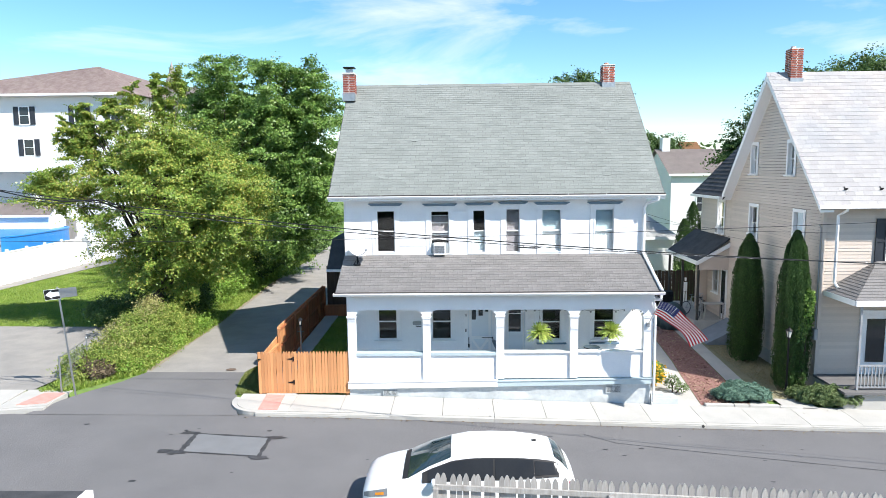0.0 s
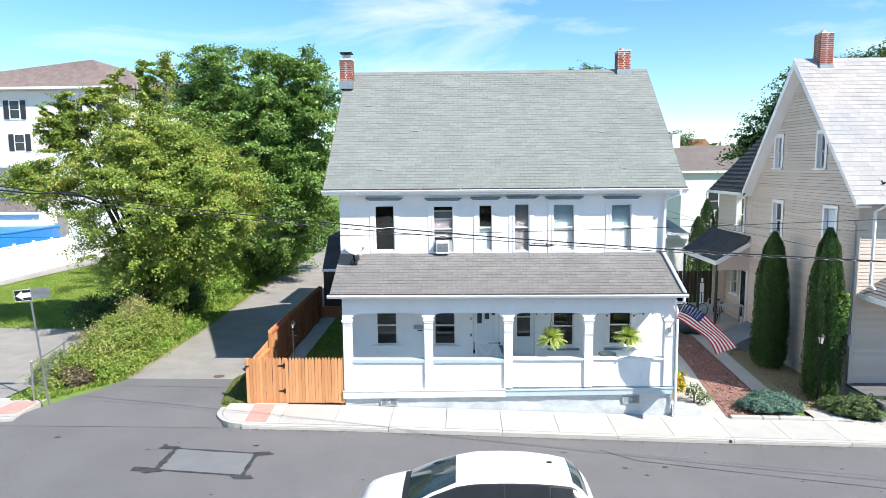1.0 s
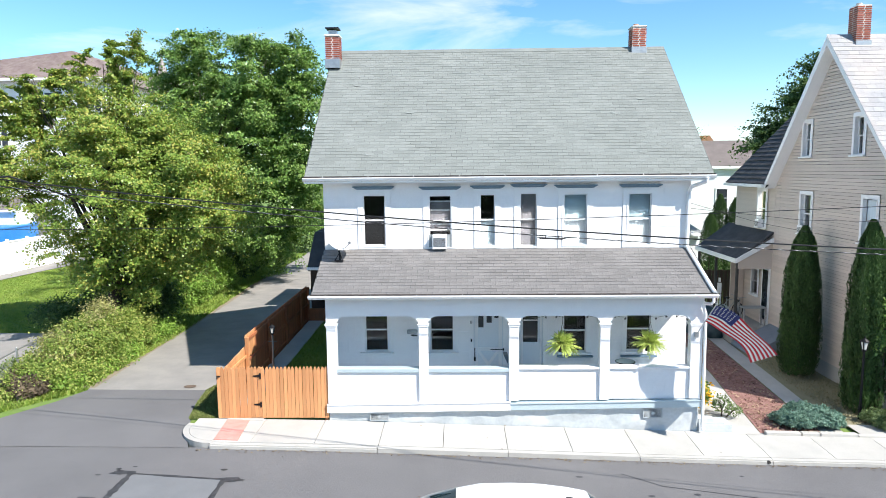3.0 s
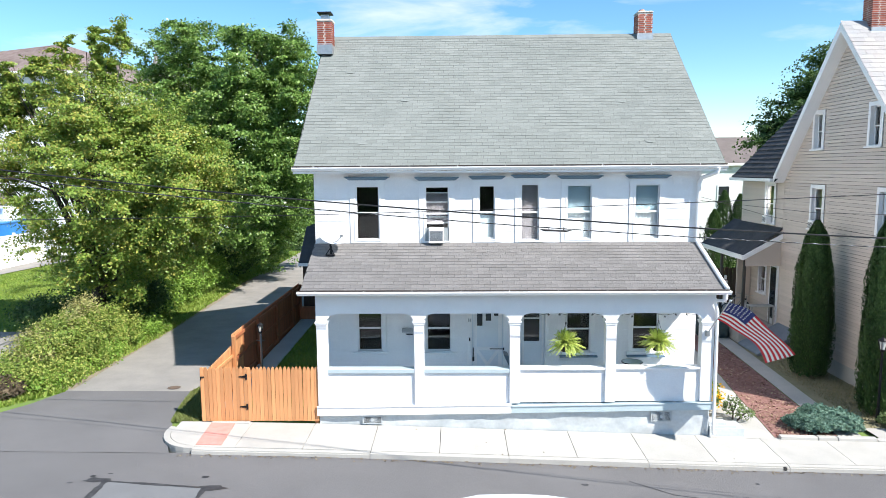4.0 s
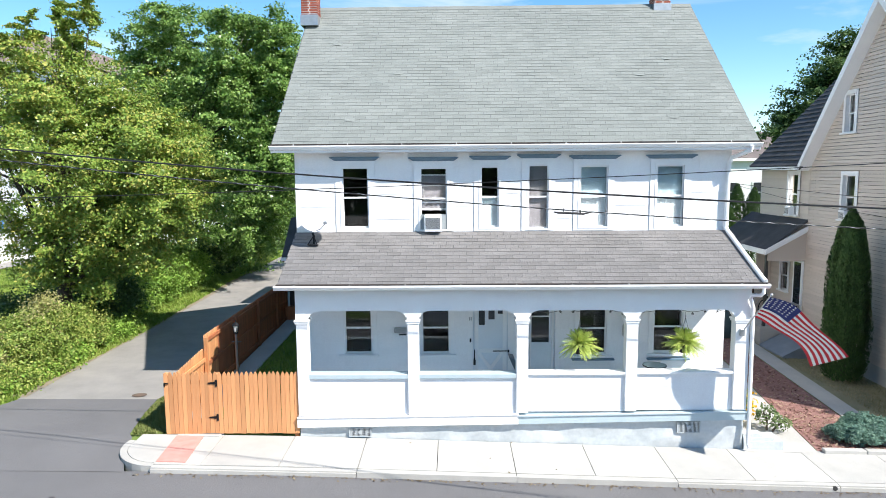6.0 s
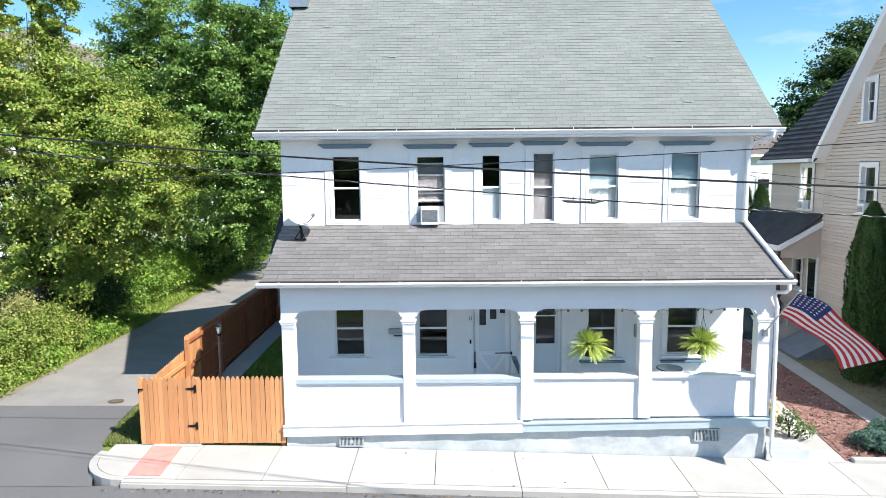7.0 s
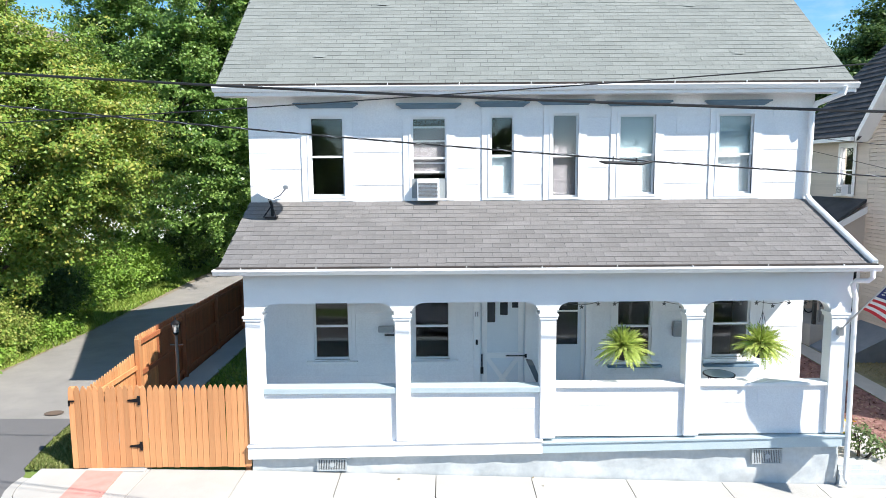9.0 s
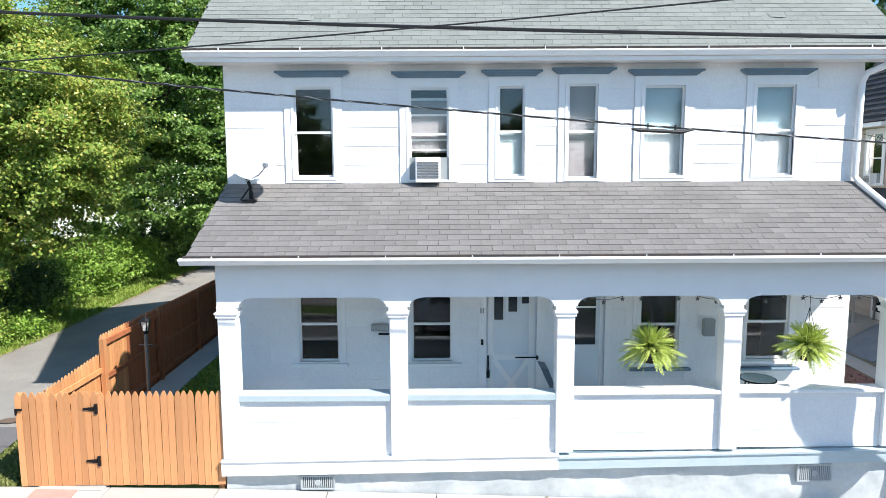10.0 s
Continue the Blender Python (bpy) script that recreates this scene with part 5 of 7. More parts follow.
for v in bm.verts:
    v.co = LEAN @ v.co
part("sign_border", bm, WHITE_TRIM, sign, "white sign edge")
bm = boxes((-0.435, 0.085, -0.020, -0.0155, -0.158, 0.158))
for v in bm.verts:
    v.co = LEAN @ v.co
part("sign_plate", bm, BLACK_PAINT, sign, "black sign plate")
bm = bmesh.new()
prism(bm, [(-0.41, 0.0), (-0.19, 0.14), (-0.19, 0.075), (0.07, 0.075), (0.07, -0.075), (-0.19, -0.075), (-0.19, -0.14)], "y", -0.026, -0.0205)
for v in bm.verts:
    v.co = LEAN @ v.co
part("arrow", bm, WHITE_TRIM, sign, "white arrow")
bm = boxes((0.07, 0.66, -0.028, -0.020, -0.14, 0.17))
for v in bm.verts:
    v.co = LEAN @ v.co
part("back_plate", bm, GALV, sign, "bare grey metal back of a second sign")
# remains of a wire fence
wf = thing("wire_fence", (-13.7, 25.6, 0.0), "old chain-link fence posts in the weeds", "fence")
for x, y, h in ((-13.75, 25.0, 1.35), (-14.3, 27.6, 1.3), (-14.6, 30.2, 1.3)):
    bm = bmesh.new()
    tube(bm, [(x, y, -0.2), (x, y, h), (x, y, h + 0.03)], [0.028, 0.028, 0.012], 8)
    part("post", bm, GALV, wf)
bm = bmesh.new()
tube(bm, [(-13.75, 25.0, 1.28), (-14.3, 27.6, 1.23), (-14.6, 30.2, 1.23)], 0.017, 6)
part("top_rail", bm, GALV, wf)
bm = bmesh.new()
for i in range(26):
    for s in (1, -1):
        y0 = 25.0 + i * 0.1
        y1 = y0 + s * 1.2
        f = lambda yy: -13.75 - (yy - 25.0) * 0.21
        if 25.0 <= y1 <= 27.6:
            tube(bm, [(f(y0), y0, 0.05), (f(y1), y1, 1.25)], 0.003, 3)
part("mesh_wire", bm, GALV, wf, kind="stuff")

# foundation vents
VENT_GREY = material("painted_grey_vent", (0.44, 0.47, 0.48), (0.37, 0.40, 0.41), 0.6)
for x0, x1, z0, z1 in ((-2.84, -2.33, -0.05, 0.17), (4.56, 5.08, 0.03, 0.30)):
    v = thing("foundation_vent", ((x0 + x1) / 2, 25.0, z0), "grey metal vent grille in the foundation wall", "vent")
    part("frame", boxes((x0, x1, 24.99, 25.03, z0, z0 + 0.02), (x0, x1, 24.99, 25.03, z1 - 0.02, z1), (x0, x0 + 0.02, 24.99, 25.03, z0 + 0.02, z1 - 0.02), (x1 - 0.02, x1, 24.99, 25.03, z0 + 0.02, z1 - 0.02)), VENT_GREY, v)
    # near-black sheet for the shade behind the slats
    part("backing", boxes((x0 + 0.02, x1 - 0.02, 25.018, 25.028, z0 + 0.02, z1 - 0.02)), UNLIT_DARK, v)
    n = 17
    for i in range(n):
        xx = x0 + 0.03 + (x1 - x0 - 0.06) * i / (n - 1)
        part("slat", boxes((xx - 0.007, xx + 0.007, 24.995, 25.017, z0 + 0.02, z1 - 0.02)), VENT_GREY, v)
    bm = bmesh.new()
    tube(bm, [((x0 + x1) / 2, 24.985, (z0 + z1) / 2), ((x0 + x1) / 2, 24.994, (z0 + z1) / 2)], 0.045, 12)
    part("boss", bm, VENT_GREY, v)
bm = bmesh.new()
prism(bm, [(-2.9, 0.16), (-2.27, 0.16), (-2.36, 0.245), (-2.80, 0.245)], "y", 25.0, 25.03)
tagged(part("vent_hood", bm, STUCCO, None, "pale blue plaster hood above the vent"), category="vent hood")

# downpipes of the white house
bm = bmesh.new()
tube(bm, [(6.47, 26.18, 6.47), (6.47, 26.20, 6.36), (6.16, 26.50, 6.20), (6.12, 26.56, 6.06), (6.10, 26.56, 4.55), (6.12, 26.45, 4.44), (6.22, 24.85, 3.60), (6.24, 24.70, 3.52)], 0.052, 10)
tagged(part("downpipe", bm, WHITE_TRIM, None, "white downpipe running over the porch roof edge"), category="downpipe")
bm = bmesh.new()
tube(bm, [(6.20, 24.68, 3.40), (6.20, 24.68, 3.28), (6.16, 24.72, 3.22), (6.05, 24.86, 3.20), (6.03, 24.90, 3.12), (6.10, 24.92, 2.9), (6.12, 24.92, 0.5), (6.12, 24.92, -0.18), (6.14, 24.86, -0.26)], 0.042, 10)
tagged(part("downpipe", bm, WHITE_TRIM, None, "white downpipe beside the porch corner post"), category="downpipe")

# satellite dish
dish = thing("satellite_dish", (-3.75, 26.15, 4.25), "white satellite dish on a dark mount on the porch roof", "satellite dish")
bm = bmesh.new()
rings = []
for r in np.linspace(0.0, 1.0, 6):
    rings.append([bm.verts.new((0.39 * r * math.cos(a), 0.37 * r * math.sin(a), 0.10 * r * r)) for a in np.linspace(0, 2 * math.pi, 24, endpoint=False)])
for a, b in zip(rings, rings[1:]):
    for i in range(24):
        bm.faces.new((a[i], a[(i + 1) % 24], b[(i + 1) % 24], b[i]))
bmesh.ops.remove_doubles(bm, verts=bm.verts[:], dist=0.0005)
bmesh.ops.solidify(bm, geom=bm.faces[:], thickness=0.008)
aim = Vector((0.30, -0.55, 0.78)).normalized().to_track_quat("Z", "X").to_matrix().to_4x4()
for v in bm.verts:
    v.co = Matrix.Translation((-3.74, 26.20, 4.70)) @ aim @ v.co
part("reflector", bm, material("dish_grey_white", (0.72, 0.73, 0.74), (0.66, 0.67, 0.69), 0.45), dish, "white dish reflector", smooth=True)
bm = bmesh.new()
tube(bm, [(-3.75, 26.15, 4.20), (-3.75, 26.15, 4.42), (-3.80, 26.16, 4.55), (-3.86, 26.16, 4.68)], 0.028, 8)
box(bm, -3.86, -3.64, 26.02, 26.26, 4.20, 4.235)
tube(bm, [(-3.64, 26.0, 4.22), (-3.75, 26.13, 4.42)], 0.014, 6)
tube(bm, [(-3.88, 26.02, 4.22), (-3.76, 26.13, 4.42)], 0.014, 6)
part("mount", bm, BLACK_IRON, dish, "dark steel mount")
bm = bmesh.new()
tube(bm, [(-3.78, 26.0, 4.52), (-3.52, 25.82, 4.62), (-3.40, 25.76, 4.74)], 0.013, 6)
arm = part("arm", bm, GALV, dish)
part("receiver", soft_box(-3.44, -3.36, 25.72, 25.80, 4.73, 4.80, 0.012), GALV, dish, "small receiver head")


# ---- doors and porch things ----
GLASS_DARK = material("dark_glass", (0.03, 0.035, 0.04), None, 0.08, spec=0.6, bump=0)
DOOR_WHITE = material("white_door_paint", (0.72, 0.76, 0.79), (0.68, 0.72, 0.75), 0.5, scale=3, fine=60, bump=0.05)


def placed(name, rows, mat, parent, label=""):
    return part(name, boxes(*rows), mat, parent, label)


d = part("door", boxes((0.031, 0.889, HY + 0.03, HY + 0.07, 0.5, 2.618)), DOOR_WHITE, house, "white split door with a cross-braced lower half")
placed("door_casing", [(-0.10, 0.03, HY - 0.045, HY, 0.5, 2.72), (0.89, 1.02, HY - 0.045, HY, 0.5, 2.72), (0.03, 0.89, HY - 0.045, HY, 2.62, 2.72)], WHITE_TRIM, house)
placed("door_stile", [(0.06, 0.16, HY + 0.012, HY + 0.03, 0.5, 2.6), (0.76, 0.86, HY + 0.012, HY + 0.03, 0.5, 2.6), (0.16, 0.76, HY + 0.012, HY + 0.03, 1.44, 1.54), (0.16, 0.76, HY + 0.012, HY + 0.03, 0.5, 0.62)], WHITE_TRIM, d)
bm = bmesh.new()
prism(bm, [(0.16, 0.62), (0.22, 0.62), (0.76, 1.38), (0.76, 1.44), (0.70, 1.44), (0.16, 0.68)], "y", HY + 0.010, HY + 0.030)
part("brace", bm, WHITE_TRIM, d)
bm = bmesh.new()
prism(bm, [(0.76, 0.62), (0.70, 0.62), (0.16, 1.38), (0.16, 1.44), (0.22, 1.44), (0.76, 0.68)], "y", HY + 0.006, HY + 0.026)
part("brace", bm, WHITE_TRIM, d)
for x0, z0 in ((0.17, 2.14), (0.41, 2.28), (0.64, 2.42)):
    pn = placed("pane", [(x0, x0 + 0.15, HY + 0.024, HY + 0.029, z0, 2.56)], GLASS_DARK, d, "dark door pane")
placed("strap_hinge", [(0.52, 0.92, HY - 0.05, HY - 0.03, 1.485, 1.505), (0.88, 0.92, HY - 0.055, HY - 0.03, 1.46, 1.53)], BLACK_IRON, d, "black strap hinge")
placed("door_handle", [(0.05, 0.075, HY - 0.03, HY + 0.012, 1.22, 1.52), (0.035, 0.09, HY - 0.04, HY + 0.012, 1.14, 1.26)], BLACK_IRON, d, "black thumb latch handle")
d2 = part("door", boxes((1.401, 2.049, HY + 0.03, HY + 0.07, 0.5, 2.618)), DOOR_WHITE, house, "white screen door with a dark upper pane")
placed("door_casing", [(1.28, 1.40, HY - 0.045, HY, 0.5, 2.72), (2.05, 2.16, HY - 0.045, HY, 0.5, 2.72), (1.40, 2.05, HY - 0.045, HY, 2.62, 2.72)], WHITE_TRIM, house)
placed("pane", [(1.46, 1.90, HY + 0.022, HY + 0.028, 1.70, 2.52)], GLASS_DARK, d2, "dark screen pane")
placed("pane_bar", [(1.46, 1.90, HY + 0.010, HY + 0.021, 2.34, 2.37)], WHITE_TRIM, d2)
placed("storm_frame", [(1.43, 1.47, HY + 0.008, HY + 0.03, 0.5, 2.6), (1.97, 2.02, HY + 0.008, HY + 0.03, 0.5, 2.6)], WHITE_TRIM, d2)
SMALLGREY = material("grey_box_paint", (0.36, 0.37, 0.37), None, 0.55)
mb = tagged(part("mailbox", soft_box(-1.92, -1.62, HY - 0.12, HY - 0.015, 1.98, 2.10, 0.015), SMALLGREY, None, "small grey mailbox on the porch wall"), category="mailbox")
pb = part("newspaper_rack", boxes((-1.80, -1.62, HY - 0.08, HY - 0.02, 1.91, 1.93)), BLACK_IRON, mb)
tagged(part("mailbox", soft_box(3.70, 3.90, HY - 0.12, HY - 0.015, 1.86, 2.16, 0.02), SMALLGREY, None, "grey upright mailbox on the porch wall"), category="mailbox")
tagged(part("number_plate", boxes((-0.075, -0.05, HY - 0.052, HY - 0.046, 2.27, 2.36), (-0.035, -0.01, HY - 0.052, HY - 0.046, 2.27, 2.36)), SMALLGREY, None, "two small grey bars on the door casing"), category="number plate")
tagged(part("doorbell", soft_box(-0.06, -0.02, HY - 0.065, HY - 0.046, 1.72, 1.82, 0.005), BLACK_IRON, None, "small black doorbell on the casing"), category="doorbell")
for x in (2.98, 4.83):
    tagged(part("window_ledge", soft_box(x - 0.52, x + 0.52, HY - 0.14, HY - 0.02, 1.27, 1.315, 0.008), SLATE_BLUE, None, "slate blue ledge below the porch window"), category="ledge")


def fern(at, seed, label):
    """A hanging basket: pot, three wires to the beam, arching fronds of paired leaflets."""
    rng = np.random.default_rng(seed)
    t = thing("hanging_fern", at, label, "plant", "ferns hanging in the porch")
    x, y, z = at
    bm = bmesh.new()
    tube(bm, [(x, y, z - 0.25), (x, y, z - 0.24), (x, y, z - 0.06), (x, y, z - 0.04)], [0.10, 0.115, 0.16, 0.165], 14)
    part("pot", bm, BLACK_IRON, t, "dark plastic hanging pot")
    for a in (0, 2.09, 4.19):
        bm = bmesh.new()
        tube(bm, [(x + 0.16 * math.cos(a), y + 0.16 * math.sin(a), z - 0.05), (x, y, z + 0.55)], 0.004, 4)
        part("hanger", bm, BLACK_IRON, t)
    bm = bmesh.new()
    tube(bm, [(x, y, z + 0.55), (x, y, 3.15)], 0.004, 4)
    part("hook_chain", bm, BLACK_IRON, t)
    q = []
    ks = np.linspace(0.08, 1, 14)
    for i in range(210):
        a = rng.uniform(0, 2 * np.pi)
        e = radians(rng.uniform(-25, 85))
        L = rng.uniform(0.35, 0.54)
        way = np.array((math.cos(e) * math.cos(a), math.cos(e) * math.sin(a), math.sin(e)))
        c = np.array((x, y, z - 0.04)) + way * (L * ks)[:, None] - np.outer(ks ** 2.4, (0, 0, 0.08 + 0.10 * rng.random()))
        side = np.cross(way, rng.normal(size=3) * 0.4 + np.array((0, 0, 1.0)))
        side /= np.linalg.norm(side) + 1e-6
        for k in range(13):
            f = c[k + 1] - c[k]
            q.append([c[k] - side * 0.0015, c[k] + side * 0.0015, c[k + 1] + side * 0.0015, c[k + 1] - side * 0.0015])
            wd = 0.044 * math.sin(min(3.0, ks[k] * 2.5 + 0.5))
            for s in (-1, 1):
                tip = c[k] + side * s * wd + f * 0.5 - np.array((0, 0, 0.006))
                q.append([c[k], c[k] + side * s * wd * 0.5 + f * 0.95, tip, c[k] + side * s * wd * 0.55 - f * 0.05])
    quads_mesh("fronds", np.array(q), FERN, t, "bright yellow-green fern fronds")


fern((2.40, 25.27, 2.05), 61, "bright green hanging fern in a dark pot")
fern((4.76, 25.27, 2.07), 62, "bright green hanging fern in a dark pot lit by sun")

# small table and chair on the porch
tb = thing("patio_table", (4.2, 25.6, 0.5), "small round glass-topped table on the porch", "table")
bm = bmesh.new()
tube(bm, [(4.2, 25.6, 1.42), (4.2, 25.6, 1.432)], 0.25, 28)
part("tabletop", bm, material("pale_glass_top", (0.45, 0.55, 0.55), None, 0.1, spec=0.6, bump=0), tb, "pale glass tabletop")
bm = bmesh.new()
tube(bm, [(4.2 + 0.26 * math.cos(a), 25.6 + 0.26 * math.sin(a), 1.42) for a in np.linspace(0, 2 * math.pi, 29)], 0.014, 6)
part("rim", bm, BLACK_IRON, tb)
for a in (0.5, 2.07, 3.64, 5.21):
    bm = bmesh.new()
    tube(bm, [(4.2 + 0.22 * math.cos(a), 25.6 + 0.22 * math.sin(a), 1.415), (4.2 + 0.2 * math.cos(a), 25.6 + 0.2 * math.sin(a), 0.5)], 0.012, 6)
    part("leg", bm, BLACK_IRON, tb)
ch = thing("folding_chair", (1.05, 26.0, 0.5), "dark grey folding chair with a leaning backrest on the porch", "chair")
CH = material("grey_chair_plastic", (0.13, 0.15, 0.17), None, 0.5)
bm = bmesh.new()
prism(bm, [(0.86, 1.52), (0.98, 1.50), (1.20, 0.95), (1.12, 0.95)], "y", 25.9, 26.3)
part("backrest", bm, CH, ch)
part("seat", soft_box(1.12, 1.50, 25.88, 26.32, 0.92, 0.95, 0.01), CH, ch)
for x, y in ((1.14, 25.9), (1.48, 25.9), (1.14, 26.3), (1.48, 26.3)):
    part("leg", boxes((x - 0.015, x + 0.015, y - 0.015, y + 0.015, 0.5, 0.92)), CH, ch)
# garland of stars along the porch beam
STAR = material("dark_star_metal", (0.10, 0.10, 0.10), None, 0.5)
for x0, x1 in ((1.25, 3.34), (3.66, 5.72)):
    g = thing("star_garland", ((x0 + x1) / 2, 25.2, 2.8), "dark wire garland of small stars under the beam", "garland")
    pts = [(x0 + (x1 - x0) * k, 25.22, 2.86 - 0.10 * abs(math.sin(k * math.pi * 2.5))) for k in np.linspace(0, 1, 31)]
    bm = bmesh.new()
    tube(bm, pts, 0.005, 4)
    part("wire", bm, STAR, g)
    for i in range(2, 31, 4):
        px, py, pz = pts[i]
        bm = bmesh.new()
        prism(bm, [(px + (0.042 if j % 2 == 0 else 0.018) * math.sin(j * math.pi / 5), pz - 0.04 + (0.042 if j % 2 == 0 else 0.018) * math.cos(j * math.pi / 5)) for j in range(10)], "y", py - 0.004, py + 0.004)
        part("star", bm, STAR, g)

# flag on the corner post
FR, FW_, FB = [material(n, c, None, 0.85, scale=6, fine=300, bump=0.05) for n, c in (("flag_red", (0.55, 0.025, 0.04)), ("flag_white", (0.80, 0.80, 0.80)), ("flag_blue", (0.025, 0.035, 0.16)))]
flag = thing("flag", (6.05, 24.95, 2.4), "striped flag with stars on a silver pole at the porch corner", "flag")
tip, foot = Vector((5.95, 23.83, 3.40)), Vector((5.88, 24.93, 2.36))
bm = bmesh.new()
tube(bm, [foot, tip], 0.014, 8)
part("pole", bm, GALV, flag)
bm = bmesh.new()
bmesh.ops.create_uvsphere(bm, u_segments=10, v_segments=8, radius=0.035, matrix=Matrix.Translation(tip))
part("finial", bm, GALV, flag)
part("bracket", soft_box(5.83, 5.93, 24.88, 24.95, 2.28, 2.44, 0.01), GALV, flag)
NU, NV = 48, 26
hoist_top, hoist_low = tip.lerp(foot, 0.05), tip.lerp(foot, 0.57)
fly_top, fly_low = Vector((7.15, 23.28, 2.26)), Vector((6.98, 24.02, 1.86))
bm = bmesh.new()
grid = []
for i in range(NU + 1):
    u = i / NU
    row = []
    for j in range(NV + 1):
        v = j / NV
        p = (hoist_top.lerp(hoist_low, v)).lerp(fly_top.lerp(fly_low, v), u)
        p += Vector((0.02, -0.09, 0.035)) * math.sin(u * 8.0 + v * 2.2) * (0.25 + u) + Vector((0.0, 0.0, 0.24)) * math.sin(u * math.pi) * (1 - 0.35 * v)
        row.append(bm.verts.new(p))
    grid.append(row)
for i in range(NU):
    for j in range(NV):
        f = bm.faces.new((grid[i][j], grid[i + 1][j], grid[i + 1][j + 1], grid[i][j + 1]))
        f.smooth = True
        f.material_index = 2 if (i < NU * 0.42 and j < NV * 7 / 13) else (0 if (j * 13 // NV) % 2 == 0 else 1)
cloth = part("cloth", bm, FR, flag, "red and white striped cloth with blue corner")
cloth.data.materials.append(FW_)
cloth.data.materials.append(FB)
bm = bmesh.new()
for i in range(2, 20, 3):
    for j in range(1, 13, 2):
        o = cloth.data.vertices
        a = o[i * (NV + 1) + j].co
        b = o[(i + 1) * (NV + 1) + j].co
        c = o[i * (NV + 1) + j + 1].co
        ux, uy = (b - a), (c - a)
        n = ux.cross(uy).normalized()
        for s in (1, -1):
            pts = [a + ux * (1.1 if k % 2 == 0 else 0.44) * math.sin(k * math.pi / 5) + uy * (0.7 if k % 2 == 0 else 0.28) * math.cos(k * math.pi / 5) + n * 0.004 * s for k in range(10)]
            bm.faces.new([bm.verts.new(q + Vector((6.05, 24.95, 2.4))) for q in pts])
part("star_field", bm, FW_, flag, "rows of white stars", "stuff")


# ---- cables over the street ----
def hung(y, k, a, b, c):
    """A wire's course: slanting in plan, sagging as a parabola."""
    return lambda x: (x, y + k * x, a + b * x + c * x * x)


def cable(course, r, label):
    bm = bmesh.new()
    tube(bm, [course(float(x)) for x in np.linspace(-30, 30, 121)], r, 6)
    tagged(part("overhead_cable", bm, CABLE, None, label), category="cable", group="cables over the street")


LINE = hung(20.6, -0.18, 5.674, -0.067, 0.0019)
SERVICE = hung(23.3, 0.02, 5.30, -0.0835, 0.0017)
THIN = hung(20.5, -0.20, 5.745, 0.0386, 0.0011)
cable(LINE, 0.0130, "thick black overhead cable across the street")
cable(SERVICE, 0.0115, "twisted overhead service cable across the street")
cable(THIN, 0.006, "thin black overhead wire across the street")
bm = bmesh.new()
tube(bm, [Vector(SERVICE(float(x))) + Vector((0, 0.008 * math.cos(x * 16), 0.008 * math.sin(x * 16))) for x in np.linspace(-16, 14, 700)], 0.006, 5)
tagged(part("overhead_cable", bm, GALV, None, "bare steel strand wound round the service cable"), category="cable", group="cables over the street")


def under(course, x, drop):
    return Vector(course(x)) - Vector((0, 0.02, drop))


bm = bmesh.new()
tube(bm, [under(SERVICE, 1.47, 0.05), under(SERVICE, 1.55, 0.058), under(SERVICE, 2.05, 0.045), under(SERVICE, 2.22, 0.0)], [0.010, 0.022, 0.022, 0.008], 8)
tube(bm, [under(SERVICE, 1.66, 0.05), under(SERVICE, 1.66, -0.03)], 0.008, 6)
tube(bm, [under(SERVICE, 1.98, 0.045), under(SERVICE, 1.98, -0.03)], 0.012, 6)
tagged(part("cable_splice", bm, CABLE, None, "black splice sleeve on the service cable"), category="cable splice")
bm = bmesh.new()
tube(bm, [(6.1, 26.58, 5.6), (9.2, 26.4, 5.25), (12.4, 26.45, 5.15)], 0.006, 5)
tagged(part("overhead_cable", bm, CABLE, None, "thin wire between the two houses"), category="cable")
bm = bmesh.new()
tube(bm, [(6.2, 30.0, 5.9), (9.0, 28.6, 5.0), (12.0, 26.9, 4.4)], 0.006, 5)
tagged(part("overhead_cable", bm, CABLE, None, "thin sagging wire between the two houses"), category="cable")
bm = bmesh.new()
tube(bm, [under(LINE, x, d) for x, d in ((-14.2, 0.0), (-12.9, 0.10), (-11.7, 0.08), (-10.5, -0.09), (-10.0, 0.0))], 0.02, 6)
tagged(part("overhead_cable", bm, CABLE, None, "slack loop of cable hung from the overhead line"), category="cable")


# ---- beige neighbour: front porch, fittings ----
part("foundation", boxes((NX0 + 0.02, 20, 24.9, NY0, -1.2, 0.02)), CONCRETE, nb, "pale concrete porch base")
part("porch_deck", boxes((NX0 - 0.05, 20, 24.75, NY0, 0.02, 0.10)), material("grey_deck_boards", (0.13, 0.125, 0.125), (0.17, 0.165, 0.16), 0.8, scale=3, stretch=(1, 8, 1)), nb, "dark grey porch deck")
bm = bmesh.new()
a0, a1, a2, a3 = (12.45, 24.85, 3.12), (12.45, 26.7, 3.12), (14.2, 26.7, 4.15), (20, 26.7, 4.15)
b0 = (20, 24.85, 3.12)
v = [bm.verts.new(p) for p in (a0, a1, a2, a3, b0)]
bm.faces.new((v[0], v[2], v[1]))
bm.faces.new((v[0], v[4], v[3], v[2]))
bmesh.ops.solidify(bm, geom=bm.faces[:], thickness=0.06)
nproof = part("porch_roof", bm, ROOF_TAN, nb, "grey-brown hipped porch roof")
a0, a1, a2, a3, b0 = [Vector(p) for p in (a0, a1, a2, a3, b0)]
rnd = random.Random(31)
bm = bmesh.new()
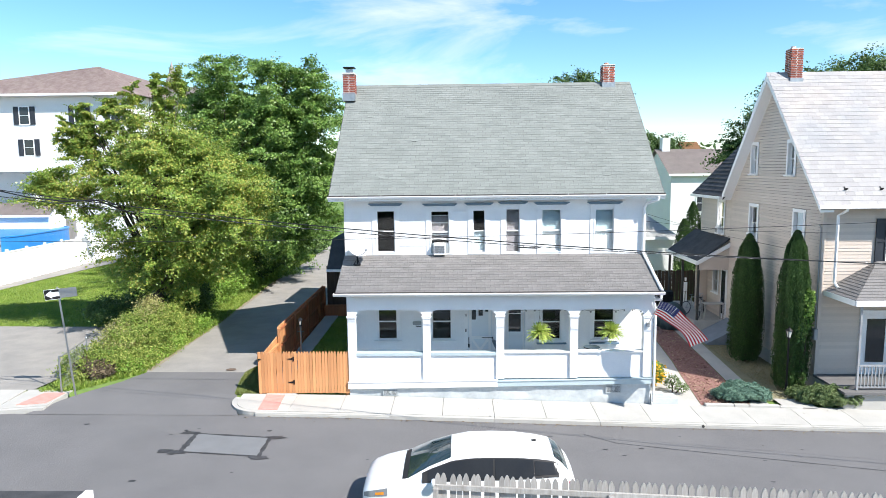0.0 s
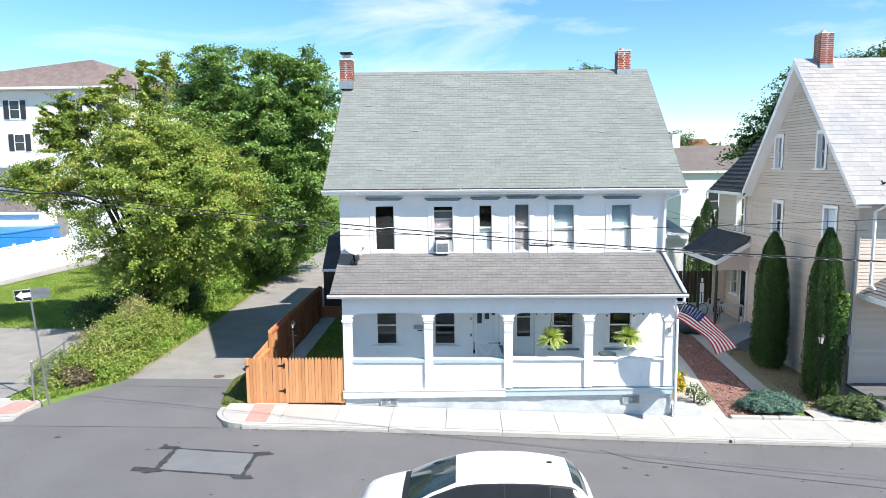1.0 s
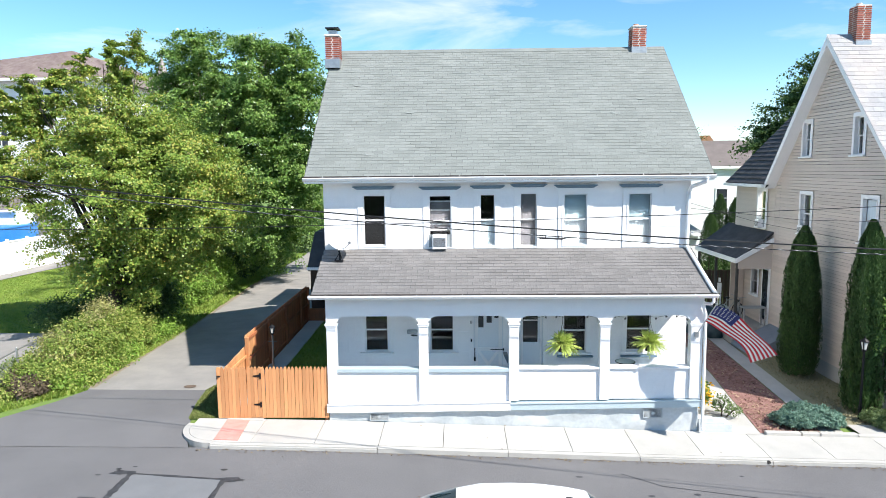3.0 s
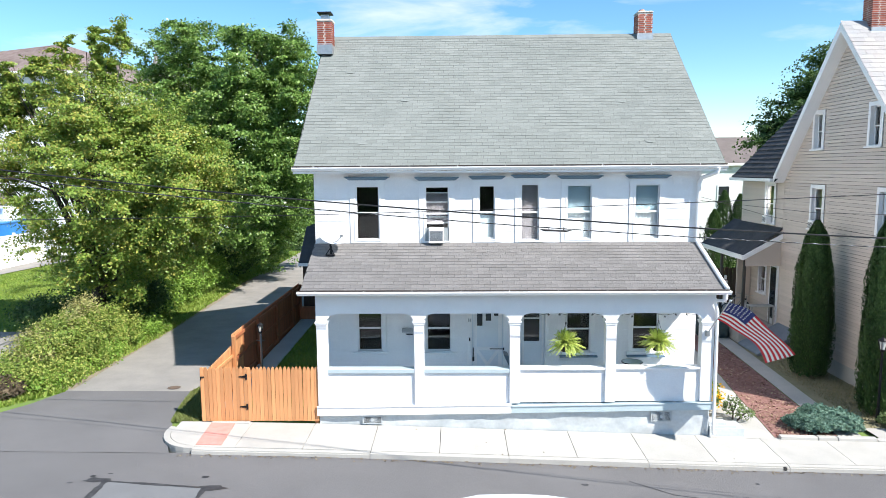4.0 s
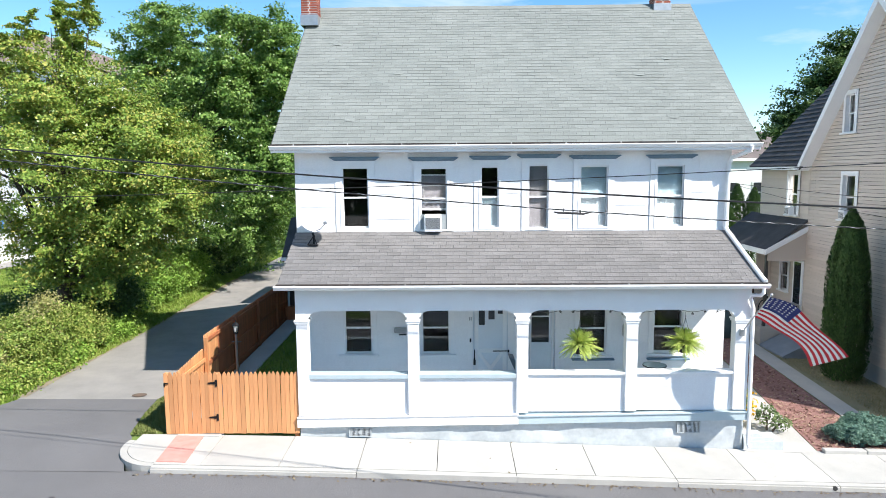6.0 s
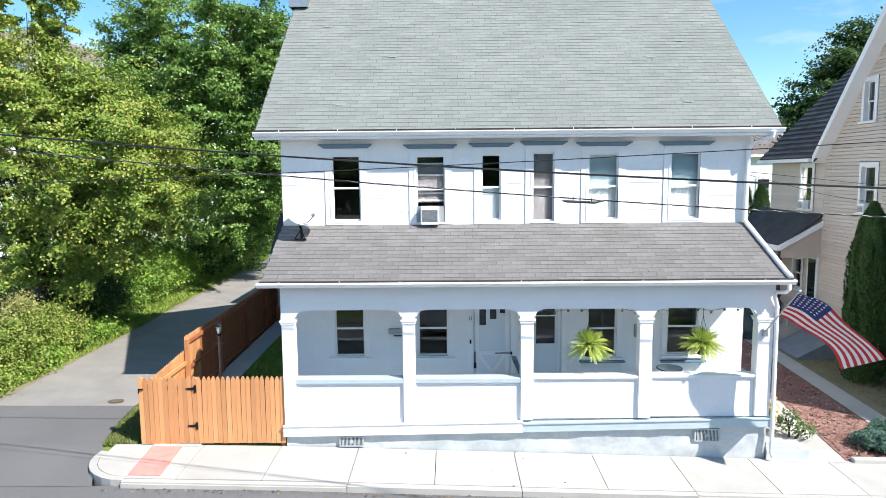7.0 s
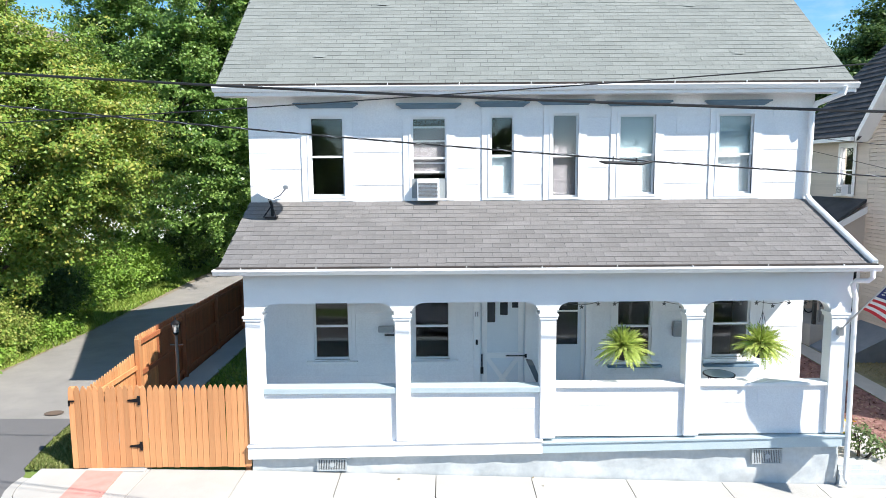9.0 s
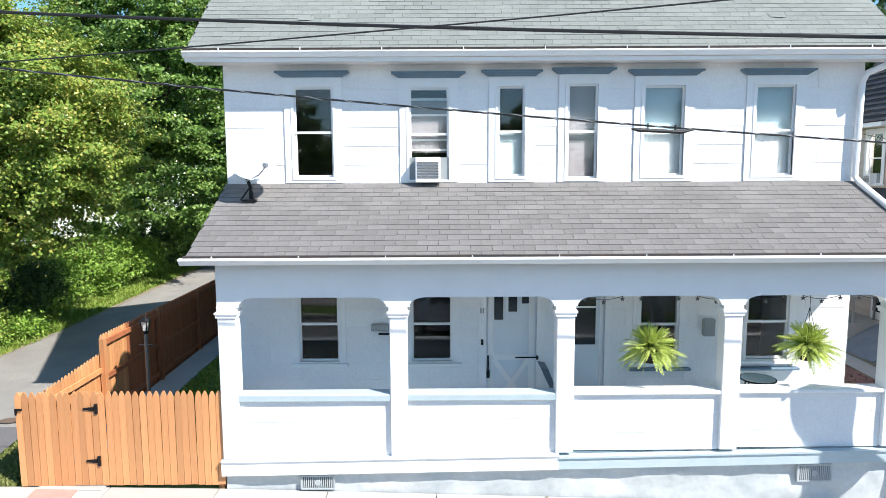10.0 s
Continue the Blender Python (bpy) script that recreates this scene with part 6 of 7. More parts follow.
for (p, q), (r, u) in (((a0, b0), (a2, a3)), ((a1, a0), (a2, a2))):
    nrm = (q - p).cross(r - p).normalized()
    rows = 14
    for i in range(rows):
        lo0, lo1, hi0, hi1 = p.lerp(r, i / rows), q.lerp(u, i / rows), p.lerp(r, (i + 1.1) / rows), q.lerp(u, (i + 1.1) / rows)
        n = max(1, round((lo1 - lo0).length / 0.3))
        cuts = [0.0] + [min(1.0, (j + 0.5 * (i % 2) + rnd.uniform(-0.05, 0.05)) / n) for j in range(1, n)] + [1.0]
        for s, e in zip(cuts, cuts[1:]):
            g = 0.012 / n
            vs = [bm.verts.new(w) for w in (lo0.lerp(lo1, s + g) + nrm * 0.018, lo0.lerp(lo1, e - g) + nrm * 0.018, hi0.lerp(hi1, e - g) + nrm * 0.004, hi0.lerp(hi1, s + g) + nrm * 0.004, lo0.lerp(lo1, s + g) + nrm * 0.002, lo0.lerp(lo1, e - g) + nrm * 0.002)]
            bm.faces.new(vs[:4])
            bm.faces.new((vs[4], vs[5], vs[1], vs[0]))
part("shingles", bm, PORCH_SH_J, nproof, "grey-brown asphalt shingles", "stuff")
part("porch_fascia", boxes((12.45, 20, 24.80, 24.85, 2.94, 3.12)), WHITE_TRIM, nb)
part("porch_fascia", boxes((12.42, 12.47, 24.85, 26.7, 2.94, 3.12)), WHITE_TRIM, nb)
part("porch_ceiling", boxes((12.48, 20, 24.86, 26.48, 2.94, 2.97)), WHITE_TRIM, nb)
RAIL_GREY = material("grey_rail_paint", (0.34, 0.35, 0.36), (0.28, 0.29, 0.30), 0.5)
for x in (12.75, 16.2):
    part("porch_post", soft_box(x - 0.035, x + 0.035, 24.97, 25.04, 0.10, 2.94, 0.008), RAIL_GREY, nb, "slim grey porch post")
rail = part("railing", boxes((12.8, 16.2, 24.98, 25.04, 0.90, 0.95), (12.8, 16.2, 24.98, 25.04, 0.18, 0.22)), RAIL_GREY, nb, "grey metal porch railing")
for i in range(29):
    x = 12.88 + 0.115 * i
    part("baluster", boxes((x - 0.015, x + 0.015, 24.995, 25.025, 0.22, 0.90)), RAIL_GREY, rail)
nd = part("door", boxes((13.85, 14.75, NY0 - 0.05, NY0 - 0.02, 0.10, 2.25)), WHITE_TRIM, nb, "white storm door with a dark pane")
part("pane", boxes((13.98, 14.62, NY0 - 0.06, NY0 - 0.052, 0.55, 2.1)), GLASS_DARK, nd)
part("door_casing", boxes((13.73, 13.85, NY0 - 0.06, NY0 - 0.012, 0.10, 2.4), (14.75, 14.87, NY0 - 0.06, NY0 - 0.012, 0.10, 2.4), (13.85, 14.75, NY0 - 0.06, NY0 - 0.012, 2.25, 2.4)), WHITE_TRIM, nb)
part("corner_board", boxes((NX0 - 0.03, NX0 + 0.09, NY0 - 0.04, NY0 - 0.01, 0.1, NEZ - 0.1), (NX0 - 0.03, NX0 - 0.005, NY0 - 0.01, NY0 + 0.09, 0.1, NEZ - 0.1)), BEIGE, nb)
bm = bmesh.new()
tube(bm, [(12.75, 26.12, 6.02), (12.75, 26.16, 5.92), (12.62, 26.42, 5.75), (12.62, 26.42, 3.45), (12.66, 26.25, 3.28)], 0.05, 8)
part("downpipe", bm, WHITE_TRIM, nb)
part("gutter", boxes((NX0 - 0.5, 20, 26.05, 26.17, 6.0, 6.12)), WHITE_TRIM, nb)
tagged(part("meter_box", soft_box(NX0 - 0.14, NX0 - 0.005, 26.62, 26.86, 1.35, 1.75, 0.02), SMALLGREY, None, "grey electric meter box on the beige wall"), category="meter")
bm = bmesh.new()
tube(bm, [(NX0 - 0.05, 26.74, 1.75), (NX0 - 0.05, 26.74, 5.3), (NX0 - 0.12, 26.74, 5.42)], 0.022, 6)
tagged(part("conduit", bm, SMALLGREY, None, "grey service conduit on the beige wall"), category="conduit")
nc = chimney((12.85, 30.5, 11.0), 0.46, 0.5, 10.7, 11.95, 5)
part("flashing", boxes((12.6, 13.1, 30.2, 30.5, 10.5, 10.80)), GALV, nc, "grey metal flashing")
bm = bmesh.new()
tube(bm, [(12.8, 30.5, 11.95), (12.8, 30.5, 12.03)], 0.09, 10)
part("flue", bm, MORTAR, nc)

# rear porch of the neighbour with its clutter
bm = bmesh.new()
prism(bm, [(12.32, 4.15), (12.32, 4.05), (10.85, 2.93), (10.85, 3.03)], "y", 34.48, 39.0)
part("rear_porch_roof", bm, DARK_SH, nb, "dark shingle roof over the rear porch")
bm = bmesh.new()
prism(bm, [(12.40, 3.95), (12.40, 3.75), (10.83, 2.86), (10.83, 3.05)], "y", 34.42, 34.48)
part("rear_fascia", bm, WHITE_TRIM, nb)
part("rear_fascia", boxes((10.8, 10.85, 34.48, 39.0, 2.86, 3.04)), WHITE_TRIM, nb)
for y in (34.6, 36.8, 38.85):
    part("rear_post", soft_box(10.9, 11.0, y - 0.05, y + 0.05, -0.5, 2.95, 0.008), material("dark_post_paint", (0.06, 0.055, 0.05), None, 0.6), nb, "dark porch post")
bm = bmesh.new()
prism(bm, [(12.30, 3.74), (12.30, 2.62), (10.95, 2.62), (10.95, 2.92)], "y", 34.50, 34.56)
part("rear_gable_panel", bm, BEIGE, nb, "beige panel closing the end of the rear porch roof")
part("rear_deck", boxes((10.8, 12.3, 34.5, 39.2, -0.6, 0.2)), CONCRETE, nb)
window(nb, (12.265, 35.9, 1.32), -90, 0.56, 1.1, 0.1, False, "dark", deep=0.03)
rd = part("door", boxes((12.24, 12.29, 34.56, 35.22, 0.22, 2.66)), WHITE_TRIM, nb, "white rear door")
part("pane", boxes((12.23, 12.238, 34.66, 35.12, 0.45, 2.52)), GLASS_DARK, rd)
part("end_wall", boxes((11.70, 12.27, 37.0, 37.1, 0.2, 3.3)), BEIGE, nb, "beige wall closing the rear porch")
bm = bmesh.new()
prism(bm, [(10.75, -0.6), (10.75, -0.42), (12.28, 0.38), (12.28, -0.6)], "y", 32.7, 34.4)
tagged(part("cellar_hatch", bm, material("blue_grey_steel", (0.16, 0.19, 0.23), (0.20, 0.23, 0.27), 0.5), None, "sloping blue-grey steel cellar hatch"), category="hatch")
bt = thing("bench_table", (11.6, 34.9, 0.2), "small pale bench table under the rear porch", "table")
part("tabletop", soft_box(11.25, 12.2, 34.52, 34.95, 0.96, 1.01, 0.01), CONCRETE, bt)
for x, y in ((11.30, 34.56), (12.15, 34.56), (11.30, 34.91), (12.15, 34.91)):
    part("leg", boxes((x - 0.025, x + 0.025, y - 0.025, y + 0.025, 0.2, 0.96)), GREYWOOD, bt)


def bicycle(at, rz, label):
    t = thing("bicycle", at, label, "bicycle", "bicycles on the rear porch")
    m = Matrix.Translation(at) @ Matrix.Rotation(radians(rz), 4, "Z")
    for x in (-0.5, 0.5):
        bm = bmesh.new()
        tube(bm, [m @ Vector((x + 0.32 * math.cos(a), 0, 0.33 + 0.32 * math.sin(a))) for a in np.linspace(0, 2 * math.pi, 21)], 0.02, 5)
        part("wheel", bm, BLACK_IRON, t)
    bm = bmesh.new()
    for p, q in (((-0.5, 0.33), (-0.12, 0.82)), ((-0.12, 0.82), (0.4, 0.85)), ((-0.1, 0.36), (0.4, 0.8)), ((-0.1, 0.36), (-0.15, 0.92)), ((-0.5, 0.33), (-0.1, 0.36)), ((0.5, 0.33), (0.38, 0.95))):
        tube(bm, [m @ Vector((p[0], 0, p[1])), m @ Vector((q[0], 0, q[1]))], 0.018, 6)
    part("bicycle_frame", bm, SMALLGREY, t)
    bm = bmesh.new()
    tube(bm, [m @ Vector((0.36, -0.25, 1.0)), m @ Vector((0.38, 0, 0.96)), m @ Vector((0.36, 0.25, 1.0))], 0.014, 6)
    part("handlebar", bm, GALV, t)
    bm = bmesh.new()
    box(bm, -0.27, -0.04, -0.06, 0.06, 0.91, 0.96, m)
    part("saddle", bm, BLACK_IRON, t)


bicycle((11.45, 35.5, 0.2), 60, "dark bicycle parked under the rear porch roof")
bicycle((11.3, 36.1, 0.2), 25, "dark bicycle parked under the rear porch roof")
sk = thing("hanging_decoration", (11.0, 36.6, 0.9), "pale plain hanging ornament on a porch post", "ornament")
part("body", boxes((10.94, 11.10, 36.48, 36.54, 1.25, 1.7), (10.98, 11.06, 36.48, 36.54, 1.75, 1.92), (10.94, 10.99, 36.48, 36.54, 0.7, 1.22), (11.05, 11.10, 36.48, 36.54, 0.7, 1.22)), WHITE_TRIM, sk)
grill = thing("barbecue_grill", (10.55, 38.2, -0.4), "black barbecue grill with a hood beside the rear porch", "grill")
part("firebox", soft_box(10.2, 10.9, 37.95, 38.4, 0.35, 0.62, 0.03), BLACK_IRON, grill)
bm = bmesh.new()
prism(bm, [(37.95, 0.625), (37.95, 0.80), (38.04, 0.92), (38.20, 0.96), (38.36, 0.90), (38.40, 0.625)], "x", 10.2, 10.9)
part("hood", bm, BLACK_IRON, grill)
part("side_shelf", soft_box(9.85, 10.195, 37.98, 38.36, 0.58, 0.61, 0.008), SMALLGREY, grill)
for gx in (10.24, 10.86):
    for gy in (37.99, 38.36):
        part("leg", boxes((gx - 0.02, gx + 0.02, gy - 0.02, gy + 0.02, -0.42, 0.35)), BLACK_IRON, grill)
# covered heap beside the rear porch
bm = bmesh.new()
bmesh.ops.create_uvsphere(bm, u_segments=28, v_segments=16, radius=1.0)
for v in bm.verts:
    a = math.atan2(v.co.y, v.co.x)
    f = 1 + 0.10 * math.sin(5 * a + 1) + 0.05 * math.sin(11 * a)
    drape = 0.62 + 0.38 * (1 - max(0.0, v.co.z)) ** 0.5
    v.co = Vector((10.25 + 0.75 * v.co.x * f * drape, 35.9 + 0.8 * v.co.y * f * drape, -0.42 + 1.25 * max(0.0, v.co.z) ** 0.75))
tagged(part("tarpaulin_heap", bm, material("dark_teal_tarpaulin", (0.035, 0.06, 0.065), (0.055, 0.085, 0.09), 0.55, scale=4, fine=12, bump=0.5), None, "dark teal tarpaulin draped over a heap in the yard", smooth=True), category="tarpaulin")
for i, (x, y) in enumerate(((9.6, 38.8), (10.2, 39.6))):
    c = thing("lawn_chair", (x, y, -0.4), "pale metal lawn chair in the rear yard", "chair", "chairs in the rear yard")
    part("seat", soft_box(x - 0.25, x + 0.25, y - 0.25, y + 0.25, 0.02, 0.06, 0.01), SMALLGREY, c)
    part("backrest", soft_box(x - 0.25, x + 0.25, y + 0.22, y + 0.26, 0.06, 0.55, 0.01), SMALLGREY, c)
    for dx in (-0.22, 0.22):
        for dy in (-0.22, 0.22):
            part("leg", boxes((x + dx - 0.015, x + dx + 0.015, y + dy - 0.015, y + dy + 0.015, -0.4, 0.02)), GALV, c)


# ---- houses in the distance ----
def far_house(at, size, eave, ridge, along, wall, roof_mat, label, wins=(), over=0.3, hip=0.0, shift=0.0):
    """A gabled or hipped house: at its front left corner, size (wide, deep), heights above its ground."""
    x, y, z = at
    w, d = size
    t = thing("house", (x + w / 2, y + d / 2, z), label, "house")
    bm = bmesh.new()
    if along == "x":
        prism(bm, [(y, z - 0.5), (y + d, z - 0.5), (y + d, z + eave), (y + d / 2, z + (ridge if not hip else eave) - 0.12), (y, z + eave)], "x", x, x + w)
    else:
        prism(bm, [(x, z - 0.5), (x + w, z - 0.5), (x + w, z + eave), (x + w / 2, z + (ridge if not hip else eave) - 0.12), (x, z + eave)], "y", y, y + d)
    part("wall", bm, wall, t)
    o = over
    e, r = z + eave - 0.05, z + ridge
    if along == "x":
        c = [(x - o, y - o, e), (x + w + o, y - o, e), (x + w + o, y + d + o, e), (x - o, y + d + o, e), (x - o + hip, y + d / 2, r), (x + w + o - hip, y + d / 2, r)]
    else:
        c = [(x - o, y + d + o, e), (x - o, y - o, e), (x + w + o, y - o, e), (x + w + o, y + d + o, e), (x + w / 2 + shift, y + d + o - hip, r), (x + w / 2 + shift, y - o + hip, r)]
    bm = bmesh.new()
    v = [bm.verts.new(p) for p in c]
    bm.faces.new((v[0], v[1], v[5], v[4]))
    bm.faces.new((v[2], v[3], v[4], v[5]))
    if hip:
        bm.faces.new((v[1], v[2], v[5]))
        bm.faces.new((v[3], v[0], v[4]))
    bmesh.ops.solidify(bm, geom=bm.faces[:], thickness=0.14)
    part("roof", bm, roof_mat, t)
    part("eave_board", boxes((x - o, x + w + o, y - o - 0.04, y - o, e - 0.16, e + 0.02)), WHITE_TRIM, t)
    for wx, wz, ww, wh, sh in wins:
        wn = part("window", boxes((wx - ww / 2 - 0.1, wx + ww / 2 + 0.1, y - 0.06, y - 0.005, wz - 0.1, wz + wh + 0.1)), WHITE_TRIM, t)
        part("pane", boxes((wx - ww / 2, wx + ww / 2, y - 0.075, y - 0.062, wz, wz + wh * 0.48), (wx - ww / 2, wx + ww / 2, y - 0.075, y - 0.062, wz + wh * 0.52, wz + wh)), GLASS_DARK, wn, "dark panes")
        if sh:
            for s in (-1, 1):
                xa = wx + s * (ww / 2 + 0.32)
                part("shutter", boxes((xa - 0.2, xa + 0.2, y - 0.08, y - 0.01, wz - 0.05, wz + wh + 0.05)), SHUTTER, wn, "black shutter")
    return t


apt = far_house((-46.5, 58, 0), (19, 18), 13.8, 16.5, "y", WHITE_FAR, ROOF_RED, "large white apartment building with brown hipped roof and black shutters", [(x, 11.4, 0.72, 1.35, True) for x in (-40.5, -35.9, -31.3, -28.3)] + [(-40.3, 8.85, 0.72, 1.25, True), (-35.7, 8.85, 0.72, 1.25, True), (-32.4, 9.0, 0.6, 0.85, False)], 0.7, 4.5, 5.5)
bal = thing("balcony", (-37.5, 57.0, 7.6), "white railed balcony on the apartment building", "balcony")
part("deck", boxes((-41, -34.2, 56.0, 58.0, 7.5, 7.65)), WHITE_FAR, bal)
part("handrail", boxes((-41, -34.2, 56.0, 56.08, 8.6, 8.68)), WHITE_TRIM, bal)
for i in range(24):
    x = -40.9 + 0.29 * i
    part("baluster", boxes((x - 0.02, x + 0.02, 56.02, 56.06, 7.65, 8.6)), WHITE_TRIM, bal)
for x in (-40.9, -34.3):
    part("post", boxes((x - 0.08, x + 0.08, 56.05, 56.2, 0.0, 7.5)), WHITE_TRIM, bal)
far_house((-37, 66, 0), (14, 10), 13.0, 15.8, "x", WHITE_FAR, ROOF_TAN, "grey-roofed building behind the apartments", (), 0.5, 4.0)
steeple = thing("church_steeple", (-50, 120, 0), "slender tan church steeple rising over the trees", "steeple")
part("tower", boxes((-51.5, -48.5, 118.5, 121.5, 0, 21)), WHITE_FAR, steeple)
bm = bmesh.new()
tube(bm, [(-50, 120, 21), (-50, 120, 22.2), (-50, 120, 24.4), (-50, 120, 26.2)], [1.8, 1.3, 0.5, 0.03], 8)
part("spire", bm, ROOF_TAN, steeple)
# yards behind the white fence
tagged(part("terrace", boxes((-62, -30.6, 41, 57, -0.3, 1.45)), CONCRETE, None, "raised pale concrete yard behind the white fence", "structure"), category="terrace")
vf = thing("vinyl_fence", (-30, 50, 0), "tall white vinyl privacy fence along the lawn", "fence")
for i in range(12):
    y = 38.0 + 2.0 * i
    part("post", soft_box(-30.06, -29.90, y - 0.07, y + 0.07, -0.2, 2.45, 0.01), WHITE_TRIM, vf)
    pn = part("panel", boxes((-30.02, -29.98, y + 0.07, y + 1.93, 0.05, 2.25)), WHITE_TRIM, vf)
    for z in (2.22, 0.05):
        part("rail", boxes((-30.04, -29.95, y + 0.07, y + 1.93, z, z + 0.10)), WHITE_TRIM, pn)
pool = thing("swimming_pool", (-34.6, 52.5, 1.45), "long oval blue above-ground swimming pool behind the white fence", "pool")
oval = [(-34.6 + 3.0 * math.copysign(abs(math.cos(a)) ** 0.6, math.cos(a)), 52.6 + 5.0 * math.copysign(abs(math.sin(a)) ** 0.6, math.sin(a))) for a in np.linspace(0, 2 * math.pi, 48, endpoint=False)]
bm = bmesh.new()
prism(bm, oval, "z", 1.45, 2.95)
part("pool_wall", bm, BLUE_PLASTIC, pool)
bm = bmesh.new()
tube(bm, [(x, y, 2.97) for x, y in oval + oval[:1]], 0.07, 6)
part("top_rail", bm, BLUE_PLASTIC, pool)
dk = thing("pool_deck", (-34, 46, 1.45), "grey weathered wooden deck beside the pool", "deck")
part("boards", boxes((-36, -31.2, 44.2, 47.2, 2.5, 2.6)), GREYWOOD, dk)
for i in range(13):
    part("deck_picket", boxes((-31.25, -31.2, 44.3 + 0.23 * i, 44.45 + 0.23 * i, 1.45, 3.5)), GREYWOOD, dk)
st = thing("deck_stair", (-36, 56, 1.45), "grey wooden stair rail behind the pool", "stair")
bm = bmesh.new()
prism(bm, [(-34.6, 1.5), (-34.6, 4.3), (-32.3, 3.5), (-32.3, 1.5)], "y", 57.9, 58.0)
part("slatted_side", bm, GREYWOOD, st)
bm = bmesh.new()
prism(bm, [(-34.7, 4.3), (-34.7, 4.42), (-32.2, 3.6), (-32.2, 3.48)], "y", 57.85, 58.05)
part("handrail", bm, WHITE_TRIM, st)
far_house((-50, 55.5, 1.4), (17, 2.2), 2.7, 3.6, "x", WHITE_FAR, ROOF_TAN, "long white garage behind the pool", (), 0.2)
# to the rear of the right-hand yards
far_house((17.6, 60, -1.0), (13.4, 8), 7.8, 9.9, "x", WHITE_FAR, ROOF_TAN, "white house with grey-brown roof behind the yards", [(20.2, 3.6, 0.8, 1.4, False), (22.2, 3.6, 0.8, 1.4, False), (20.6, 0.4, 1.2, 1.2, False), (23.6, 3.6, 0.8, 1.4, False)])
ct = thing("chimney", (18.2, 64, 8.6), "plain white chimney on the distant roof", "chimney")
part("stack", soft_box(17.85, 18.55, 63.6, 64.4, 8.0, 9.9, 0.02), WHITE_FAR, ct)
far_house((25.9, 80, -1.2), (1.5, 6), 9.6, 11.4, "x", WHITE_FAR, material("orange_brown_roof", (0.42, 0.23, 0.12), None, 0.9), "distant house with an orange-brown roof")
far_house((13.2, 72, -1.0), (6.5, 9), 8.6, 12.0, "y", WHITE_FAR, ROOF_TAN, "distant narrow house with a pale roof")
far_house((8.8, 47, -0.5), (5.0, 6), 3.4, 5.3, "x", WHITE_FAR, material("pale_membrane_roof", (0.62, 0.62, 0.60), (0.55, 0.55, 0.53), 0.8), "low white garage with a pale hipped roof", (), 0.3, 2.4)
DARK_BOARD = material("dark_brown_board", (0.10, 0.06, 0.042), (0.07, 0.042, 0.03), 0.85, scale=2, fine=30, stretch=(6, 6, 0.6))
yf = thing("wood_fence", (10.0, 41, -0.4), "tall brown wooden fence across the rear yard", "fence")
for i in range(46):
    part("board", boxes((6.4 + 0.2 * i, 6.58 + 0.2 * i, 41.0, 41.03, -0.45, 1.55 + 0.02 * (i % 3))), DARK_BOARD, yf)
part("rail", boxes((6.4, 15.6, 41.03, 41.08, 1.0, 1.1)), DARK_BOARD, yf)

# rear addition of the white house
add = thing("lean_to", (-5.6, 38, 0), "brown-boarded lean-to with a dark sloping roof behind the cedar fence", "lean-to")
part("wall", boxes((-6.90, HX0 - 0.01, 36.23, 40.4, -0.3, 2.62)), DARK_BOARD, add, "brown board walls")
for i in range(12):
    xa = -6.91 + 0.2 * i
    part("board", boxes((xa + 0.004, xa + 0.196, 36.2, 36.228, -0.3, 2.66)), DARK_BOARD, add)
side_roof = part("side_roof", boxes((-5.86, -5.80, 31.25, 31.29, 3.12, 3.2)), DARK_BOARD, house, "dark bracketed roof over the side entry")
bm = bmesh.new()
prism(bm, [(31.2, 3.27), (32.6, 4.42), (36.2, 4.42), (36.2, 4.30), (32.65, 4.30), (31.2, 3.16)], "x", -5.87, HX0 - 0.01)
part("roof_slab", bm, DARK_SH, side_roof, "dark shingle roof")
part("eave_board", boxes((-5.88, HX0 - 0.01, 31.15, 31.198, 3.17, 3.27)), WHITE_FAR, side_roof, "pale eave board")
# rear wing, known by its shadow on the alley
rear = part("rear_wing", boxes((HX0, 2.5, HYB, 40.3, -0.6, 6.75)), WHITE, house)
part("wing_roof", boxes((-4.78, 2.8, 36.25, 40.6, 6.75, 6.98)), DARK_SH, rear, "low roof of the rear wing")

# woods closing the view
rng = np.random.default_rng(90)
cen = []
for i in range(620):
    a = rng.uniform(0, 2 * math.pi)
    r = rng.uniform(150, 260)
    cen.append((r * math.sin(a), 30 + r * math.cos(a), rng.uniform(0, 1)))
pos = []
for x, y, k in cen:
    n = 70
    s = rng.normal(size=(n, 3)) * np.array((5.0, 5.0, 2.2))
    pos.append(np.array((x, y, 4.0 + 4.0 * k)) + s)
pos = np.concatenate(pos)
pos[:, 2] = np.maximum(pos[:, 2], 0.2)
far = quads_mesh("distant_woods", leaves(rng, pos, 2.2, 0.5, 1.3), DARKLEAF, None, "belt of dark green woods beyond the town", "stuff")
tagged(far, category="trees")


# ---- the street ----
bm = bmesh.new()


def flat(bm, outline, lift):
    bm.faces.new([bm.verts.new((x, y, road_z(x, y) + lift)) for x, y in outline])


flat(bm, [(-7.85, 21.9), (-5.70, 21.65), (-5.60, 20.33), (-7.78, 20.58)], 0.006)
tagged(part("road_patch", bm, PATCH, None, "pale repaired rectangle in the asphalt", "structure"), category="patch")
bm = bmesh.new()
rr = random.Random(4)


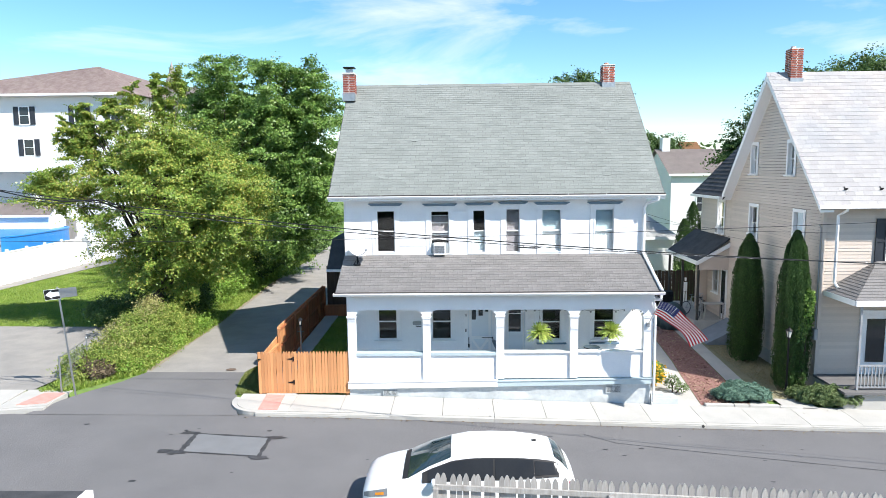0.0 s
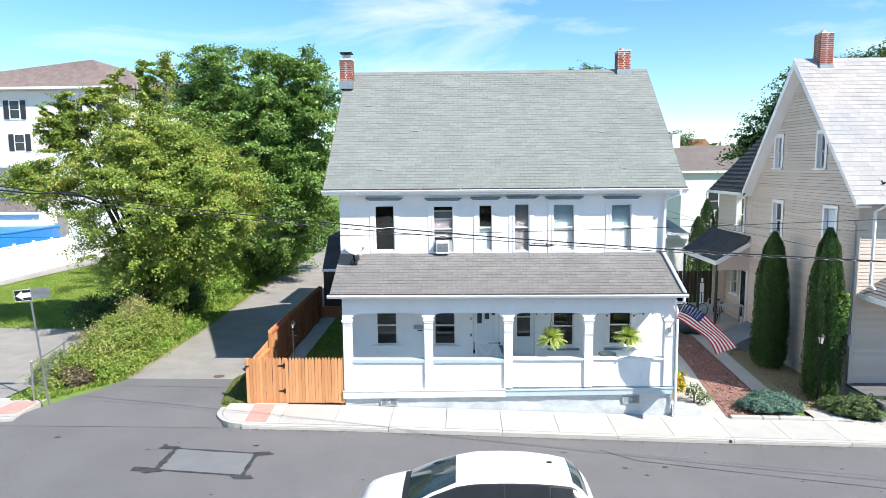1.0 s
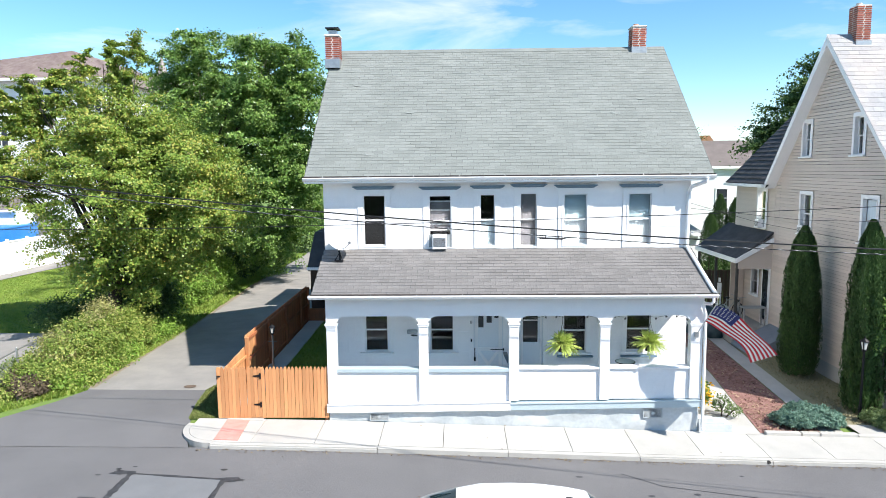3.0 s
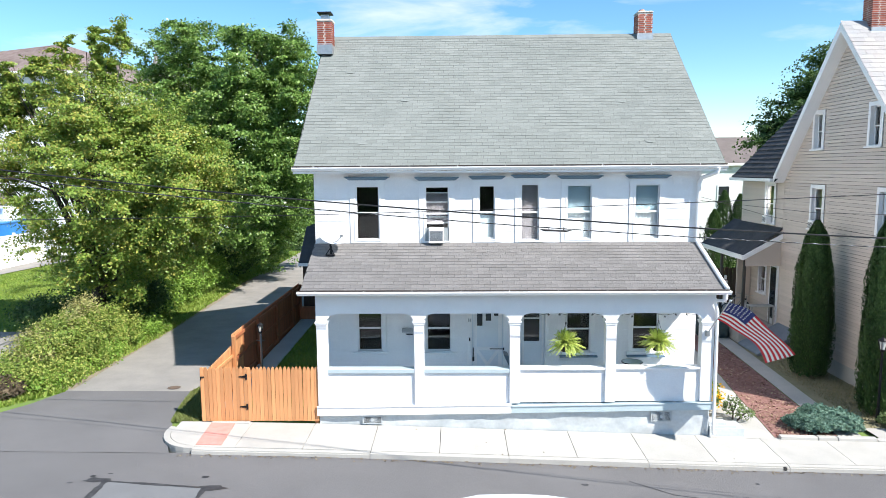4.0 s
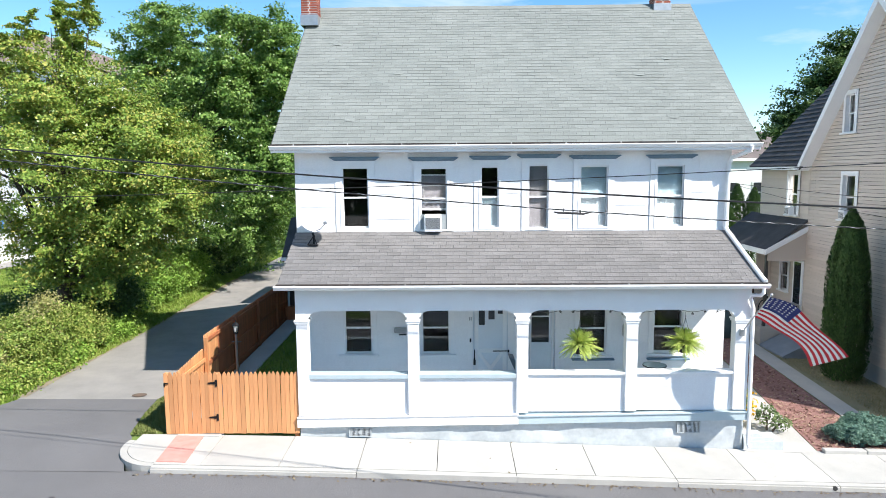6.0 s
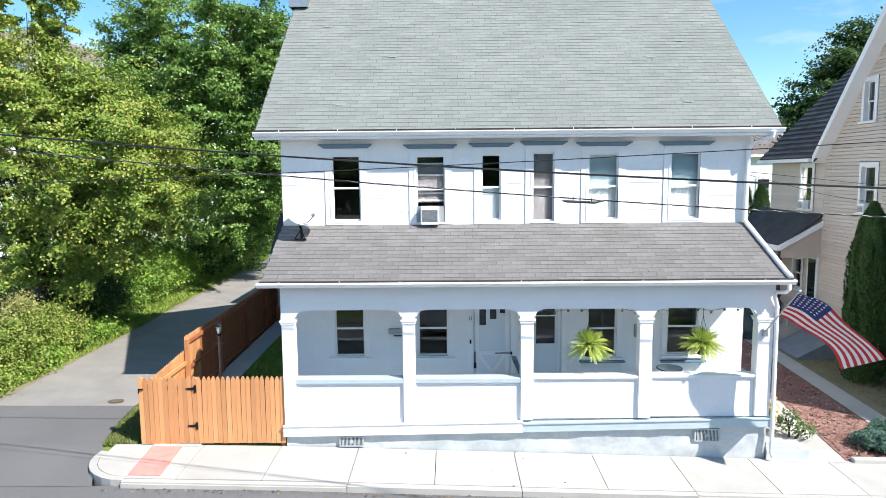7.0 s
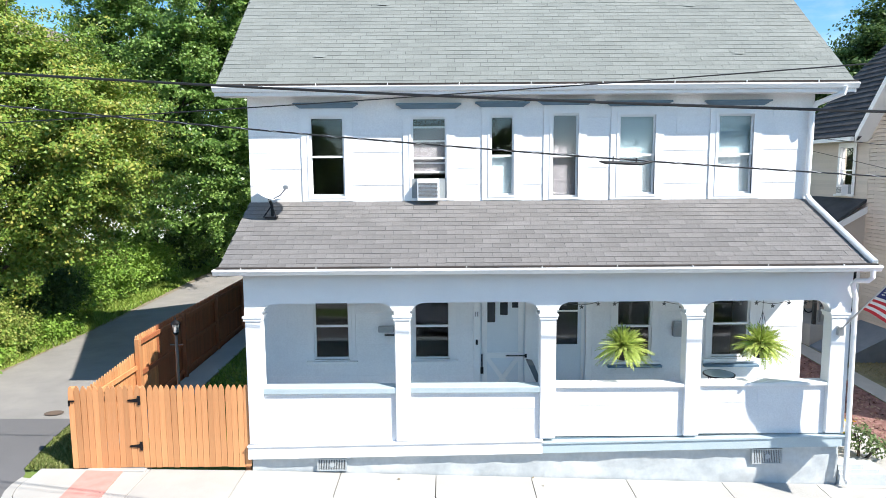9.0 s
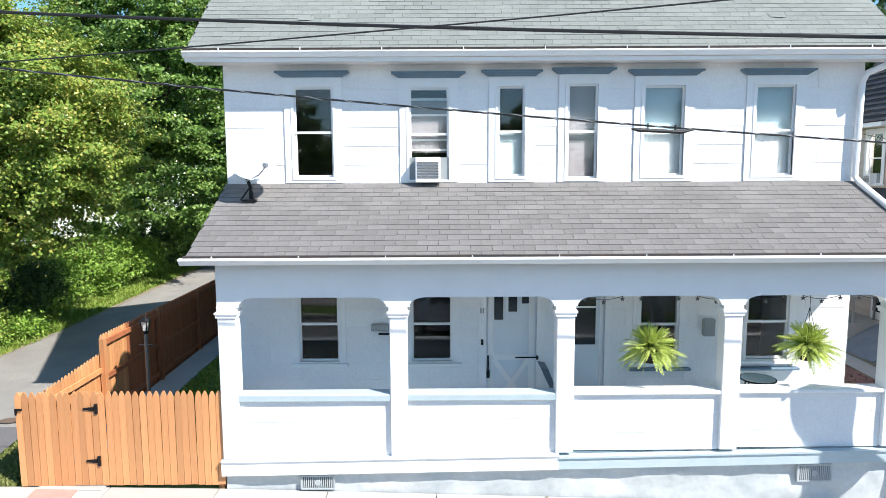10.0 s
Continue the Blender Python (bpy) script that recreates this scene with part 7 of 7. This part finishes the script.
def tar_line(bm, p, q, w, lift, n=14):
    p, q = Vector(p), Vector(q)
    d = (q - p).normalized()
    s = Vector((-d.y, d.x))
    l = [(p.lerp(q, i / n), w * rr.uniform(0.6, 1.4)) for i in range(n + 1)]
    for (a, wa), (b, wb) in zip(l, l[1:]):
        flat(bm, [a - s * wa, b - s * wb, b + s * wb, a + s * wa], lift)


tar_line(bm, (-8.25, 21.92), (-5.35, 21.63), 0.04, 0.010)
tar_line(bm, (-5.69, 21.75), (-5.62, 20.2), 0.05, 0.011)
tar_line(bm, (-5.4, 20.33), (-8.1, 20.60), 0.03, 0.012)
tar_line(bm, (-7.9, 22.0), (-7.82, 20.45), 0.08, 0.013)
for cx, cy in ((-8.25, 20.62), (-8.12, 21.93), (-5.5, 21.66), (-5.6, 20.28), (-7.95, 20.5)):
    flat(bm, [(cx + 0.35 * math.cos(a) * rr.uniform(0.5, 1.1), cy + 0.13 * math.sin(a) * rr.uniform(0.6, 1.2)) for a in np.linspace(0, 2 * math.pi, 12, endpoint=False)], 0.014 + 0.001 * cx * 0.1)
tagged(part("tar_seal", bm, TAR, None, "dark tar sealing round the road patch", "structure"), category="tar seal")
bm = bmesh.new()
tar_line(bm, (3.4, 22.6), (4.2, 22.0), 0.012, 0.006, 6)
tar_line(bm, (4.2, 22.0), (12.5, 20.2), 0.014, 0.006, 20)
tagged(part("road_crack", bm, TAR, None, "thin sealed crack along the asphalt", "structure"), category="crack")
bm = bmesh.new()
for i in range(22):
    x, y = rr.uniform(-12, 12), rr.uniform(18.5, 22.8)
    r = rr.uniform(0.03, 0.07)
    flat(bm, [(x + r * math.cos(a) * 1.5, y + r * math.sin(a) * rr.uniform(0.6, 1.1)) for a in np.linspace(0, 2 * math.pi, 8, endpoint=False)], 0.005)
tagged(part("oil_spots", bm, TAR, None, "small dark oil spots on the asphalt", "stuff"), category="stain")
bm = bmesh.new()
for x, y, r in ((-8.85, 27.58, 0.15),):
    bm.faces.new([bm.verts.new((x + r * 1.3 * math.cos(a), y + r * math.sin(a), P(x) + 0.02)) for a in np.linspace(0, 2 * math.pi, 16, endpoint=False)])
tagged(part("drain_cover", bm, material("rusty_iron", (0.16, 0.11, 0.08), (0.10, 0.08, 0.065), 0.85, scale=9), None, "small rusty brown drain cover in the alley", "structure"), category="drain")
bm = bmesh.new()
tube(bm, [(7.2, KERB_Y - 0.008, P(7.2) - 0.085), (7.2, KERB_Y + 0.05, P(7.2) - 0.085)], 0.045, 12)
# solid plug, painted near-black for the shade inside the pipe
tagged(part("kerb_drain", bm, UNLIT_DARK, None, "round drain outlet in the kerb, its hollow painted dark", "structure"), category="drain")
rng = np.random.default_rng(95)
n = 420
lx = rng.uniform(-7, 14, n)
ly = np.where(rng.random(n) < 0.92, KERB_Y - np.abs(rng.normal(size=n)) * 0.08 - 0.02, rng.uniform(19, 25.0, n))
lz = np.array([(road_z(a, b) + 0.012) if b < KERB_Y else P(a) - 0.02 * (25 - b) + 0.012 for a, b in zip(lx, ly)])
tagged(quads_mesh("fallen_leaves", leaves(rng, np.c_[lx, ly, lz], 0.05, 3.0, 1.3), leaf_material("dead_leaf", (0.17, 0.13, 0.08), (0.30, 0.25, 0.17), 0.3), None, "dry fallen leaves along the kerb", "stuff"), category="leaves")

# parked car
CARW = material("white_car_paint", (0.80, 0.81, 0.82), (0.78, 0.79, 0.80), 0.22, scale=0.5, bump=0, spec=0.6)
CARGLASS = material("dark_car_glass", (0.018, 0.035, 0.04), (0.03, 0.05, 0.055), 0.04, scale=1, bump=0, spec=0.8)
TINTED = material("tinted_side_glass", (0.02, 0.022, 0.025), (0.03, 0.032, 0.035), 0.12, scale=1, bump=0, spec=0.2)
CARBLACK = material("black_trim_plastic", (0.02, 0.02, 0.021), None, 0.6)
TYRE = material("tyre_rubber", (0.022, 0.022, 0.023), None, 0.85)
LAMP = material("headlight_lens", (0.22, 0.24, 0.26), None, 0.08, spec=0.8, bump=0)
AMBER = material("amber_lens", (0.75, 0.28, 0.03), None, 0.2, bump=0)
CX, CY = -0.08, 18.0
CZ = road_z(0, 18.0) - 0.06
car = thing("car", (CX, CY, CZ), "white compact sport utility car parked at the kerb", "car")
ST = [(0.00, 0.58, 0.40, 0.66, 0.50, 0.68), (0.05, 0.74, 0.32, 0.76, 0.62, 0.79), (0.18, 0.84, 0.28, 0.83, 0.70, 0.88), (0.45, 0.90, 0.27, 0.90, 0.76, 0.96), (0.72, 0.925, 0.27, 0.96, 0.78, 1.02), (0.98, 0.93, 0.27, 1.00, 0.79, 1.07), (1.48, 0.93, 0.27, 1.02, 0.70, 1.34), (1.98, 0.93, 0.27, 1.03, 0.60, 1.53), (2.35, 0.93, 0.27, 1.04, 0.61, 1.60), (2.9, 0.93, 0.27, 1.05, 0.61, 1.615), (3.4, 0.93, 0.27, 1.07, 0.60, 1.60), (3.85, 0.925, 0.28, 1.10, 0.58, 1.55), (4.16, 0.91, 0.30, 1.13, 0.56, 1.49), (4.36, 0.90, 0.31, 1.13, 0.60, 1.34), (4.55, 0.88, 0.33, 1.06, 0.64, 1.10), (4.63, 0.82, 0.36, 0.98, 0.62, 1.00), (4.67, 0.64, 0.42, 0.80, 0.50, 0.82)]


def car_ring(st):
    s, w, z0, zb, wr, zr = st
    zm = (z0 + zb) / 2
    half = [(0, z0 - 0.03), (w * 0.86, z0 - 0.02), (w * 0.97, z0 + 0.06), (w, zm - 0.04), (w * 0.99, zm + 0.12), (w * 0.955, zb), (wr + (w * 0.955 - wr) * 0.12, zr - (zr - zb) * 0.10), (wr * 0.86, zr + 0.012), (wr * 0.45, zr + 0.04), (0, zr + 0.05)]
    full = half + [(-y, z) for y, z in half[-2:0:-1]]
    return [Vector((CX - 2.33 + s, CY + y, CZ + z)) for y, z in full]


RINGS = [car_ring(s) for s in ST]
NR = len(RINGS[0])
bm = bmesh.new()
vr = [[bm.verts.new(p) for p in r] for r in RINGS]
for a, b in zip(vr, vr[1:]):
    for k in range(NR):
        bm.faces.new((a[k], a[(k + 1) % NR], b[(k + 1) % NR], b[k]))
bm.faces.new(vr[0][::-1])
bm.faces.new(vr[-1])
body = part("body", bm, CARW, car, "white painted body", smooth=True)


def panel(i0, i1, k0, k1, u0, u1, v0, v1, out=0.012):
    """A pane laid over the body between stations and ring points."""
    bm = bmesh.new()
    nu, nv = 16, 6
    g = []
    for a in range(nu + 1):
        row = []
        for b in range(nv + 1):
            u = i0 + (i1 - i0) * (u0 + (u1 - u0) * a / nu)
            v = k0 + (k1 - k0) * (v0 + (v1 - v0) * b / nv)
            iu, iv = min(int(u), len(RINGS) - 2), int(math.floor(v))
            fu, fv = u - iu, v - iv
            q = [RINGS[iu][iv % NR], RINGS[iu + 1][iv % NR], RINGS[iu][(iv + 1) % NR], RINGS[iu + 1][(iv + 1) % NR]]
            p = q[0] * (1 - fu) * (1 - fv) + q[1] * fu * (1 - fv) + q[2] * (1 - fu) * fv + q[3] * fu * fv
            c = Vector((p.x, CY, CZ + 0.8))
            row.append(bm.verts.new(p + (p - c).normalized() * out))
        g.append(row)
    for a in range(nu):
        for b in range(nv):
            bm.faces.new((g[a][b], g[a + 1][b], g[a + 1][b + 1], g[a][b + 1]))
    return bm


part("cowl", panel(4.66, 5.2, 7, 11, 0.0, 1.0, -0.12, 1.12, 0.009), CARBLACK, car, "black plastic cowl below the windshield", smooth=True)
part("windshield", panel(5.06, 7, 7, 11, 0.0, 0.97, -0.18, 1.18), CARGLASS, car, "dark windshield", smooth=True)
part("rear_window", panel(12, 14, 7, 11, 0.06, 0.85, -0.1, 1.1), CARGLASS, car, "dark rear window", smooth=True)
for k0, k1 in ((5, 6), (13, 12)):
    part("window_trim", panel(5.7, 12.5, k0, k1, 0.0, 1.0, 0.08, 0.90, 0.010), CARBLACK, car, "black window surround", smooth=True)
    part("side_window", panel(5.95, 8.92, k0, k1, 0.0, 1.0, 0.14, 0.84, 0.02), TINTED, car, "dark side window", smooth=True)
    part("side_window", panel(9.0, 10.72, k0, k1, 0.0, 1.0, 0.14, 0.84, 0.02), TINTED, car, "dark side window", smooth=True)
    part("side_window", panel(10.78, 12.35, k0, k1, 0.0, 1.0, 0.22, 0.80, 0.02), TINTED, car, "dark side window", smooth=True)
for k0, k1 in ((4, 5), (14, 13)):
    hl = part("headlight", panel(1.0, 3.5, k0, k1, 0.0, 1.0, 0.15, 0.95, 0.006), LAMP, car, "clear headlight", smooth=True)
    part("indicator", panel(2.5, 3.2, k0, k1, 0.0, 1.0, 0.35, 0.65, 0.012), AMBER, hl, "amber indicator", smooth=True)
    part("taillight", panel(13.6, 15, k0, k1, 0.0, 0.9, 0.2, 0.95, 0.008), material("red_lens", (0.5, 0.02, 0.02), None, 0.2, bump=0), car, "red taillight", smooth=True)
for sy in (-1, 1):
    bm = soft_box(CX - 0.80, CX - 0.62, CY + sy * 1.0 - 0.09, CY + sy * 1.0 + 0.09, CZ + 1.02, CZ + 1.17, 0.04, 2)
    part("wing_mirror", bm, CARW, car, smooth=True)
    for s in (0.88, 3.62):
        x = CX - 2.33 + s
        y = CY + sy * 0.80
        bm = bmesh.new()
        tube(bm, [(x, y - 0.13 * sy, CZ + 0.34), (x, y - 0.11 * sy, CZ + 0.34), (x, y + 0.11 * sy, CZ + 0.34), (x, y + 0.135 * sy, CZ + 0.34)], [0.30, 0.34, 0.34, 0.30], 24)
        wh = part("wheel", bm, TYRE, car, "black tyre")
        bm = bmesh.new()
        tube(bm, [(x, y + 0.13 * sy, CZ + 0.34), (x, y + 0.142 * sy, CZ + 0.34)], [0.22, 0.20], 20)
        part("rim", bm, GALV, wh, "grey alloy rim")
bm = soft_box(CX + 1.42, CX + 1.53, CY - 0.02, CY + 0.02, CZ + 1.60, CZ + 1.645, 0.012)
part("antenna", bm, CARBLACK, car)
part("grille", soft_box(CX - 2.345, CX - 2.28, CY - 0.42, CY + 0.42, CZ + 0.45, CZ + 0.62, 0.01), CARBLACK, car, "black front grille")
bm = bmesh.new()
tube(bm, [(CX - 1.12, CY - 0.6, CZ + 1.10), (CX - 1.02, CY - 0.1, CZ + 1.17)], 0.012, 5)
tube(bm, [(CX - 1.12, CY + 0.05, CZ + 1.12), (CX - 1.0, CY + 0.55, CZ + 1.17)], 0.012, 5)
part("wipers", bm, CARBLACK, car)

# near side: weathered picket fence and a flat-roofed shed
nf = thing("picket_fence", (5, 15, 0), "weathered grey wooden picket fence on the near side of the street", "fence")
PG = picket_mesh("picket", 0.105, 2.1, GREYWOOD, 0.02)
x = -0.66
while x < 14:
    zt = 2.07 - 0.038 * (x + 0.7)
    piece("picket", PG, nf, Matrix.Translation((x, 15.0 - 0.02 * (x + 0.7), zt - 2.1 + rnd.uniform(-0.015, 0.015))) @ Matrix.Rotation(radians(rnd.uniform(-1, 1)), 4, "Y"))
    x += 0.125
for dz in (0.20, 1.5):
    for a, b in ((-0.72, 2.4), (2.4, 6.0), (6.0, 10.0), (10.0, 14.0)):
        bm = bmesh.new()
        za, zb = 2.07 - 0.038 * (a + 0.7) - dz, 2.07 - 0.038 * (b + 0.7) - dz
        ya, yb = 14.985 - 0.02 * (a + 0.7), 14.985 - 0.02 * (b + 0.7)
        vs = [bm.verts.new(p) for p in ((a, ya, za), (b, yb, zb), (b, yb, zb - 0.09), (a, ya, za - 0.09), (a, ya - 0.05, za), (b, yb - 0.05, zb), (b, yb - 0.05, zb - 0.09), (a, ya - 0.05, za - 0.09))]
        for f in ((0, 1, 2, 3), (7, 6, 5, 4), (0, 4, 5, 1), (3, 2, 6, 7), (0, 3, 7, 4), (1, 5, 6, 2)):
            bm.faces.new([vs[i] for i in f])
        part("rail", bm, GREYWOOD, nf)
for x in (-0.7, 2.4, 6.0, 10.0, 14.0):
    part("post", soft_box(x - 0.05, x + 0.05, 14.83 - 0.02 * (x + 0.7), 14.93 - 0.02 * (x + 0.7), -0.6, 1.85 - 0.038 * (x + 0.7), 0.01), GREYWOOD, nf)
sh = thing("shed", (-11.0, 14.6, 0), "low shed with a flat dark felt roof and white edge", "shed")
part("wall", boxes((-14.0, -7.6, 13.2, 15.5, -0.3, 1.32)), WHITE_FAR, sh)
part("felt_roof", boxes((-14.1, -7.47, 13.1, 15.6, 1.32, 1.40)), DARK_SH, sh, "dark grey felt roof")
part("roof_edge", boxes((-7.47, -7.33, 13.1, 15.62, 1.16, 1.41)), WHITE_TRIM, sh, "white roof edge")


# ---- near side behind the flight: unseen ground and trees, added for window reflections ----
setting("unseen_near_lot", sheet([-120, -90, *range(-60, 61, 3), 90, 120], [-140, -45, -20, -5, 6, 14.6], lambda x, y: P(x) - 0.02), ASPHALT_OLD, "unseen grey asphalt ground added for window reflections", "road", True)
rng = np.random.default_rng(90)
n = 9000
pos = np.c_[rng.uniform(-90, 90, n), rng.uniform(-62, -50, n), np.zeros(n)]
pos[:, 2] = rng.random(n) ** 0.8 * (9 + 4 * np.sin(pos[:, 0] * 0.21) + 2.5 * np.sin(pos[:, 0] * 0.57 + 1))
tagged(quads_mesh("woods", leaves(rng, pos, 1.5, 0.5, 1.3), DARKLEAF, None, "unseen belt of dark trees added for window reflections", "stuff"), category="woods")


# ---- cladding and roofing pieces ----
def clad(parent, face, u0, u1, z0, z1, course, width, holes, mat, name, axis="y", proud=0.012, limit=None, seed=1, butt=0.004, slot=0.0):
    """Courses of lapped boards on a wall: face is the wall's plane, u runs along it."""
    rng = random.Random(seed)
    lap = 0.0 if slot else 0.004

    def put_board(p, q, low, high, out, g):
        bm = bmesh.new()
        low += slot
        co = [(p + g, -out, low), (q - g, -out, low), (q - g, -0.003, high + lap), (p + g, -0.003, high + lap), (p + g, 0.015, low), (q - g, 0.015, low), (q - g, 0.015, high + lap), (p + g, 0.015, high + lap)]
        if axis == "y":
            vs = [bm.verts.new((u, face + w, h)) for u, w, h in co]
        else:
            vs = [bm.verts.new((face + w, u, h)) for u, w, h in co]
        for f in ((0, 1, 2, 3), (0, 4, 5, 1), (0, 3, 7, 4), (1, 5, 6, 2), (3, 2, 6, 7), (4, 7, 6, 5)):
            bm.faces.new([vs[i] for i in f])
        part(name, bm, mat, parent)

    z = z0
    r = 0
    while z < z1 - 0.02:
        top = min(z + course, z1)
        lo, hi = (u0, u1) if limit is None else limit((z + top) / 2)
        cuts = sorted((max(h[0], lo), min(h[1], hi)) for h in holes if h[2] < top - 0.001 and h[3] > z + 0.001 and h[1] > lo and h[0] < hi)
        spans, a = [], lo
        for h in holes:
            for zl, zh in ((h[3], top), (z, h[2])):
                if z - 0.001 <= zl < zh - 0.006 and zh <= top + 0.001 and h[2] < top - 0.001 and h[3] > z + 0.001 and h[0] >= lo and h[1] <= hi:
                    put_board(h[0], h[1], zl, zh, proud * (top - zl) / (top - z) if zl > z else proud, 0)
        for c, e in cuts:
            if c > a + 0.005:
                spans.append((a, c))
            a = max(a, e)
        if hi > a + 0.005:
            spans.append((a, hi))
        off = (r % 2) * width / 2 + rng.uniform(-0.05, 0.05)
        for s, e in spans:
            edges = [s] + [k for k in np.arange(lo - off, hi + width, width).tolist() if s + 0.06 < k < e - 0.06] + [e]
            for p, q in zip(edges, edges[1:]):
                put_board(p, q, z, top, proud + rng.uniform(-0.001, 0.001), butt / 2 if q - p > 0.1 else 0)
        z += course
        r += 1


def grown(holes, c):
    return [(a - c, b + c, z - 0.02, t + c) for a, b, z, t in holes]


clad(front, HY, HX0, HX1, 0.5, 6.41, 0.305, 1.22, grown([(x - w / 2, x + w / 2, z, z + h) for x, z, w, h in UP], 0.15) + grown([(x - w / 2, x + w / 2, z, z + h) for x, z, w, h in LOW], 0.11) + [(a - 0.12, b + 0.12, c, d + 0.1) for a, b, c, d in DOORS], WHITE, "siding_panel", proud=0.008, seed=2, butt=0.004, slot=0.004)
for (a0, a1), (b0, b1), zt, zb in zip(POSTS, POSTS[1:], RAIL_TOP, PANEL_LOW):
    clad(house, FY0 + 0.04, a1 + 0.01, b0 - 0.01, zb, zt - 0.05, 0.27, 1.0, [], WHITE, "panel_board", proud=0.007, seed=int(a0 * 10), butt=0.003)

gw = [(y - w / 2 - 0.125, y + w / 2 + 0.125, z - 0.02, z + h + 0.125) for y, z, w, h in SIDE_WIN]


def gable_span(z):
    if z < NEZ:
        return NY0 + 0.001, NY1
    k = (z - NEZ) / (NRZ - 0.25 - NEZ)
    return NY0 + (NRY - NY0) * k, NY1 - (NY1 - NRY) * k


clad(gable, NX0 + 0.02, NY0, NY1, 0.0, NRZ - 0.35, 0.115, 20, gw, BEIGE, "clapboard", "x", 0.016, gable_span, 3, slot=0.011)
wing = part("wing_base_board", boxes((12.27, 12.30, NY1 + 0.01, 38.2, -0.30, -0.16)), BEIGE, nb)
clad(wing, 12.30, NY1 + 0.04, 38.2, -0.16, 5.9, 0.115, 20, [(35.55 - 0.47, 35.55 + 0.47, 4.23, 5.87), (34.56, 35.22, -0.2, 2.66), (35.52, 36.28, 1.30, 2.52)], BEIGE, "clapboard", "x", 0.016, None, 9, slot=0.011)
nbf = part("front_cladding_base", boxes((NX0 + 0.2, NX0 + 0.25, NY0 + 0.01, NY0 + 0.05, 0.1, 0.12)), BEIGE, nb)
clad(nbf, NY0, NX0 + 0.09, 17.0, 0.1, NEZ - 0.02, 0.115, 20, [(15.0 - 0.55, 15.0 + 0.55, 4.08, 5.67), (13.73, 14.87, 0.1, 2.4)], BEIGE, "clapboard", "y", 0.016, None, 4, slot=0.008)

shingles(roof, RX0 + 0.02, RX1 - 0.02, E0, pitch, math.hypot(R0[0] - E0[0], R0[1] - E0[1]), 0.142, 0.305, SHINGLE, SHINGLE_J, 290, thick=0.0065, seed=3)
bm = bmesh.new()
x = RX0 + 0.02
rr = random.Random(8)
while x < RX1 - 0.1:
    prism(bm, [(R0[0] - 0.13, R0[1] - 0.085 + rr.uniform(0, 0.006)), (R0[0], R0[1] + 0.03 + rr.uniform(0, 0.006)), (R0[0] + 0.13, R0[1] - 0.085), (R0[0] + 0.13, R0[1] - 0.10), (R0[0], R0[1] + 0.012), (R0[0] - 0.13, R0[1] - 0.10)], "x", x, min(x + 0.3, RX1 - 0.02))
    x += 0.295
part("ridge_cap", bm, SHINGLE_J, roof, kind="stuff")
pslope = math.atan2(PT[1] - PE[1], PT[0] - PE[0])
shingles(porch_roof, PX0 + 0.01, PX1 - 0.01, PE, pslope, math.hypot(PT[0] - PE[0], PT[1] - PE[1]), 0.142, 0.305, PORCH_SH, PORCH_SH_J, 290, thick=0.008, seed=5, gap=0.0034)
nsl = math.atan2(NRZ - EF[1], NRY - EF[0])
shingles(nroof, NX0 - 0.47, 19.0, (EF[0], EF[1] + 0.01), nsl, math.hypot(NRY - EF[0], NRZ - EF[1]), 0.20, 0.30, SLATE_PIECE, SLATE_ROOF, 290, "slate", 0.009, 6)
wsl = math.atan2(9.9 - 6.05, 15.6 - 11.9)
shingles(wing_roof, -38.44, -NY1 - 0.15, (11.9, 6.06), wsl, 5.3, 0.26, 0.40, DARK_SH, DARK_SH, 0, "shingle", 0.03, 7, Matrix.Rotation(radians(-90), 4, "Z"))

# curled tabs, each with a near-black block as the shade below
for sx, up in ((-3.66, 4.40), (-1.89, 2.91), (-2.97, 0.90), (5.30, 3.52), (4.89, 0.91), (4.44, 2.77)):
    bm = bmesh.new()
    lift = Matrix.Translation((sx, E0[0], E0[1])) @ Matrix.Rotation(pitch, 4, "X") @ Matrix.Translation((0, up, 0.012))
    top = [bm.verts.new(lift @ Vector(p)) for p in ((-0.13, 0, 0.0), (-0.04, -0.010, 0.02), (0.05, -0.010, 0.016), (0.13, 0, 0.002), (0.14, 0.12, 0.002), (-0.14, 0.12, 0.002))]
    bm.faces.new(top)
    low = [bm.verts.new(v.co - Vector((0, 0, 0.005))) for v in top]
    bm.faces.new(low[::-1])
    for k in range(6):
        bm.faces.new((top[k], low[k], low[(k + 1) % 6], top[(k + 1) % 6]))
    part("curled_shingle", bm, SHINGLE, roof, "curled shingle tab")
    part("gap", boxes((sx - 0.07, sx + 0.07, E0[0] + up * math.cos(pitch) - 0.012, E0[0] + up * math.cos(pitch) + 0.03, E0[1] + up * math.sin(pitch) + 0.002, E0[1] + up * math.sin(pitch) + 0.018)), GAP_SHADE, roof, "dark block standing for the shade under a curled tab")

# snow guards low on the slate roof
for gx in (12.9, 14.1, 15.3, 16.5):
    bm = bmesh.new()
    box(bm, -0.02, 0.02, 0.0, 0.14, 0.015, 0.03, Matrix.Translation((gx, EF[0] + 0.42, EF[1] + 0.01 + 0.42 * math.tan(nsl))) @ Matrix.Rotation(nsl, 4, "X"))
    box(bm, -0.05, 0.05, -0.012, 0.004, 0.015, 0.11, Matrix.Translation((gx, EF[0] + 0.42, EF[1] + 0.01 + 0.42 * math.tan(nsl))) @ Matrix.Rotation(nsl, 4, "X"))
    part("snow_guard", bm, BLACK_IRON, nroof, "small dark snow guard")
